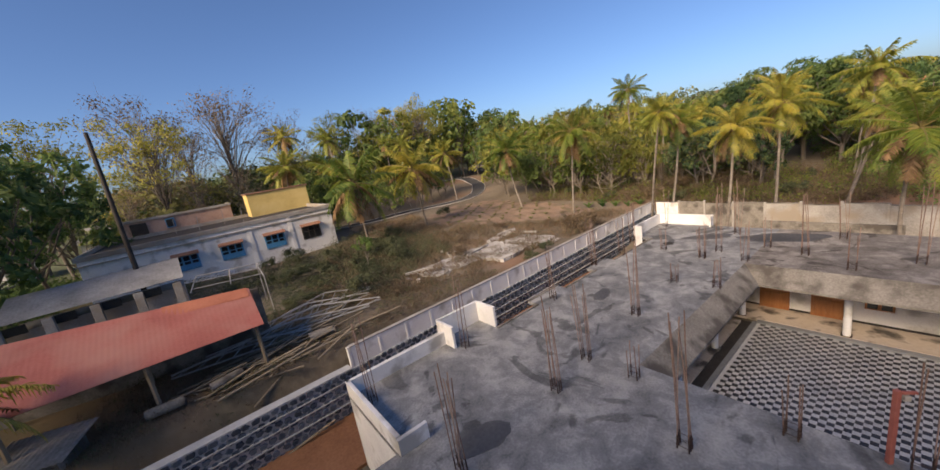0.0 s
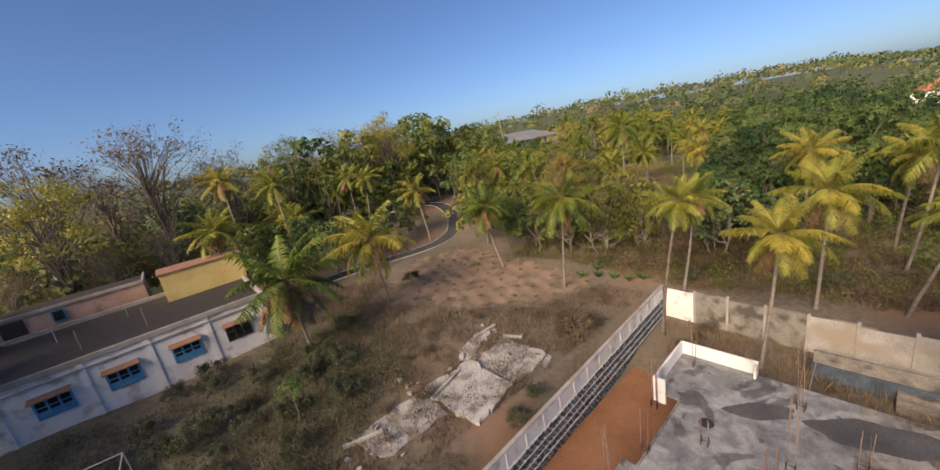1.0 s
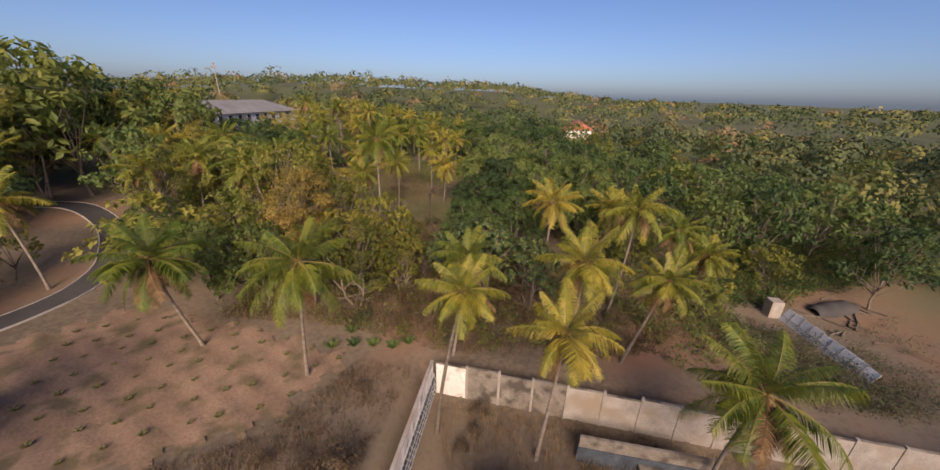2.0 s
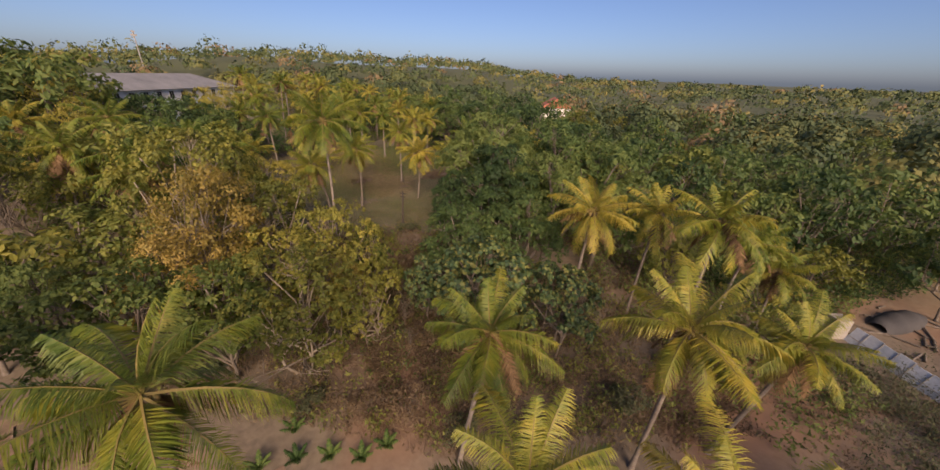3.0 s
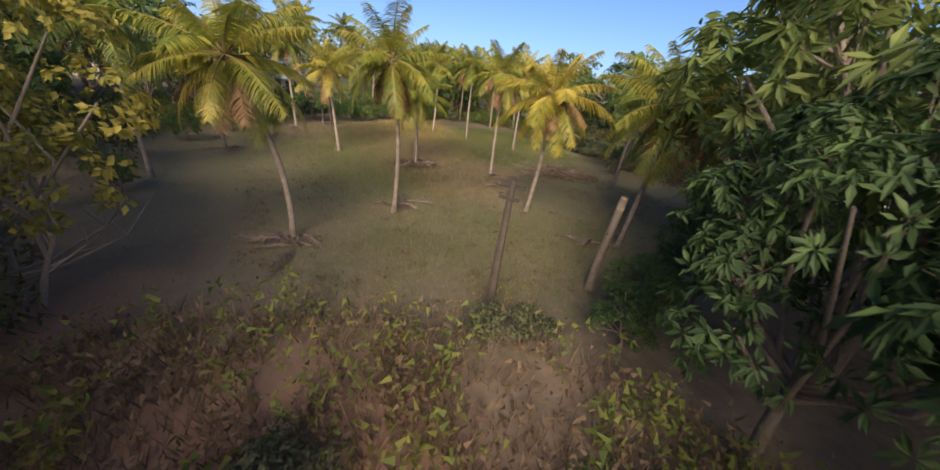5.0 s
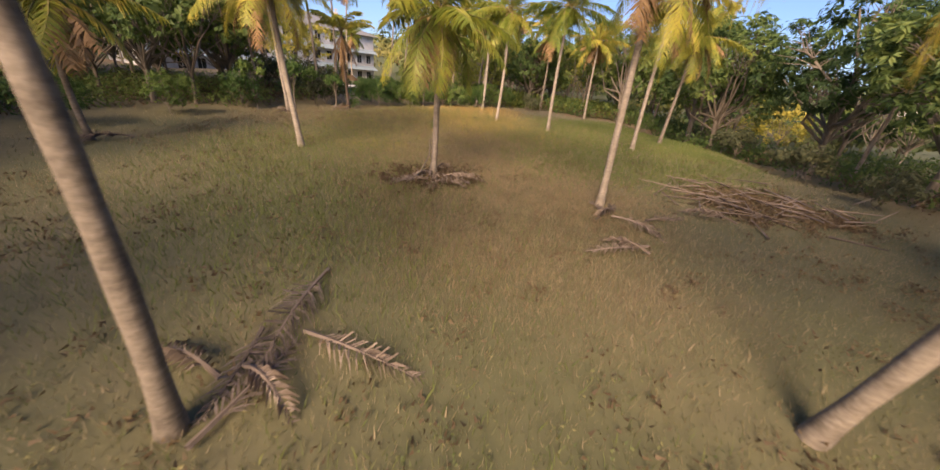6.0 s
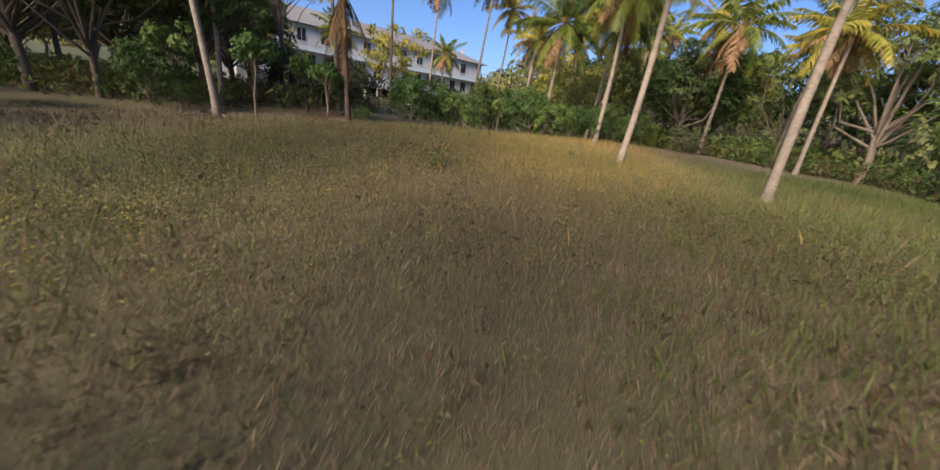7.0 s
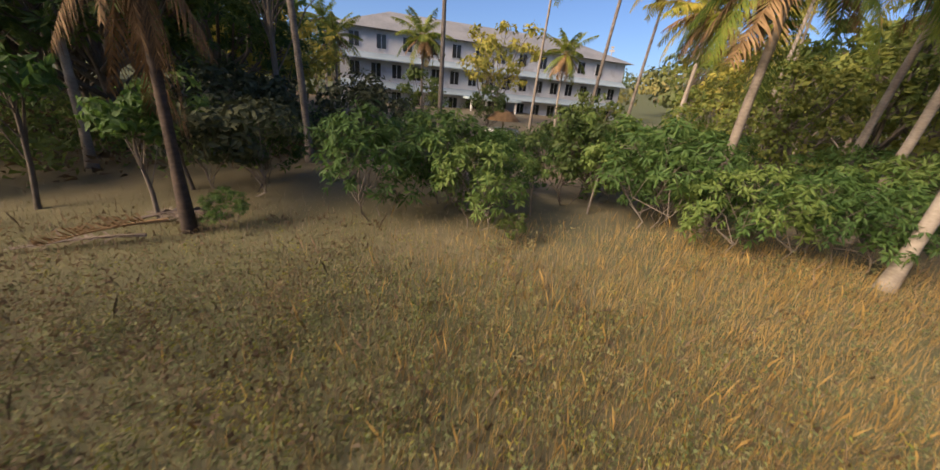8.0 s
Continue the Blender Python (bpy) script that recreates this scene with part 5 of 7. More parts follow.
kind("bare_tree", "leafless pale tree with fine branches", "tree", 2, height=14, radius=4.5, crown_from=5.0, clumps=90, leaves=14, leaf=0.22, clump_r=0.9, leaf_mat=M["leaf_dry"], wood=0.42, twigs=3)
kind("shrub", "bright green leafy shrub at the field edge", "shrub", 3, height=2.6, radius=1.5, crown_from=0.2, clumps=190, leaves=13, leaf=0.2, clump_r=0.18, leaf_mat=M["leaf_bright"], stems=3, twigs=1, broad=0.14, boughs=13, whorl=True, wood=0.6)
kind("olive_shrub", "yellow-green leafy shrub with bare stems", "shrub", 2, height=2.8, radius=1.3, crown_from=0.3, clumps=170, leaves=12, leaf=0.16, clump_r=0.18, leaf_mat=M["leaf_mid"], stems=3, twigs=1, boughs=12, whorl=True, wood=0.6)
kind("deep_shrub", "dense deep green shrub at the field edge", "shrub", 2, height=2.0, radius=1.3, crown_from=0.1, clumps=200, leaves=12, leaf=0.16, clump_r=0.16, leaf_mat=M["leaf_bright"], stems=3, twigs=0, broad=0.15, boughs=14, whorl=True, wood=0.6)
kind("dark_shrub", "low dark green shrub", "shrub", 2, height=1.7, radius=1.2, crown_from=0.1, clumps=26, leaves=64, leaf=0.14, clump_r=0.36, leaf_mat=M["scrub_leaf"], stems=3, twigs=0)
kind("dry_shrub", "dry reddish-brown thicket of thin stems", "shrub", 2, height=1.9, radius=1.3, crown_from=0.1, clumps=26, leaves=24, leaf=0.18, clump_r=0.45, leaf_mat=M["leaf_dry"], stems=4, wood=0.8)
kind("sapling", "thin sapling with a loose crown of light green leaves", "tree", 2, height=3.2, radius=0.9, crown_from=1.4, clumps=16, leaves=30, leaf=0.24, clump_r=0.3, leaf_mat=M["leaf_bright"], wood=0.8)
for nm, col, h, lab in (("round_tree", "leaf_mid", 9, "leafy green tree"), ("dusky_tree", "leaf_dark", 10, "dark leafy tree"), ("golden_tree", "leaf_olive", 9, "olive-gold leafy tree")):
    kind(nm, lab + " at the edge of the open ground", "tree", 2, height=h, radius=h * 0.42, crown_from=1.2, clumps=66, leaves=20, leaf=0.5, clump_r=0.62, leaf_mat=M[col], twigs=0, boughs=13, wood=0.6)
    kind("far_" + nm, lab + " in the belt of woods", "tree", 2, height=h, radius=h * 0.42, crown_from=1.2, clumps=60, leaves=18, leaf=0.58, clump_r=0.7, leaf_mat=M[col], twigs=0, boughs=12, wood=0.6)
kind("far_mango_tree", "broad dark green mango tree with a dense crown", "tree", 2, height=9.5, radius=4.0, crown_from=1.4, clumps=78, leaves=20, leaf=0.5, clump_r=0.6, leaf_mat=M["leaf_dark"], twigs=0, boughs=14, wood=0.6)
kind("far_green_tree", "mid-green leafy tree with a rounded crown", "tree", 2, height=8.0, radius=3.3, crown_from=0.8, clumps=70, leaves=19, leaf=0.46, clump_r=0.55, leaf_mat=M["leaf_mid"], stems=2, twigs=0, boughs=13, wood=0.6)
kind("far_olive_tree", "bushy tree with yellow-olive leaves", "tree", 2, height=7.6, radius=3.3, crown_from=0.7, clumps=78, leaves=20, leaf=0.4, clump_r=0.5, leaf_mat=M["leaf_olive"], stems=3, twigs=0, boughs=13, wood=0.6)
made_trees = {}


def tree(name, x, y, height=None, spread=1.0, z=None):
    if "far_" + name in KINDS and away(x, y) > 30:
        name = "far_" + name
    label, category, meshes = KINDS[name]
    k = int(rng.integers(len(meshes)))
    wood_me, leaf_me = meshes[k]
    top = max(v.co.z for v in wood_me.vertices) if (name, k) not in made_trees else made_trees[(name, k)]
    made_trees[(name, k)] = top
    s = 1.0 if height is None else height / top
    root = thing(name.replace("far_", ""), label, category, (x, y, gz(x, y) if z is None else z), category + "s")
    root.rotation_euler, root.scale = (0, 0, rng.uniform(0, 6.28)), (s * spread, s * spread, s)
    part("trunk", wood_me, None, root)
    if leaf_me:
        tagged(part("leaves", leaf_me, None, root), kind="stuff")
    return root


# palms of the lot and of the compound
for x, y, top, lean, bow, sz in ((-10.9, 37.3, 7.3, (-0.2, -0.5), 0.1, 1.35), (-5.6, 45.4, 7.6, (-0.3, -0.8), 0.0, 1.3), (7.6, 50.4, 7.8, (-1.4, -1.0), 0.0, 1.0),
                                 (12.6, 42.9, 8.8, (0.07, -2.0), 0.0, 1.0), (-1.8, 67.8, 8.9, (-0.9, 0.2), 0.0, 1.0), (17.6, 34.3, 9.1, (0.0, -2.3), 0.0, 0.85),
                                 (21.8, 37.8, 8.0, (0.1, -1.3), 0.1, 1.0), (21.0, 28.9, 7.0, (0.2, -0.7), 0.0, 1.05), 
                                 (36.0, 32.8, 9.7, (0.5, -0.8), 0.1, 1.1), (31.2, 28.9, 6.6, (0.9, -1.6), 0.0, 0.9), (33.5, 38.6, 9.6, (-0.2, -0.6), 0.0, 1.0),
                                 (26.8, 21.4, 5.6, (-0.6, -0.8), 0.0, 1.4), (46.5, 28.5, 4.0, (0, 0), 0.0, 1.0), (27.5, 31.5, 8.1, (-0.2, -0.5), 0.0, 1.15),
                                 (-17.0, 9.3, 3.4, (0.3, 0.2), 0.0, 0.7), (40.0, 36.5, 8.0, (0.5, -0.4), 0.0, 1.0), (42.5, 31.0, 6.8, (0.3, -0.5), 0.0, 1.0)):
    palm(x, y, top, lean, sz * (1.08 if x < 14 else 0.82), bow=bow)
for x, y, top in ((-12.0, 73.0, 12.0), (-13.8, 74.2, 12.6), (-24.7, 50.6, 10.4), (-27.6, 62, 15.6), (-20.4, 60.8, 14.0), (-31.5, 61.1, 9.6), (-24, 66, 9.0), (-27, 72, 11.0), (-20, 62, 8.6), (-18, 78, 10.5), (11.8, 78.5, 9.6), (7.5, 76, 9.5), (4, 96, 11), (-7, 88, 10),
                  (14, 66, 9.0), (17, 71, 9.5), (21, 76, 10.0), (-4, 100, 12), (10, 90, 11), (-22, 90, 11), (16, 84, 11.5)):
    palm(x, y, top, tuple(rng.normal(0, 0.8, 2)), rng.uniform(0.9, 1.1))
# palms of the field
for x, y, top, lean, bow in ((31.25, 67.5, 7.6, (-1.5, -0.25), 0.22), (36.45, 69.4, 8.2, (-0.36, -0.28), 0.05), (42.04, 78.3, 6.6, (0.0, 0.2), 0.0), (46.98, 74.8, 8.5, (-0.15, -0.2), 0.0),
                             (43.6, 66.85, 7.5, (-0.45, -1.0), 0.0), (50.3, 63.9, 7.6, (-0.2, -0.4), 0.1), (44.8, 61.4, 7.6, (0.25, -0.75), 0.1), (54.8, 68.9, 8.4, (0.15, -0.7), 0.0),
                             (55.8, 82.5, 9.2, (-0.15, -0.45), 0.0), (62.0, 86.0, 8.5, (0.15, -0.5), 0.0), (53.8, 88.75, 9.5, (0.1, -0.1), 0.0), (51.7, 93.2, 9.4, (0.12, -0.15), 0.0), (53.8, 100.95, 9.8, (-0.25, -0.45), 0.0),
                             (62.7, 104.25, 9.8, (0.1, -0.15), 0.0), (65.3, 99.3, 9.1, (0.0, 0.0), 0.0), (68.8, 77.2, 8.2, (0.8, -0.3), 0.0),
                             (29.73, 84.95, 6.3, (0.0, 0.1), 0.0), (37.5, 83.2, 7.7, (-0.6, -0.1), 0.0), (36.4, 94.9, 9.6, (-0.6, -0.6), 0.0), (38.54, 103.4, 12.0, (-0.7, -0.3), 0.0),
                             (40.54, 110.6, 13.5, (-0.2, 0.0), 0.0), (57.0, 118.3, 13.0, (0.8, 0.4), 0.0), (63.4, 117.8, 12.0, (0.8, 0.0), 0.0), (47.6, 118.7, 14.0, (0.9, 0.0), 0.0),
                             (50.3, 122.6, 13.0, (0.8, 0.0), 0.0), (55.6, 107.0, 10.5, (0.8, 0.0), 0.0), (51.3, 103.4, 8.2, (0.1, -0.3), 0.0), (55.0, 104.4, 9.6, (0.5, 0.0), 0.0), (25.95, 56.4, 13.4, (0.05, -0.5), 0.1), (34.0, 99.5, 10.0, (-0.3, 0.0), 0.0),
                             (66.0, 112.0, 12.0, (0.5, 0.0), 0.0), (70.0, 106.0, 11.0, (0.6, 0.0), 0.0), (52.3, 116.3, 9.6, (0.5, 0.0), 0.0), (61.0, 128.0, 14.0, (0.4, 0.0), 0.0),
                             (42.8, 126.3, 15.0, (0.4, 0.0), 0.0), (68.0, 122.0, 13.0, (0.4, 0.0), 0.0), (74.0, 98.0, 9.5, (0.5, 0.0), 0.0), (26.0, 78.0, 8.6, (-0.6, 0.0), 0.0),
                             (20.5, 83.0, 8.4, (-0.5, 0.0), 0.0), (76.0, 112.0, 11.0, (0, 0), 0), (57.0, 138.0, 14, (0, 0), 0), (32.6, 125.3, 9.0, (0, 0), 0), (64, 140, 14, (0, 0), 0), (23.8, 124.7, 8.6, (0, 0), 0),
                             (72, 133, 13, (0, 0), 0), (80, 122, 11, (0, 0), 0), (44.3, 134.5, 9.3, (0, 0), 0), (13, 137, 12, (0, 0), 0)):
    palm(x, y, top, lean, rng.uniform(0.85, 1.02), bow=bow, dead_fronds=(x, y) not in ((53.8, 88.75), (51.7, 93.2)))
# the dying palm with its hanging skirt
dead = thing("dying_palm", "dying palm with a charred trunk and a skirt of brown fronds", "palm tree", (40.63, 97.48, gz(40.63, 97.48) - 0.1))
zt = 5.6
part("trunk", Geo().tube([(0, 0, 0), (-0.1, 0.05, 1.5), (-0.18, 0.1, 3.2), (-0.3, 0.1, zt)], [0.15, 0.1, 0.09, 0.09], 9), M["burnt_trunk"], dead, "charred black trunk", smooth=True)
lf_, rb_ = fronds([(a, radians(-58 + 26 * math.sin(a * 3)), radians(34 - 14 * math.sin(a * 3)), 2.4 + 1.1 * math.sin(a * 7)) for a in np.linspace(0, 6.1, 17)], 30, 5, 0.7)
for nm, gg in (("dry_fronds", lf_), ("dry_ribs", rb_)):
    ob = part(nm, gg, M["frond_dry"], dead, "brown hanging dead fronds")
    ob.location, ob.scale = (-0.28, 0.1, zt - 0.2), (0.52, 0.52, 1.0)
lf_, rb_ = fronds([(a, radians(50 + 10 * math.sin(a * 5)), radians(70), 2.6) for a in np.linspace(0, 6.0, 9)], 46, 6)
for nm, gg, mm in (("fronds", lf_, "frond"), ("frond_ribs", rb_, "rachis")):
    ob = part(nm, gg, M[mm], dead)
    ob.location = (-0.3, 0.1, zt)

# trees beside the flight line
for nm, x, y, h, sp in (("olive_tree", 19.3, 48.6, 7.8, 1.0), ("olive_tree", 20.8, 52.2, 7.4, 1.0), ("green_tree", 16.0, 51.2, 7.6, 1.05), ("green_tree", 12.6, 53.6, 7.6, 1.1), ("mango_tree", 9.6, 57.0, 7.6, 0.9),
                        ("russet_tree", 17.2, 57.0, 11.5, 0.85), ("olive_tree", 22.0, 58.8, 9.6, 0.85), ("russet_tree", 20.4, 60.6, 9.6, 0.9), ("russet_tree", 15.4, 55.0, 8.6, 0.9), ("russet_tree", 23.0, 49.6, 5.6, 0.8), ("green_tree", 12.8, 61.5, 8.2, 1.1), ("olive_tree", 18.5, 63.5, 12.5, 0.8), ("olive_tree", 24.2, 65.4, 8.4, 0.85),
                        ("mango_tree", 7.0, 62.6, 8.6, 0.9), ("olive_tree", 23.9, 52.0, 8.2, 0.8), ("olive_tree", 25.3, 50.4, 6.6, 0.72), ("green_tree", 26.2, 51.6, 6.4, 0.6), ("olive_tree", 23.2, 47.4, 5.6, 0.8), ("bare_tree", 21.6, 49.8, 7.2, 0.7),
                        ("mango_tree", 31.8, 47.2, 7.9, 1.0), ("large_leaved_tree", 28.2, 42.0, 7.8, 0.95), ("mango_tree", 35.2, 44.2, 9.4, 0.95), ("mango_tree", 37.8, 48.6, 11.2, 1.0), ("mango_tree", 37.0, 53.0, 7.8, 0.85),
                        ("mango_tree", 42.2, 53.0, 12.2, 1.0), ("mango_tree", 46.8, 57.0, 12.0, 0.95), ("mango_tree", 41.6, 56.4, 4.2, 0.9), ("mango_tree", 38.9, 56.9, 2.4, 1.1), ("mango_tree", 40.6, 57.4, 2.2, 1.2), ("mango_tree", 37.6, 56.4, 2.0, 1.2), ("mango_tree", 50.6, 59.4, 4.4, 0.9), ("mango_tree", 44.5, 47.0, 12.6, 1.0), ("mango_tree", 51.5, 51.5, 10.4, 1.0),
                        ("large_leaved_tree", 31.6, 38.4, 6.8, 0.9), ("large_leaved_tree", 27.4, 46.4, 5.6, 0.7), ("large_leaved_tree", 30.0, 44.0, 6.4, 0.9), ("mango_tree", 39.4, 44.3, 11.2, 0.85), ("mango_tree", 43.8, 41.6, 12.2, 0.95), ("olive_tree", 49.0, 40.5, 8.2, 1.0)):
    tree(nm, x, y, h, sp)
# woods round the field and east of the belt
for nm, x, y, h in (("dusky_tree", 64.0, 27.0, 11.0), ("dusky_tree", 58.5, 31.0, 9.0), ("dusky_tree", 57.0, 38.0, 9.5), ("dusky_tree", 51.0, 35.0, 7.5), ("dusky_tree", 62.0, 44.0, 10.0), ("dusky_tree", 68.0, 36.0, 10.5), ("dusky_tree", 70.5, 22.5, 11.0), ("dusky_tree", 63.0, 16.0, 9.5),
                    ("green_tree", 46.0, 35.5, 6.0), ("olive_tree", 50.0, 29.0, 6.0), ("green_tree", 42.0, 27.0, 4.5), ("dusky_tree", 55.5, 45.5, 9.5), ("dusky_tree", 60.0, 52.0, 10.5), ("olive_tree", 53.0, 46.5, 9.5), ("dusky_tree", 73.0, 45.0, 11.0), ("golden_tree", 47.5, 42.5, 9.0),
                    ("mango_tree", 32.0, 101.5, 9.0), ("mango_tree", 28.4, 96.5, 8.5), ("mango_tree", 30.6, 107.0, 9.5), ("dusky_tree", 26.0, 104.0, 10.5), ("dusky_tree", 24.0, 115.0, 10.0), ("dusky_tree", 19.0, 118.0, 11.0),
                    ("dusky_tree", 24.5, 100.0, 10.0), ("dusky_tree", 22.0, 92.0, 9.0), ("dusky_tree", 18.0, 86.0, 9.0), ("round_tree", 15.0, 79.0, 8.5), ("golden_tree", 21.0, 71.0, 8.0), ("round_tree", 17.0, 67.0, 8.5),
                    ("dusky_tree", 24.0, 108.0, 11.0), ("dusky_tree", 17.0, 99.0, 10.0), ("green_tree", 60.5, 113.0, 8.5), ("green_tree", 65.0, 109.0, 8.0), ("mango_tree", 71.5, 101.0, 10.5), ("mango_tree", 74.0, 93.0, 12.0),
                    ("mango_tree", 70.5, 88.0, 11.0), ("mango_tree", 69.0, 79.5, 11.5), ("mango_tree", 65.5, 73.0, 10.5), ("dusky_tree", 62.5, 65.5, 11.5), ("dusky_tree", 58.0, 58.5, 12.0), ("dusky_tree", 73.0, 72.0, 13.0),
                    ("dusky_tree", 78.0, 82.0, 13.5), ("dusky_tree", 80.0, 96.0, 13.5), ("round_tree", 76.0, 105.0, 10.0), ("green_tree", 54.8, 109.2, 5.0), ("olive_tree", 37.0, 135.4, 10.0), ("round_tree", 35.2, 119.9, 4.4), ("round_tree", 8.0, 141.0, 8.0),
                    ("round_tree", 12.0, 130.0, 6.0), ("round_tree", 70.0, 118.0, 9.0), ("golden_tree", 62.0, 134.0, 9.5), ("golden_tree", 66.0, 146.0, 10.0), ("bare_tree", 60.0, 150.0, 11.0), ("round_tree", 41.0, 118.0, 3.5),
                    ("round_tree", 53.0, 113.0, 4.0), ("round_tree", 48.0, 110.0, 3.4)):
    tree(nm, x, y, h)
# shrubs along the field's far edge
for nm, x, y, h in (("shrub", 43.3, 99.9, 2.6), ("shrub", 44.3, 101.6, 2.5), ("deep_shrub", 45.7, 100.6, 2.0), ("deep_shrub", 45.2, 101.6, 2.3), ("sapling", 46.8, 102.3, 1.6), ("olive_shrub", 47.5, 104.3, 2.9), ("shrub", 48.4, 105.0, 2.8),
                    ("sapling", 48.3, 103.5, 2.0), ("shrub", 49.8, 102.7, 2.9), ("shrub", 50.4, 103.6, 2.6), ("deep_shrub", 51.3, 101.5, 2.0), ("deep_shrub", 52.4, 101.6, 2.0), ("deep_shrub", 53.6, 101.9, 1.9), ("olive_shrub", 46.7, 99.9, 0.75),
                    ("shrub", 55.6, 103.6, 2.4), ("shrub", 42.6, 103.4, 2.0), ("shrub", 45.4, 104.6, 2.0), ("shrub", 50.8, 105.2, 2.0),
                    ("shrub", 39.2, 100.8, 1.8), ("sapling", 39.6, 97.6, 2.5), ("sapling", 36.8, 97.0, 3.2), ("shrub", 41.1, 97.9, 0.9),
                    ("sapling", 38.2, 99.4, 2.8), ("sapling", 34.4, 96.0, 3.2), ("shrub", 58.5, 105.6, 2.2), ("dark_shrub", 60.5, 103.0, 1.6), ("shrub", 66.5, 92.0, 1.8), ("dark_shrub", 67.5, 84.0, 2.0), ("dark_shrub", 63.5, 77.5, 2.0),
                    ("dark_shrub", 60.5, 72.6, 1.6), ("dark_shrub", 53.5, 61.5, 1.8), ("dark_shrub", 49.0, 60.0, 1.4), ("shrub", 33.6, 96.0, 2.6), ("shrub", 30.5, 92.5, 2.4), ("shrub", 27.2, 88.6, 2.4), ("dark_shrub", 24.0, 82.0, 2.2),
                    ("shrub", 25.0, 75.4, 2.0), ("dark_shrub", 35.0, 104.0, 3.0), ("dark_shrub", 38.0, 107.5, 3.0), ("dark_shrub", 39.6, 99.8, 2.2), ("shrub", 52.5, 107.5, 2.4), ("shrub", 56.0, 107.0, 2.4), ("shrub", 48.4, 105.6, 2.2)):
    tree(nm, x, y, h)


# ---- woods all round ----
def near_line(x, y, pts, d):
    return min(math.hypot(x - a, y - b) for a, b in pts) < d


def inside(x, y, poly):
    hit = False
    for (x0, y0), (x1, y1) in zip(poly, poly[1:] + poly[:1]):
        if (y0 > y) != (y1 > y) and x < (x1 - x0) * (y - y0) / (y1 - y0) + x0:
            hit = not hit
    return hit


FIELD = [(26, 62), (32, 59), (40, 60), (50, 59), (60, 66), (66, 78), (68, 95), (60, 103), (50, 104), (36, 97), (27, 92), (22, 80)]
LOT = [(-34, 24), (-12, 8), (8, 20), (21, 38), (17, 46), (9, 53), (6, 60), (5, 92), (-4, 94), (-12, 80), (-11, 66), (-34, 56), (-48, 44)]
COMP = [(-14, 11), (19.5, 37.2), (34, 17), (40, 0), (0, -30), (-30, -10), (-30, 12)]
HALL = [(8, 128), (60, 152), (56, 188), (-4, 172)]
BELT = [(16, 36), (22, 38), (29, 32), (33, 22), (56, 14), (58, 24), (47, 34), (44, 44), (50, 62), (28, 66), (18, 66), (8, 54)]
VIEW = [(47.8, 93), (-2, 150), (54, 162), (58, 106)]
CLEAR = [VIEW, FIELD, LOT, COMP, HALL, BELT]
placed = 0
tries = 0
r = np.random.default_rng(5)
spots = []
while placed < 124 and tries < 6000:
    tries += 1
    a, d = r.uniform(-1.7, 2.0), 12 + 105 * r.random() ** 0.65
    x, y = 25 + d * math.sin(a), 58 + d * math.cos(a)
    if any(inside(x, y, c) for c in CLEAR) or y < 2 or any(math.hypot(x - p, y - q) < 4.4 for p, q in spots) or (38 < x < 60 and 96 < y < 150) or x < -85 or (50 < x < 73 and 62 < y < 118):
        continue
    spots.append((x, y))
    east = x > 60 and y < 100
    nm = r.choice(["round_tree", "dusky_tree", "golden_tree", "open_tree"], p=[0.25, 0.6, 0.1, 0.05] if east else ([0.3, 0.2, 0.25, 0.25] if x < -10 else [0.35, 0.25, 0.3, 0.1]))
    h = {"open_tree": r.uniform(11, 16), "dusky_tree": r.uniform(8, 11.5), "round_tree": r.uniform(7, 10.5), "golden_tree": r.uniform(6.5, 9.5)}[nm]
    tree(nm, x, y, h, r.uniform(0.9, 1.25))
    placed += 1
for nm, x, y, h in (("round_tree", 8.5, 86, 8.5), ("golden_tree", 10.5, 92, 9), ("round_tree", 8.2, 79, 8), ("golden_tree", 12.5, 82, 8.5), ("dusky_tree", 9.5, 99, 10), ("round_tree", 13, 94, 9)):
    tree(nm, x, y, h, 1.1)
# tall airy trees behind the white house
for nm, x, y, h in (("bare_tree", -44, 54, 24), ("bare_tree", -38, 64, 26), ("bare_tree", -32, 70, 21), ("bare_tree", -48, 66, 22), ("open_tree", -41, 50, 19), ("open_tree", -27, 84, 21), ("bare_tree", -20, 96, 23), ("bare_tree", -14, 98, 21),
                    ("open_tree", -52, 46, 20), ("mango_tree", -34, 25, 13), ("mango_tree", -38, 31, 14), ("mango_tree", -31, 18, 12), ("mango_tree", -36, 20, 13), ("round_tree", 0.5, 98, 19), ("round_tree", -5, 106, 21), ("dusky_tree", 6, 86, 11), ("open_tree", -9, 92, 22), ("golden_tree", -15, 88, 19), ("round_tree", -21, 82, 19), ("open_tree", -12, 104, 23),
                    ("dusky_tree", -28, 60, 9), ("round_tree", -23, 60, 8), ("dusky_tree", -14, 64, 7)):
    tree(nm, x, y, h)
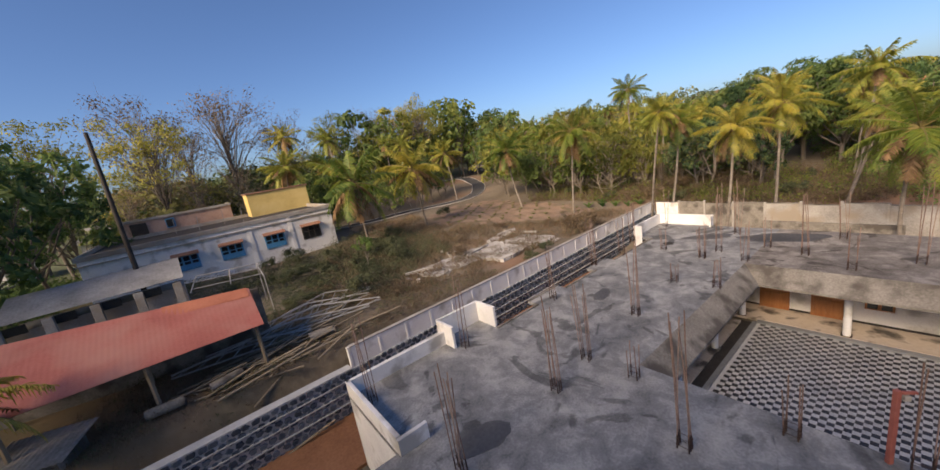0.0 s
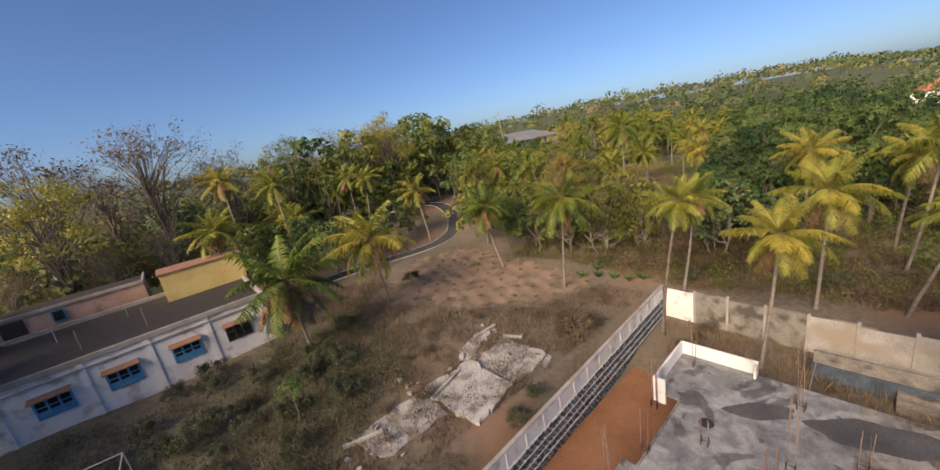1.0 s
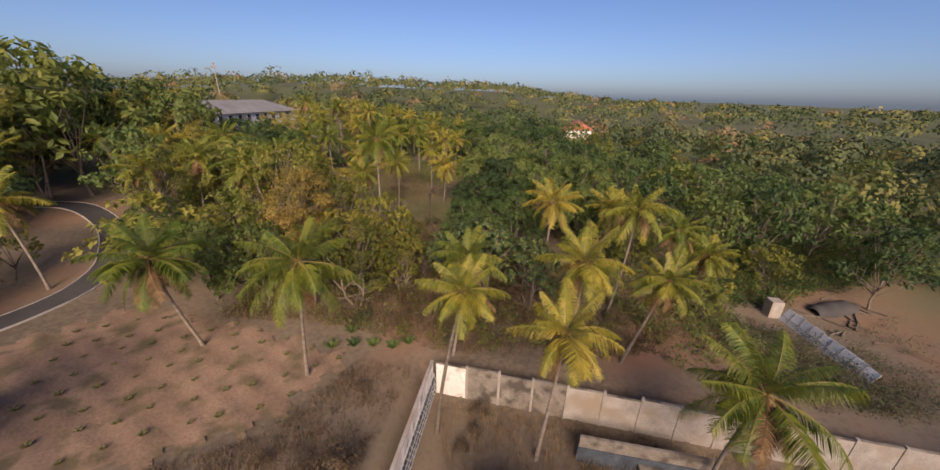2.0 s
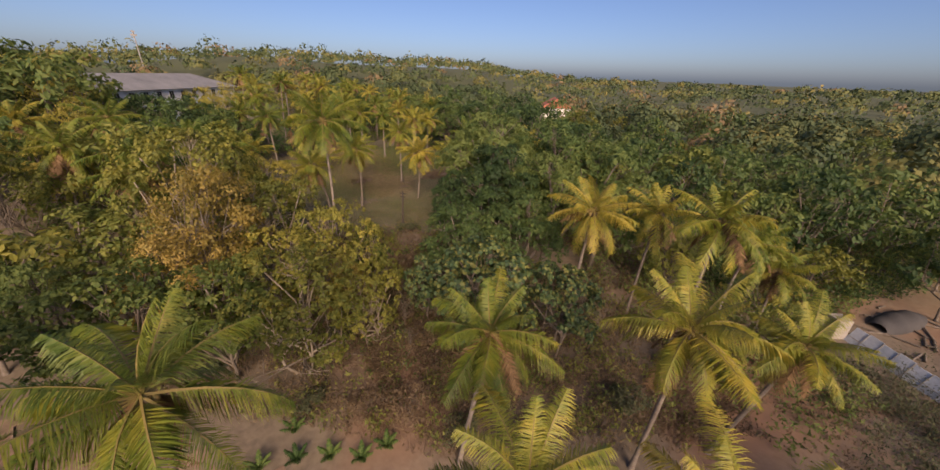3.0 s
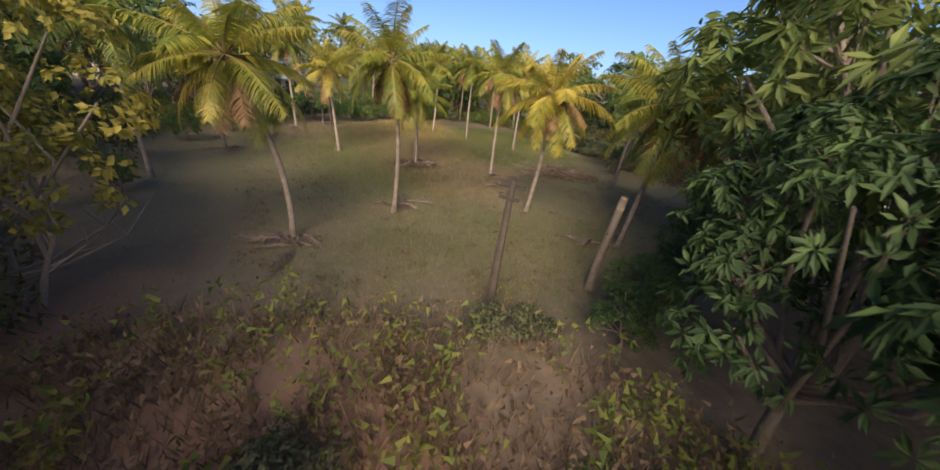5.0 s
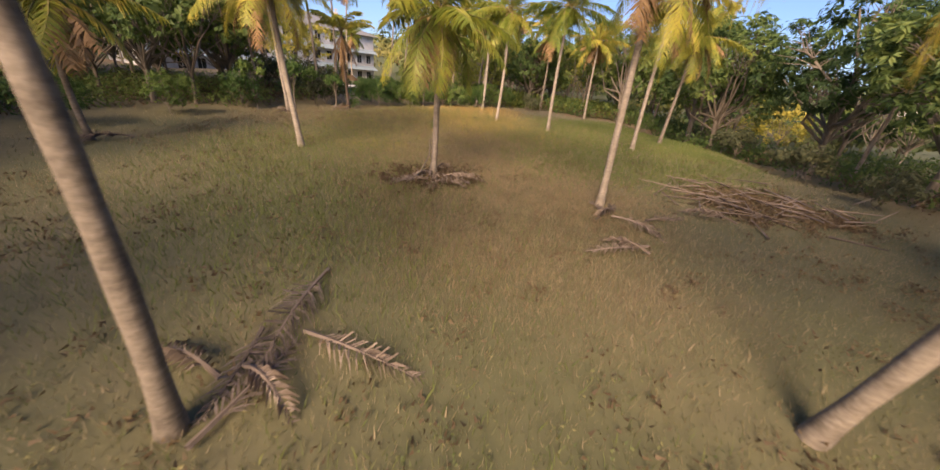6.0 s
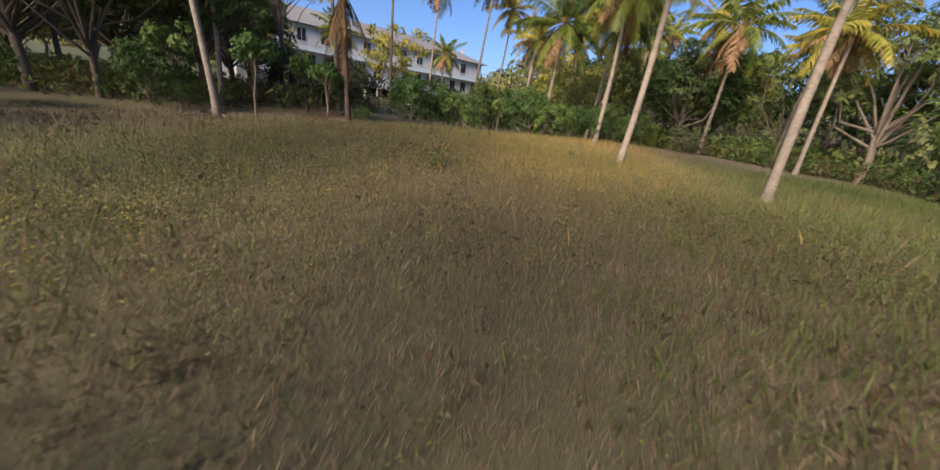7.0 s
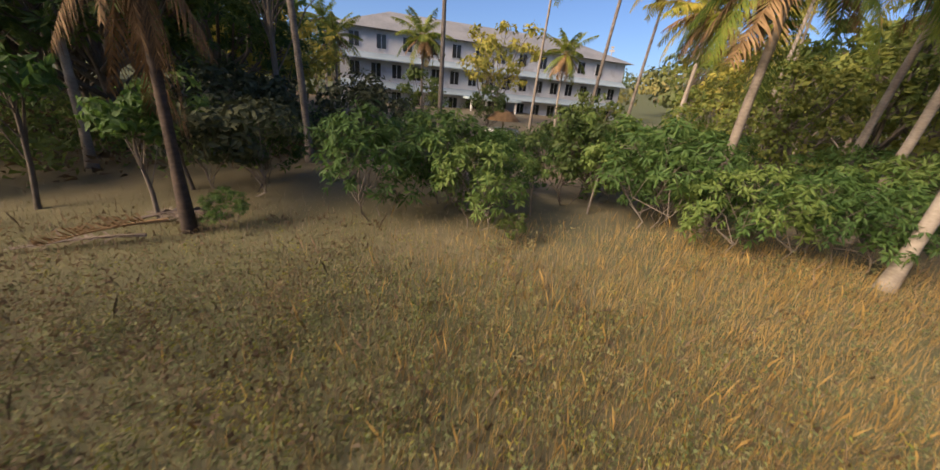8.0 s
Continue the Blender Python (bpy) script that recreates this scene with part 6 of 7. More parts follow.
for nm, x, y, h in (("bare_tree", -38, 52, 11), ("bare_tree", -33, 55, 12), ("bare_tree", -43, 47, 11), ("round_tree", -19.5, 53, 6.0), ("green_tree", -17.5, 51.8, 6.0), ("dusky_tree", -14.5, 57.8, 7.5), ("green_tree", -11.5, 55.2, 5.2), ("dusky_tree", -18.5, 60, 8.5), ("green_tree", -9.5, 63.5, 6.5),
                    ("round_tree", -25, 58, 8.5), ("dusky_tree", -6.5, 68, 7.5), ("green_tree", -4.5, 71, 6.5), ("dusky_tree", 13, 101, 15.5), ("round_tree", 9, 108, 17), ("dusky_tree", 3, 112, 19), ("golden_tree", 12, 116, 16)):
    tree(nm, x, y, h)
r7 = np.random.default_rng(71)
for k in range(22):
    x, y = -26 + 3.4 * k + r7.normal(0, 1.2), 104 + 14 * r7.random() - 0.25 * k
    if x < 13.3 + 0.05 * (y - 30) or x > 60:
        tree(("round_tree", "dusky_tree", "golden_tree", "open_tree")[k % 4], x, y, r7.uniform(13, 16.5), 0.95)
for nm, x, y, h in (("mango_tree", 63, 108, 8), ("green_tree", 68, 112, 8.5), ("mango_tree", 73, 109, 9), ("green_tree", 62, 122, 9), ("mango_tree", 69, 126, 9.5), ("green_tree", 76, 120, 9), ("mango_tree", 82, 114, 9.5), ("olive_tree", 60, 131, 8),
                    ("green_tree", 66, 136, 9), ("mango_tree", 74, 132, 10), ("green_tree", 84, 128, 10), ("mango_tree", 80, 140, 10), ("green_tree", 70, 146, 10), ("mango_tree", 90, 120, 10), ("round_tree", 60, 144, 9), ("green_tree", 88, 103, 9)):
    tree(nm, x, y, h, 1.1)
# large trees west of the sheds; the south-western ones are unseen, added to shade them
for x, y, h in ((-41, 37, 12), (-46, 28, 13), (-37, 13.5, 12), (-44, 19, 13), (-50, 36, 12), (-33, 3, 15), (-28, -4, 14), (-38, 9, 15), (-23, -9, 13), (-30, -11, 15), (-40, -2, 15)):
    tree("mango_tree", x, y, h)
# unseen tall trees south-west of the house, added to block the sun from its roof
for x, y, h in ((-27, -9, 20), (-20, -14, 25), (-13, -19, 28), (-7, -25, 28), (0, -30, 28), (7, -34, 28), (-32, -17, 22), (-24, -23, 27), (-16, -29, 29), (-8, -35, 29), (1, -41, 29)):
    tree("round_tree", x, y, h, 0.9)
# wood beyond the yard on the slope
for nm, x, y, h in (("dusky_tree", 74, 19, 9), ("dusky_tree", 79, 26, 10), ("round_tree", 69, 15.5, 7), ("dusky_tree", 82, 16, 10), ("dusky_tree", 86, 31, 11), ("dusky_tree", 76, 35, 10), ("round_tree", 66, 31, 8), ("dusky_tree", 88, 22, 10), ("golden_tree", 60, 25.5, 5.5),
                    ("dusky_tree", 70, 29, 9), ("dusky_tree", 81, 39, 11), ("dusky_tree", 90, 40, 11), ("round_tree", 67, 40, 9.5)):
    tree(nm, x, y, h, 1.2)

# far woods: one mass of leaf clumps
far_leaf = {"far_leaf": Geo(), "far_leaf_dark": Geo(), "far_leaf_olive": Geo(), "far_leaf_brown": Geo()}
r = np.random.default_rng(9)
N = 3600
aa, dd = r.uniform(-math.pi, math.pi, N), 62 + 1140 * r.random(N) ** 2.0
fx, fy = 25 + dd * np.sin(aa), 58 + dd * np.cos(aa)
keep = ((aa > -1.35) & (aa < 2.0) | (r.random(N) < 0.3)) & np.array([not any(inside(x, y, c) for c in CLEAR) and not near_line(x, y, LINE, 58) for x, y in zip(fx, fy)])
fx, fy, dd = fx[keep], fy[keep], dd[keep]
fz = ground(fx, fy)
for x, y, z, d in zip(fx, fy, fz, dd):
    H = r.uniform(5.5, 14.5) * (1.0 + 0.25 * (d > 300) + 0.5 * (d > 700))
    R = r.uniform(2.8, 5.6) * (1 + d / 330)
    n = int(np.clip(500 - d * 1.7, 38, 380))
    size = 0.2 + d * 0.0031
    v = r.normal(0, 1, (n, 3))
    v /= np.linalg.norm(v, axis=1)[:, None]
    v[:, 2] = np.abs(v[:, 2]) * 1.1 - 0.25
    bump_ = 1 + 0.28 * np.sin(v[:, 0] * 5 + x) * np.cos(v[:, 1] * 6 + y)
    p = np.array([x, y, z + H * 0.55]) + v * np.array([R, R, H * 0.45]) * (bump_ * r.uniform(0.75, 1.05, n))[:, None]
    s1 = r.normal(0, 1, (n, 3))
    nrm = v * 1.6 + r.normal(0, 0.3, (n, 3))
    s1 = np.cross(nrm, s1)
    s1 /= np.linalg.norm(s1, axis=1)[:, None]
    s2 = np.cross(nrm, s1)
    s2 /= np.linalg.norm(s2, axis=1)[:, None]
    sc = (size * r.uniform(0.5, 1.1, n))[:, None]
    q = np.stack([p - s1 * sc, p + s2 * sc * 0.8, p + s1 * sc, p - s2 * sc * 0.8], 1)
    kind_ = ("far_leaf", "far_leaf_dark", "far_leaf_olive", "far_leaf_brown")[int(r.choice(4, p=[0.38, 0.34, 0.21, 0.07] if x < 90 else [0.3, 0.52, 0.13, 0.05]))]
    far_leaf[kind_].add(q.reshape(-1, 3), np.arange(n * 4).reshape(n, 4))
for key, words in (("far_leaf", "hazy mixed green woodland reaching to the horizon"), ("far_leaf_dark", "dark green crowns of the far woodland"), ("far_leaf_olive", "yellowish olive crowns of the far woodland"), ("far_leaf_brown", "half-bare brown crowns of the far woodland")):
    solid("far_woods", far_leaf[key], M[key], words, "woods", "stuff")


# ---- grass ----
def blades(xs, ys, height, width, material, name, label, seed, bend=0.35):
    r = np.random.default_rng(seed)
    n = len(xs)
    z = ground(xs, ys)
    a = r.uniform(0, 6.28, n)
    L = height * r.uniform(0.45, 1.15, n)
    w = width * r.uniform(0.7, 1.4, n)
    side = np.stack([np.cos(a), np.sin(a), np.zeros(n)], 1)
    b = r.uniform(0, 6.28, n)
    way = np.stack([np.cos(b), np.sin(b), np.zeros(n)], 1) * (L * bend * r.uniform(0.2, 1.4, n))[:, None]
    p = np.stack([xs, ys, z - 0.03], 1)
    mid = p + way * 0.35 + np.stack([np.zeros(n), np.zeros(n), L * 0.55], 1)
    tip = p + way + np.stack([np.zeros(n), np.zeros(n), L], 1)
    v = np.stack([p - side * w[:, None], p + side * w[:, None], mid + side * (w * 0.7)[:, None], tip, mid - side * (w * 0.7)[:, None]], 1)
    geo = Geo().add(v.reshape(-1, 3), np.arange(n * 5).reshape(n, 5))
    return solid(name, geo, material, label, "grass", "stuff")


def scatter(n, x0, x1, y0, y1, poly, seed, clump=0.0, feather=0.0):
    r = np.random.default_rng(seed)
    x, y = r.uniform(x0, x1, n), r.uniform(y0, y1, n)
    if clump:
        f = np.sin(x * 0.9 + 2 * np.sin(y * 0.37)) * np.cos(y * 0.8 + 1.7 * np.sin(x * 0.41)) + 0.6 * np.sin(x * 2.7 + y * 1.9) * np.cos(y * 2.3 - x)
        ok = f > r.normal(-0.25, clump, n)
        x, y = x[ok], y[ok]
    px, py = np.array([p[0] for p in poly]), np.array([p[1] for p in poly])
    qx, qy = np.roll(px, -1), np.roll(py, -1)
    cross = ((py[None] > y[:, None]) != (qy[None] > y[:, None])) & (x[:, None] < (qx - px)[None] * (y[:, None] - py[None]) / np.where(qy == py, 1e-9, qy - py)[None] + px[None])
    ok = cross.sum(1) % 2 == 1
    x, y = x[ok], y[ok]
    return x + r.normal(0, 1, len(x)) * feather, y + r.normal(0, 1, len(x)) * feather


def short_blades(xs, ys, height, width, material, name, label, seed):
    r = np.random.default_rng(seed)
    n = len(xs)
    a, b = r.uniform(0, 6.28, n), r.uniform(0, 6.28, n)
    L = height * r.uniform(0.4, 1.2, n)
    p = np.stack([xs, ys, ground(xs, ys) - 0.02], 1)
    side = np.stack([np.cos(a), np.sin(a), np.zeros(n)], 1) * (width * r.uniform(0.7, 1.4, n))[:, None]
    tip = p + np.stack([np.cos(b) * L * 0.45, np.sin(b) * L * 0.45, L], 1)
    return solid(name, Geo().add(np.stack([p - side, p + side, tip], 1).reshape(-1, 3), np.arange(n * 3).reshape(n, 3)), material, label, "grass", "stuff")


def tufts(xs, ys, height, radius, count, leaf, material, name, label, seed):
    """Low leafy weeds and litter: many small leaves about each spot."""
    r = np.random.default_rng(seed)
    m = len(xs)
    n = m * count
    x, y = np.repeat(xs, count), np.repeat(ys, count)
    rr = np.repeat(radius * r.uniform(0.5, 1.3, m), count) * r.random(n) ** 0.5
    a = r.uniform(0, 6.28, n)
    hh = np.repeat(height * r.uniform(0.5, 1.3, m), count) * r.random(n) ** 0.8
    x, y = x + rr * np.cos(a), y + rr * np.sin(a)
    p = np.stack([x, y, ground(x, y) + hh], 1)
    s1 = r.normal(0, 1, (n, 3))
    s1 /= np.linalg.norm(s1, axis=1)[:, None]
    s2 = np.cross(s1, r.normal(0, 1, (n, 3)))
    s2 /= np.linalg.norm(s2, axis=1)[:, None]
    L = (leaf * r.uniform(0.6, 1.4, n))[:, None]
    v = np.stack([p + s2 * L * 0.24, p + s1 * L, p - s2 * L * 0.24], 1)
    return solid(name, Geo().add(v.reshape(-1, 3), np.arange(n * 3).reshape(n, 3)), material, label, "undergrowth", "stuff")


NEAR = [(29, 65), (35, 59.5), (48, 58.5), (54, 61), (60, 78), (58, 103), (40, 99), (33, 94), (30, 80)]
short_blades(*scatter(240000, 29, 60, 58, 103, NEAR, 21, 0, 1.0), 0.14, 0.005, M["grass"], "field_grass", "dry brown-green grass of the open field", 31)
SOUTH = [(29, 65), (35, 59.5), (48, 58.5), (54, 61), (58, 72), (56, 83), (44, 85), (31, 84)]
NORTH = [(31, 84), (44, 85), (56, 83), (60, 90), (58, 103), (40, 99), (33, 94)]
blades(*scatter(26000, 29, 60, 58, 86, SOUTH, 26, 0.4, 0.8), 0.24, 0.003, M["grass"], "field_grass", "thin dry stalks in the open field", 36, 0.35)
blades(*scatter(26000, 29, 60, 82, 103, NORTH, 30, 0.4, 0.8), 0.4, 0.0034, M["scrub_grass"], "field_grass", "taller dry stalks in the open field", 40, 0.4)
LOW = [(39.5, 70), (44, 68.5), (49.5, 76), (51, 88), (43.5, 89), (40.5, 80)]
short_blades(*scatter(300000, 39, 51, 68, 89, LOW, 107, 0, 1.0), 0.12, 0.003, M["scrub_grass"], "field_grass", "close brown stubble of the open field", 108)
short_blades(*scatter(260000, 39, 51, 68, 89, LOW, 109, 0.5, 1.0), 0.15, 0.003, M["grass"], "field_grass", "close grey-green stubble of the open field", 110)
short_blades(*scatter(80000, 22, 68, 59, 104, FIELD, 22, 0.9, 1.0), 0.16, 0.01, M["grass"], "field_grass", "dry brown-green grass of the open field", 32)
# sunlit patch: the sun's warmth is put into the blades' colour
SUNLIT = [(46.0, 95.5), (46.6, 90.4), (49.2, 88.4), (51.8, 91), (54.4, 95), (56, 101), (52, 102.5), (46.8, 100)]
blades(*scatter(64000, 46, 56, 88, 103, SUNLIT, 27, 0.7, 1.3), 0.38, 0.0026, M["golden"], "golden_grass", "tall golden-orange dry grass in the field", 37, 0.3)
SUNLIT2 = [(46.0, 90), (46.8, 86.5), (48.6, 86.2), (51, 89), (50.6, 94), (47, 96)]
blades(*scatter(22000, 45, 52, 85, 97, SUNLIT2, 97, 0.9, 1.5), 0.34, 0.0025, M["golden"], "golden_grass", "thin golden-orange dry stalks in the field", 98, 0.35)
tufts(*scatter(3200, 46, 56, 88, 101, SUNLIT, 105, 0.8, 1.3), 0.4, 0.16, 16, 0.045, M["weed"], "field_weeds", "brown-green leafy weeds in the golden grass", 106)
tufts(*scatter(2600, 45, 55, 85, 100, SUNLIT2, 90, 0.9, 1.5), 0.36, 0.14, 18, 0.042, M["leaf_olive"], "field_weeds", "yellow-green leafy weeds in the golden grass", 91)
tufts(*scatter(4500, 29, 60, 58, 103, NEAR, 28, 0.5), 0.2, 0.16, 12, 0.035, M["weed"], "field_weeds", "low brown-green weeds in the grass", 38)
tufts(*scatter(3600, 29, 60, 58, 103, NEAR, 29, 0.4), 0.16, 0.3, 12, 0.09, M["leaf_dry"], "field_litter", "brown leaf litter in the grass", 39)
ENTRY = [(30.5, 59), (37, 57.4), (44, 58.6), (46, 64), (38, 69), (31, 66)]
tufts(*scatter(2600, 30, 46, 57, 69, ENTRY, 115, 0.7, 0.8), 0.3, 0.16, 14, 0.045, M["weed"], "field_weeds", "small brown-green weeds at the field's near edge", 116)
blades(*scatter(26000, 30, 46, 57, 69, ENTRY, 117, 0.7, 0.8), 0.3, 0.004, M["green_grass"], "field_grass", "thin green grass at the field's near edge", 118, 0.35)
tufts(*scatter(60, 34, 38, 58.5, 62, [(34, 59.5), (36, 58.6), (38, 60), (36, 62)], 119, 0.9), 0.3, 0.16, 16, 0.06, M["golden"], "field_weeds", "yellowing weeds at the field's near edge", 120)
BROWN = [(39.5, 91), (45.6, 88), (46.4, 92), (46, 96.5), (42, 98)]
tufts(*scatter(3200, 39, 47, 88, 98, BROWN, 121, 0.8, 1.0), 0.34, 0.15, 14, 0.05, M["leaf_dry"], "field_weeds", "brown withered weeds in the dry grass", 122)
GREEN = [(47, 79), (56, 76), (65, 84), (66, 95), (58, 97), (53, 90)]
short_blades(*scatter(130000, 47, 66, 76, 97, GREEN, 75, 0.6, 1.5), 0.26, 0.013, M["green_grass"], "field_grass", "short green grass on the lower side of the field", 85)
GREEN2 = [(33, 72), (40, 70), (43, 78), (40, 90), (34, 88)]
short_blades(*scatter(50000, 33, 43, 70, 90, GREEN2, 76, 0.5, 1.5), 0.26, 0.008, M["green_grass"], "field_grass", "patches of green grass in the field", 86)
LAST = [(39, 72), (46, 70), (52, 84), (53, 95), (45, 98.5), (39, 92)]
short_blades(*scatter(105000, 39, 53, 70, 99, LAST, 70, 0.9, 1.2), 0.18, 0.0035, M["scrub_grass"], "field_grass", "dense brown dry grass of the open field", 80)
short_blades(*scatter(140000, 39, 53, 70, 99, LAST, 74, 0.5, 1.2), 0.17, 0.0035, M["scrub_grass"], "field_grass", "close reddish-brown grass of the open field", 84)
tufts(*scatter(15000, 39, 53, 83, 99, LAST, 92, 0.7, 1.2), 0.36, 0.13, 18, 0.034, M["weed"], "field_weeds", "small brown-green leafy weeds in the dry grass", 93)
tufts(*scatter(3600, 39, 53, 83, 99, LAST, 71, 0.5, 1.0), 0.3, 0.14, 16, 0.036, M["leaf_olive"], "field_weeds", "small olive weeds in the dry grass", 81)
LOTG = [(-15, 40), (-13, 22), (-6, 22), (0, 25), (18.5, 38.5), (16, 42), (9, 39.5), (2, 41), (-5.5, 44.5), (-7, 52), (-9, 56), (-15, 50)]
short_blades(*scatter(150000, -16, 20, 20, 60, LOTG, 23, 0.7), 0.5, 0.018, M["scrub_grass"], "scrub_grass", "dry brown scrub grass on the vacant lot", 33)
BELTG = [(9, 54), (17, 46), (21, 39), (30, 30), (38, 27), (42, 40), (36, 58), (27, 64), (20, 60)]
short_blades(*scatter(90000, 8, 44, 25, 66, BELTG, 24, 0.5), 0.7, 0.018, M["scrub_grass"], "scrub_grass", "brown undergrowth between the trees", 34)
tufts(*scatter(6200, 8, 44, 25, 66, BELTG, 41, 0.9), 1.0, 0.5, 22, 0.17, M["leaf_dry"], "undergrowth", "reddish-brown dry undergrowth between the trees", 51)
tufts(*scatter(3800, 8, 44, 25, 66, BELTG, 42, 0.7), 1.3, 0.5, 20, 0.2, M["leaf_mid"], "undergrowth", "green undergrowth between the trees", 52)
EASTG = [(33, 25), (43, 22), (52, 27), (58, 22), (70, 20), (84, 18), (86, 34), (62, 42), (50, 52), (42, 40)]
tufts(*scatter(4200, 33, 86, 14, 52, EASTG, 46, 0.8), 1.2, 0.7, 20, 0.25, M["leaf_dry"], "undergrowth", "brown scrub on the slope east of the palms", 56)
tufts(*scatter(5200, 33, 86, 14, 52, EASTG, 47, 0.8), 1.4, 0.8, 22, 0.27, M["leaf_dark"], "undergrowth", "dark green scrub on the slope east of the palms", 57)
tufts(*scatter(3400, -16, 20, 20, 60, LOTG, 43, 0.8), 0.5, 0.4, 14, 0.12, M["leaf_dry"], "undergrowth", "dry brown weeds on the vacant lot", 53)
tufts(*scatter(3000, -16, 20, 20, 60, LOTG, 44, 0.4), 0.5, 0.4, 14, 0.1, M["scrub_leaf"], "undergrowth", "dull green weeds on the vacant lot", 54)
LOWER = [(33, 24), (38, 17), (46, 12), (53, 21), (50, 26), (43, 22)]
tufts(*scatter(1500, 33, 54, 12, 27, LOWER, 49, 0.8), 0.45, 0.5, 16, 0.14, M["leaf_dry"], "undergrowth", "low brown weeds before the sheet fence", 59)
LOTW = [(-27, 30), (-16.5, 38.8), (-14, 44), (-8, 43), (-2, 32), (-5.5, 26), (-7, 22), (-15, 19.5), (-19, 26), (-24, 27.5)]
tufts(*scatter(6500, -27, -2, 19, 45, LOTW, 48, 0.9), 0.8, 0.45, 20, 0.11, M["scrub_leaf"], "undergrowth", "dense dark green scrub beside the white house", 58)
PATHG = [(21, 43), (29, 36), (33, 44), (34.5, 54.5), (31, 55.5), (27, 55), (23, 51)]
tufts(*scatter(4200, 20, 37, 36, 58, PATHG, 61, 0.9), 0.9, 0.4, 26, 0.14, M["leaf_dry"], "undergrowth", "dry brown thicket on the way to the field", 71)
tufts(*scatter(2600, 20, 37, 36, 58, PATHG, 62, 0.9), 0.7, 0.4, 22, 0.15, M["leaf_dark"], "undergrowth", "dark green weeds on the way to the field", 72)
YARDG = [(34, 22), (40, 15), (47, 10), (53, 15), (52, 20), (48, 26), (42, 28)]
tufts(*scatter(2400, 33, 54, 10, 29, YARDG, 111, 0.9), 1.1, 0.6, 20, 0.16, M["scrub_leaf"], "undergrowth", "dull dark scrub before the sheet fence", 112)
tufts(*scatter(700, 40, 62, 8, 27, [(40, 20), (48, 10), (58, 10), (62, 14), (58, 17), (54, 20), (50, 25), (44, 26)], 113, 0.9), 0.8, 0.6, 18, 0.15, M["scrub_leaf"], "undergrowth", "dull weeds on the bare yard", 114)
YONDER = [(50.5, 27.2), (54.5, 24.6), (60, 22.6), (66, 17.6), (76, 13), (90, 14), (84, 30), (64, 34), (52, 33)]
tufts(*scatter(3600, 50, 90, 13, 34, YONDER, 101, 0.9), 1.5, 0.8, 24, 0.27, M["leaf_dark"], "undergrowth", "dark green scrub beyond the tarpaulin heap", 102)
tufts(*scatter(1400, 50, 90, 13, 34, YONDER, 103, 0.8), 1.3, 0.8, 20, 0.24, M["leaf_mid"], "undergrowth", "mid-green scrub beyond the tarpaulin heap", 104)
FARG = [(56, 107), (75, 100), (96, 108), (96, 150), (60, 166), (55, 120)]
tufts(*scatter(5000, 55, 96, 100, 166, FARG, 72, 0.9), 1.6, 1.0, 22, 0.34, M["leaf_mid"], "undergrowth", "green thicket beyond the field", 82)
tufts(*scatter(2200, 38, 58, 103, 150, [(40, 104), (56, 105), (56, 146), (46, 148)], 73, 0.8), 0.9, 0.7, 20, 0.22, M["leaf_bright"], "undergrowth", "low green growth behind the shrubs", 83)
RIGHTG = [(49, 58), (60, 65), (66.5, 78), (69, 95), (61, 104), (64, 112), (84, 108), (86, 80), (74, 60), (60, 50)]
tufts(*scatter(3800, 49, 86, 50, 112, RIGHTG, 63, 0.9), 1.5, 0.9, 24, 0.26, M["leaf_dark"], "undergrowth", "dark thicket along the field's edge", 73)
tufts(*scatter(1500, 49, 86, 50, 112, RIGHTG, 64, 0.7), 1.0, 0.8, 22, 0.24, M["leaf_dry"], "undergrowth", "brown thicket along the field's edge", 74)
LEFTG = [(25, 63), (21, 80), (26, 92.5), (35, 98), (40, 104), (40, 116), (20, 116), (8, 84), (12, 64)]
tufts(*scatter(4200, 8, 40, 62, 116, LEFTG, 65, 0.9), 1.3, 0.8, 24, 0.24, M["leaf_dark"], "undergrowth", "dark thicket under the trees", 75)
tufts(*scatter(1800, 8, 40, 62, 116, LEFTG, 66, 0.7), 1.0, 0.8, 22, 0.24, M["leaf_dry"], "undergrowth", "brown thicket under the trees", 76)
SHEDG = [(-18, 9.5), (-13.5, 11.3), (-5, 18.2), (2, 24), (-2, 25.5), (-8, 23), (-12, 24), (-18, 18)]
short_blades(*scatter(60000, -18, 2, 9, 25, SHEDG, 77, 0.7, 0.3), 0.25, 0.01, M["scrub_grass"], "scrub_grass", "dry grass beside the rubble wall", 87)
tufts(*scatter(2600, -18, 2, 9, 25, SHEDG, 67, 0.6), 0.35, 0.4, 14, 0.09, M["leaf_dry"], "undergrowth", "dry weeds among the poles", 77)
tufts(*scatter(1600, -18, 2, 9, 25, SHEDG, 68, 0.4), 0.4, 0.4, 14, 0.1, M["scrub_leaf"], "undergrowth", "green weeds among the poles", 78)
WESTG = [(-60, 24), (-34, 12), (-28, 16), (-33, 27), (-44, 40), (-60, 44)]
tufts(*scatter(2600, -60, -28, 12, 44, WESTG, 78, 0.9), 1.8, 1.0, 24, 0.3, M["leaf_dark"], "undergrowth", "dark thicket behind the sheds", 88)
PILEG = [(50.8, 72.2), (55.5, 70.8), (56.6, 75), (52, 76)]
tufts(*scatter(1300, 50, 57, 70, 76, PILEG, 79, 0.9, 0.4), 0.14, 0.3, 14, 0.13, M["leaf_dry"], "leaf_litter", "brown litter under the brush pile", 89)
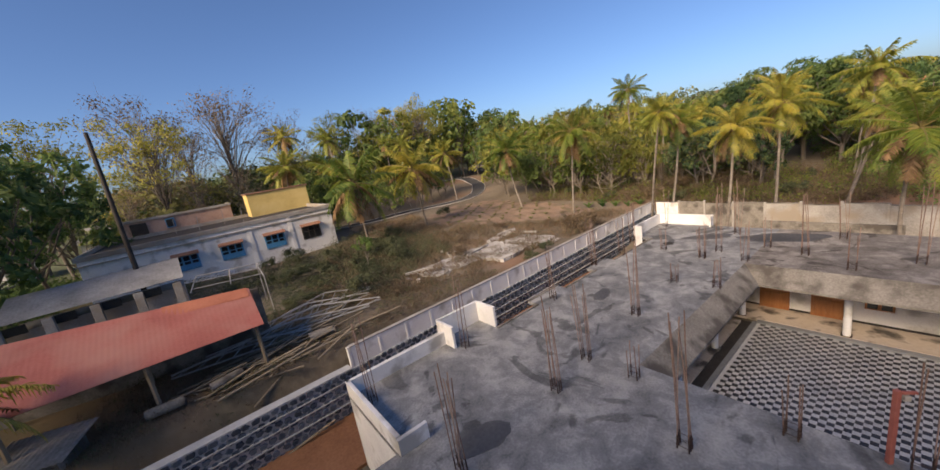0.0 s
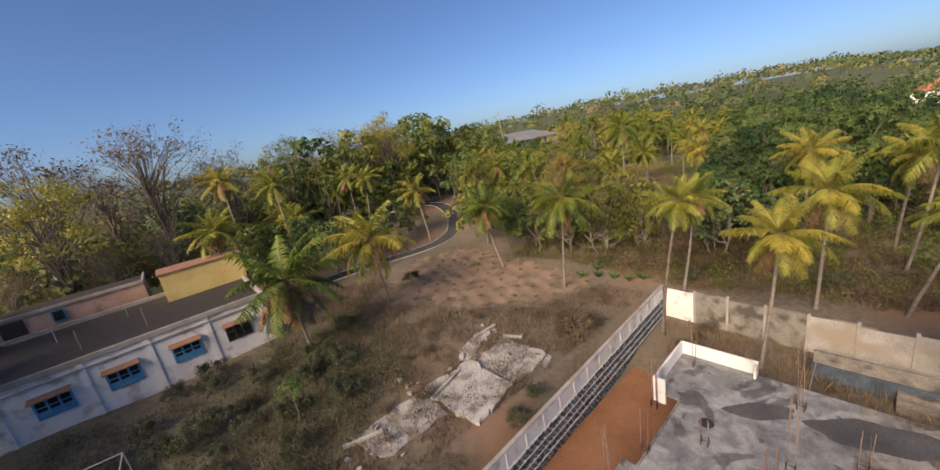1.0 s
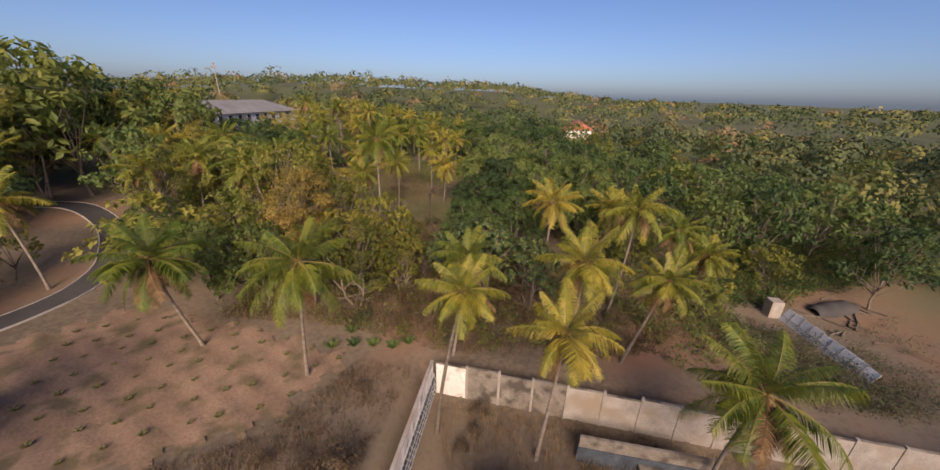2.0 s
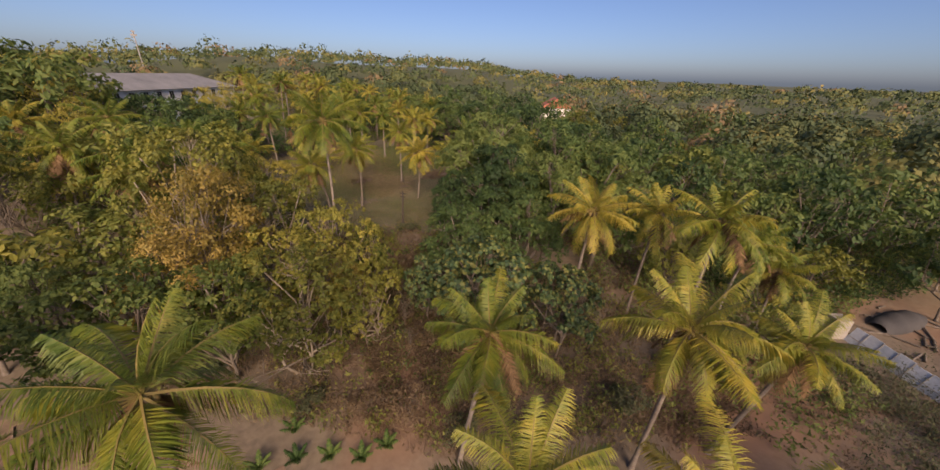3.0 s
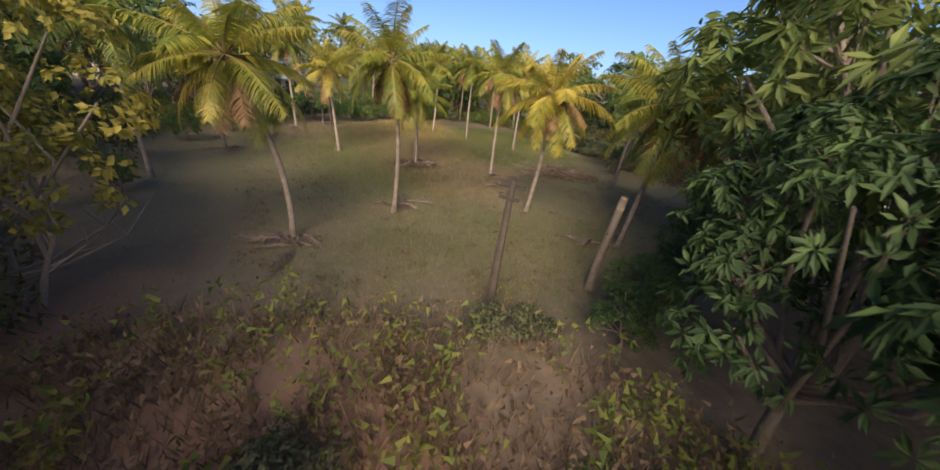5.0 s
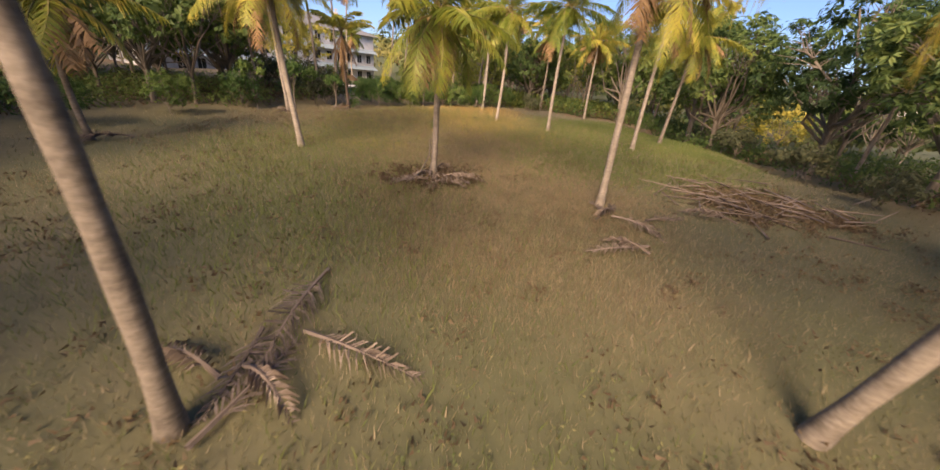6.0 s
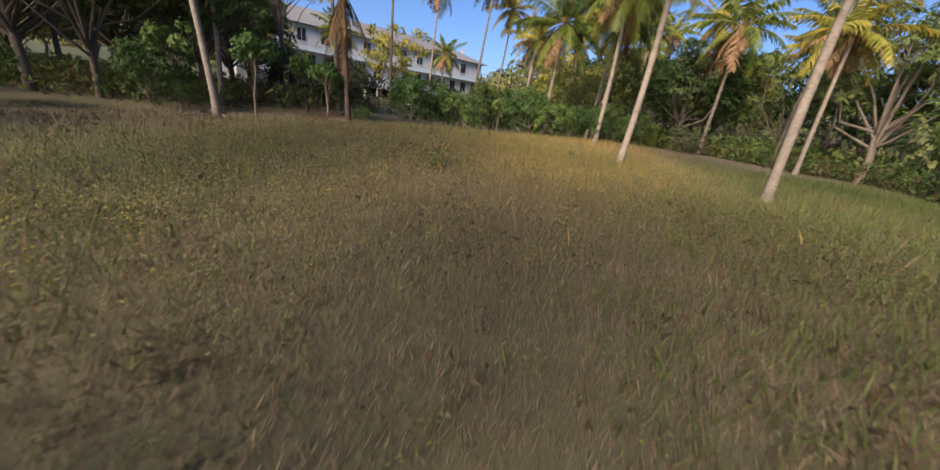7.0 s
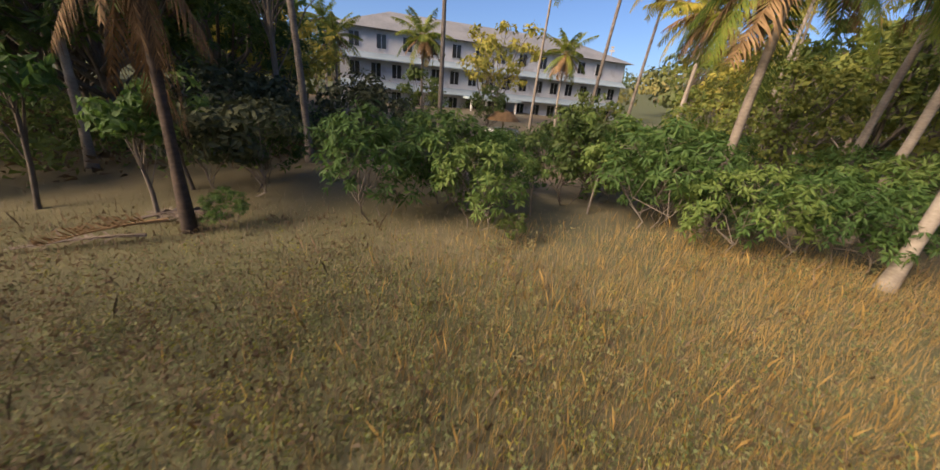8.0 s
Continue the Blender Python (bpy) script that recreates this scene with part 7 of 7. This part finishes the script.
YARD = [(15.2, 29.8), (19, 36.4), (22.2, 32.6), (27, 25.6), (31, 19.6), (28, 15), (24, 19), (18.4, 26.2)]
blades(*scatter(9000, 14, 32, 14, 37, YARD, 25), 0.95, 0.013, M["reed"], "tall_dry_grass", "tall straw-coloured dry grass inside the wall", 35, 0.35)

# scrub bushes of the lot, the belt and the yard
r = np.random.default_rng(3)
for nm, poly, count, h0, h1 in (("dark_shrub", [(-24, 30), (-16, 37), (-13, 43), (-9, 42), (-5.5, 33), (-7, 24), (-12, 22), (-18, 26)], 34, 0.7, 1.5), ("dry_shrub", LOTG, 26, 0.5, 1.1), ("dry_shrub", [(18, 44), (25, 37), (30, 33), (34, 40), (30, 56), (26, 56), (20, 47)], 44, 1.0, 2.0),
                                ("dark_shrub", BELTG, 14, 0.8, 1.6), ("dry_shrub", [(20, 38), (33, 27), (40, 26), (40, 36), (26, 44)], 16, 0.8, 1.6), ("dry_shrub", YARD, 8, 0.7, 1.2)):
    done = 0
    while done < count:
        x, y = r.uniform(-20, 45), r.uniform(10, 60)
        if inside(x, y, poly):
            tree(nm, x, y, r.uniform(h0, h1))
            done += 1
for x, y, h in ((-3.5, 50, 1.4), (-9.3, 29.5, 3.0), (-6.0, 31.0, 1.0), (4.2, 26.3, 0.9), (5.6, 27.6, 0.8), (-20.5, 34.6, 1.2), (-18.6, 36.4, 1.5)):
    tree("sapling" if h > 2 else "dark_shrub", x, y, h)
tree("bare_tree", 9.4, 35.8, 1.9, 1.3)
for x, y, h in ((25.6, 46.8, 3.4), (26.8, 48.6, 3.0), (27.6, 45.6, 2.6), (24.6, 45.0, 2.4), (29.4, 48.6, 3.2), (23.4, 47.6, 2.6)):
    tree("bare_tree", x, y, h, 0.8)
for x, y, h in ((10.6, 33.4, 1.9), (11.4, 34.4, 1.6), (9.8, 34.4, 1.5)):
    tree("dry_shrub", x, y, h, 1.1)


blades(*[np.random.default_rng(66).normal(c, 0.28, 500) for c in (-14.0, 10.6)], 1.5, 0.012, M["reed"], "dry_grass_clump", "clump of tall dry grass by the rubble wall", 67, 0.5)
# young plants in rows on the bare earth
def plantlet_mesh():
    g0 = Geo()
    for k in range(7):
        a = k * 0.9
        p = np.array([[0, 0, 0], [0.14 * math.cos(a), 0.14 * math.sin(a), 0.22], [0.36 * math.cos(a), 0.36 * math.sin(a), 0.3]])
        s_ = np.array([-math.sin(a), math.cos(a), 0]) * 0.03
        g0.add([p[0] - s_, p[0] + s_, p[1] + s_ * 1.6, p[2], p[1] - s_ * 1.6], [[0, 1, 2, 3, 4]])
    return g0.mesh("leaves", M["weed"])


pm = plantlet_mesh()
for a in range(11):
    for b in range(8):
        x, y = -3.0 + 1.75 * a + 0.5 * b + r.normal(0, 0.15), 44.5 + 1.9 * b - 0.35 * a + r.normal(0, 0.15)
        if not inside(x, y, [(-5, 44), (9, 40), (16, 43), (10, 52), (4, 60), (-4, 58)]):
            continue
        ob = tagged(new("young_plant", pm), "small spiky young plant set in bare red earth", "plant", "young plants in rows")
        ob.location, ob.rotation_euler, ob.scale = (x, y, gz(x, y) + 0.03), (0, 0, r.uniform(0, 6)), [r.uniform(0.55, 0.95)] * 3
for x, y in ((15.0, 44.5), (16.4, 43.6), (17.6, 42.6), (18.6, 41.4), (19.8, 41.0), (17.0, 45.2)):
    lf_, rb_ = fronds([(a, radians(70), radians(60), 0.9) for a in np.linspace(0, 5.5, 6)], 16, int(x * 10))
    bn = thing("banana_plant", "young bright green banana plant", "plant", (x, y, gz(x, y)), "banana plants")
    part("leaves", lf_, M["leaf_bright"], bn)
    part("stem", Geo().tube([(0, 0, 0), (0, 0, 0.25)], [0.05, 0.03], 6), M["leaf_bright"], bn)

# ---- things on the field ----
pst = thing("utility_post", "old concrete utility post with a wooden cross-arm", "post", (35.2, 59.35, gz(35.2, 59.35)))
zp = 5.42 - pst.location.z
part("pole", Geo().tube([(0, 0, -0.2), (0.03, -0.08, 2.0), (0.06, -0.2, zp)], [0.15, 0.12, 0.085], 6), M["post_wood"], pst, bevel=0.01)
part("pole_cap", Geo().box((0.06, -0.2, zp), (0.15, 0.13, 0.03), -1.18), M["post_wood"], pst, "crumbling concrete cap", bevel=0.02)
for z_, o_, L_ in ((0.25, 0.1, 0.7), (0.55, -0.1, 0.6)):
    part("cross_arm", Geo().box((0.06 + 0.5 * o_, -0.16 + 0.3 * o_, zp - z_), (L_, 0.07, 0.08), -1.18), M["dark_and_gap"], pst, "short dark wooden cross-arm", bevel=0.012)
for q in range(6):
    part("step_bolt", Geo().box((0.13 * (-1) ** q, 0, 1.0 + 0.55 * q), (0.14, 0.03, 0.03)), M["rust_dark"], pst)

stump = thing("palm_stump", "tall headless palm trunk with a pale broken top", "palm stump", (39.9, 59.25, gz(39.9, 59.25) - 0.1))
zs = 4.6 - stump.location.z
part("trunk", Geo().tube([(0, 0, 0), (0.0, -0.02, 0.5), (0.0, -0.15, zs * 0.5), (0.05, -0.36, zs * 0.92), (0.05, -0.4, zs)], [0.2, 0.15, 0.13, 0.13, 0.12], 10), M["bark"], stump, smooth=True)
part("broken_top", Geo().tube([(0.05, -0.35, zs * 0.9), (0.05, -0.4, zs + 0.05), (0.05, -0.4, zs + 0.06)], [0.14, 0.11, 0.01], 8), M["bamboo"], stump, "splintered wood")
for q in range(3):
    part("notch", Geo().box((-0.09, -0.14 - 0.05 * q, 1.0 + 0.7 * q), (0.09, 0.05, 0.05), 0.4), M["rust_dark"], stump)


def fallen(x, y, az, L=2.6, seed=0, lift=0.12):
    root = thing("fallen_frond", "dry grey palm frond lying in the grass", "palm frond", (x, y, gz(x, y) + lift), "fallen fronds")
    q = np.random.default_rng(seed)
    blade, rib = Geo(), Geo()
    out, side = np.array([math.cos(az), math.sin(az), 0]), np.array([-math.sin(az), math.cos(az), 0])
    f = np.linspace(0, 1, 9)
    arch, sway = q.uniform(0.0, 0.22), q.normal(0, 0.12)
    line = f[:, None] * L * out + (sway * L * f ** 2)[:, None] * side + (arch * np.sin(np.pi * f) - lift * 0.6 * f)[:, None] * np.array([0, 0, 1.0])
    rib.tube(line, np.linspace(0.04, 0.008, 9), 5)
    n = int(17 * L)
    t = np.linspace(0.2, 0.99, n)
    at = np.stack([np.interp(t, f, line[:, k]) for k in range(3)], 1)
    for sg in (-1, 1):
        keep = q.random(n) < 0.9
        way = sg * side * q.uniform(0.5, 1.0, n)[:, None] + out * q.uniform(0.5, 1.1, n)[:, None]
        way /= np.linalg.norm(way, axis=1)[:, None]
        ln = L * 0.23 * np.sin(np.pi * (0.15 + 0.75 * t)) * q.uniform(0.7, 1.1, n)
        rise = q.normal(0.4 if seed == 780 else 0.12, 0.14, n) * ln
        mid = at + way * (ln * 0.5)[:, None] + np.array([0, 0, 1.0]) * rise[:, None]
        tip = at + way * ln[:, None] + out * (ln * 0.12)[:, None] + np.array([0, 0, -1.0]) * (at[:, 2] * 0.7 + 0.03 - rise * 0.5)[:, None]
        w = out * 0.013
        v = np.stack([at - w, at + w, mid + w * 1.3, tip, mid - w * 1.3], 1)[keep]
        blade.add(v.reshape(-1, 3), np.arange(len(v))[:, None] * 5 + np.arange(5)[None])
    dry = M["frond_dry" if seed == 780 else "frond_grey"]
    tagged(part("frond_blade", blade, dry, root), kind="stuff")
    part("rib", rib, dry, root)


for k, (x, y, n) in enumerate(((31.2, 66.6, 11), (37.2, 70.2, 3), (41.8, 78.1, 4), (46.7, 73.6, 3), (45.8, 71.2, 2), (40.6, 97.1, 3), (36.2, 94.4, 2), (29.8, 84.5, 4), (43.9, 61.9, 5), (50.6, 72.2, 1))):
    for q in range(n):
        fallen(x + r.normal(0, 0.5), y + r.normal(0, 0.4), r.uniform(0, 6.28), r.uniform(1.2, 2.1), 300 + 13 * k + q)
fallen(40.6, 97.15, -2.08, 1.7, 780, 0.36)
fallen(38.2, 72.5, -2.0, 2.9, 781, 0.06)
fallen(49.4, 92.3, 0.9, 0.9, 785, 0.3)
fallen(46.3, 73.8, 1.1, 1.4, 787, 0.16)
fallen(46.6, 73.9, 0.7, 1.2, 788, 0.14)
fallen(37.2, 70.9, -1.75, 1.6, 782, 0.1)
fallen(36.7, 69.0, 0.9, 1.8, 783, 0.1)
for q, (x, y, az, L) in enumerate(((41.5, 78.0, 3.5, 1.9), (41.4, 77.6, 2.9, 1.7), (42.4, 77.8, -0.3, 1.9), (42.8, 77.5, 0.2, 1.7), (42.3, 78.9, 0.5, 1.6), (41.2, 78.2, 3.9, 1.5), (42.2, 77.5, -0.9, 1.5), (41.6, 77.5, 3.2, 1.9), (41.8, 77.9, 1.2, 1.1), (42.2, 78.2, 4.4, 1.2), (42.6, 78.0, 2.4, 1.0))):
    fallen(x * 0.8 + 41.9 * 0.2, y * 0.8 + 78.0 * 0.2, az, L * 0.72, 900 + 3 * q, 0.2)
tufts(*scatter(300, 40.4, 43.8, 76.9, 79.3, [(40.4, 77.7), (41.8, 76.9), (43.6, 77.3), (43.6, 78.5), (42.2, 79.3), (40.8, 78.9)], 94, 0.6, 0.4), 0.3, 0.3, 14, 0.12, M["leaf_dry"], "leaf_litter", "brown litter round the foot of a palm", 95)
z = gz(41.7, 78.0)
solid("leaning_frond_rib", Geo().tube([(40.9, 77.6, z + 0.05), (41.5, 77.95, z + 0.35), (41.84, 78.15, z + 0.9), (41.88, 78.22, z + 1.5)], [0.045, 0.04, 0.03, 0.015], 6), M["bark"], "dark dead frond rib leaning on a palm", "palm frond", smooth=True)
tufts(*[np.random.default_rng(96).normal(c, 0.12, 12) for c in (44.9, 88.3)], 0.42, 0.2, 26, 0.07, M["leaf_mid"], "green_weed", "bright green leafy weed in the dry grass", 97)
brush = thing("brush_pile", "wide heap of dry brown sticks and fronds", "brushwood", (53.6, 73.7, gz(53.6, 73.7)))
for q in range(70):
    x, y, a, L = r.normal(0, 2.0), r.normal(0, 1.3), r.uniform(0, 6.28), r.uniform(0.8, 2.4)
    part("stick", Geo().tube([(x, y, r.uniform(0.02, 0.3)), (x + L * math.cos(a), y + L * math.sin(a), r.uniform(0.05, 0.45))], [0.035, 0.015], 4), M["frond_grey"], brush)
# branches and roots in the thicket
for x, y, a, L in ((24.2, 46.4, 0.8, 3.0), (25.0, 45.4, 2.1, 2.4), (23.6, 44.6, 0.3, 2.6), (26.0, 47.4, 1.2, 2.2), (22.6, 46.6, 2.6, 2.4)):
    z = gz(x, y)
    solid("fallen_branch", Geo().tube([(x, y, z + 0.05), (x + L * 0.5 * math.cos(a), y + L * 0.5 * math.sin(a), z + 0.5), (x + L * math.cos(a), y + L * math.sin(a), z + 0.7)], [0.05, 0.04, 0.015], 6), M["bark"], "dead branch in the thicket", "branch", group="dead branches", smooth=True)
lamp = thing("street_lamp", "thin grey street lamp post beside the road", "street lamp", (-8.2, 67.1, gz(-8.2, 67.1)))
part("pole", Geo().tube([(0, 0, 0), (0.5, 0.1, 5.6)], [0.11, 0.07], 8), M["concrete"], lamp, smooth=True)
part("arm", Geo().tube([(0.5, 0.1, 5.5), (1.2, 0.2, 5.75)], 0.04, 6), M["steel"], lamp)
part("lamp_head", Geo().box((1.4, 0.25, 5.7), (0.6, 0.25, 0.12)), M["old_plaster"], lamp, bevel=0.03)

# ---- rubble stones of the compound wall ----
rs = np.random.default_rng(77)


def stone_mesh(w, h, seed):
    r0 = np.random.default_rng(seed)
    n = 6
    a = np.linspace(0, 2 * np.pi, n, endpoint=False) + r0.normal(0, 0.16, n)
    rim = np.stack([0.5 * w * np.cos(a) * r0.uniform(0.86, 1.08, n) / np.maximum(np.abs(np.cos(a)), np.abs(np.sin(a))) ** 0.9, np.zeros(n), 0.5 * h * np.sin(a) * r0.uniform(0.86, 1.08, n) / np.maximum(np.abs(np.cos(a)), np.abs(np.sin(a))) ** 0.9], 1)
    top = rim * 0.8
    top[:, 1] = -0.055
    g0 = Geo().add(np.concatenate([rim, top]), [[k, (k + 1) % n, n + (k + 1) % n, n + k] for k in range(n)])
    g0.f.append(np.array([list(range(n, 2 * n))]))
    return g0


SW, SH = 0.37, 0.3
stones = [stone_mesh(SW * 0.93, SH * 0.9, 900 + k).mesh("stone", M["stone"]) for k in range(14)]
rest, made = Geo(), 0
for row, z in enumerate(np.arange(-3.1, -0.85, SH)):
    for col in range(int(46 / SW)):
        x = -0.3 - SW * (col + 0.5 * (row % 2)) + rs.normal(0, 0.02)
        zz = z + SH / 2 + rs.normal(0, 0.02)
        near = -44 < x < -26 or (-26 <= x < -16 and row > 4)
        if near and made < 300:
            st = part("stone", stones[int(rs.integers(14))], None, cw)
            st.location, st.rotation_euler = (x, -0.085, zz), (0, rs.choice([0, math.pi]) + rs.normal(0, 0.12), 0)
            made += 1
        else:
            g0 = stone_mesh(SW * 0.93, SH * 0.9, int(rs.integers(5000)))
            v = g0.v[0] + np.array([x, -0.085, zz])
            rest.add(v, g0.f[0])
            rest.f.append(g0.f[1] + rest.n - len(v))
tagged(part("stone_facing", rest, M["stone"], cw, "dark blue-grey rubble stones"), kind="stuff")

# ---- chequered tiles of the courtyard ----
TS = 0.21


def tile_geo(x, y):
    return Geo().box((x, y, 0), (TS - 0.006, TS - 0.006, 0.012))


tile_me = [tile_geo(0, 0).mesh("tile", M[k]) for k in ("tile_pale", "tile_black")]
tile_rest = [Geo(), Geo()]
single = 0
for a in range(53):
    for b in range(66):
        x, y, odd = 7.95 + TS * a, -21.75 + TS * b, (a + b) % 2
        if x > 18.88 or y > -7.95:
            continue
        if 11.2 < x < 14.6 and -12.4 < y and single < 300:
            t_ = part("tile", tile_me[odd], None, courtyard)
            t_.location = (x, y, FLOOR + 0.025)
            single += 1
        else:
            g0 = tile_geo(x, y)
            tile_rest[odd].add(g0.v[0] + np.array([0, 0, FLOOR + 0.025]), g0.f[0])
for odd, key, words in ((0, "tile_pale", "pale grey floor tiles"), (1, "tile_black", "black floor tiles")):
    tagged(part("tile_field", tile_rest[odd], M[key], courtyard, words), kind="stuff")
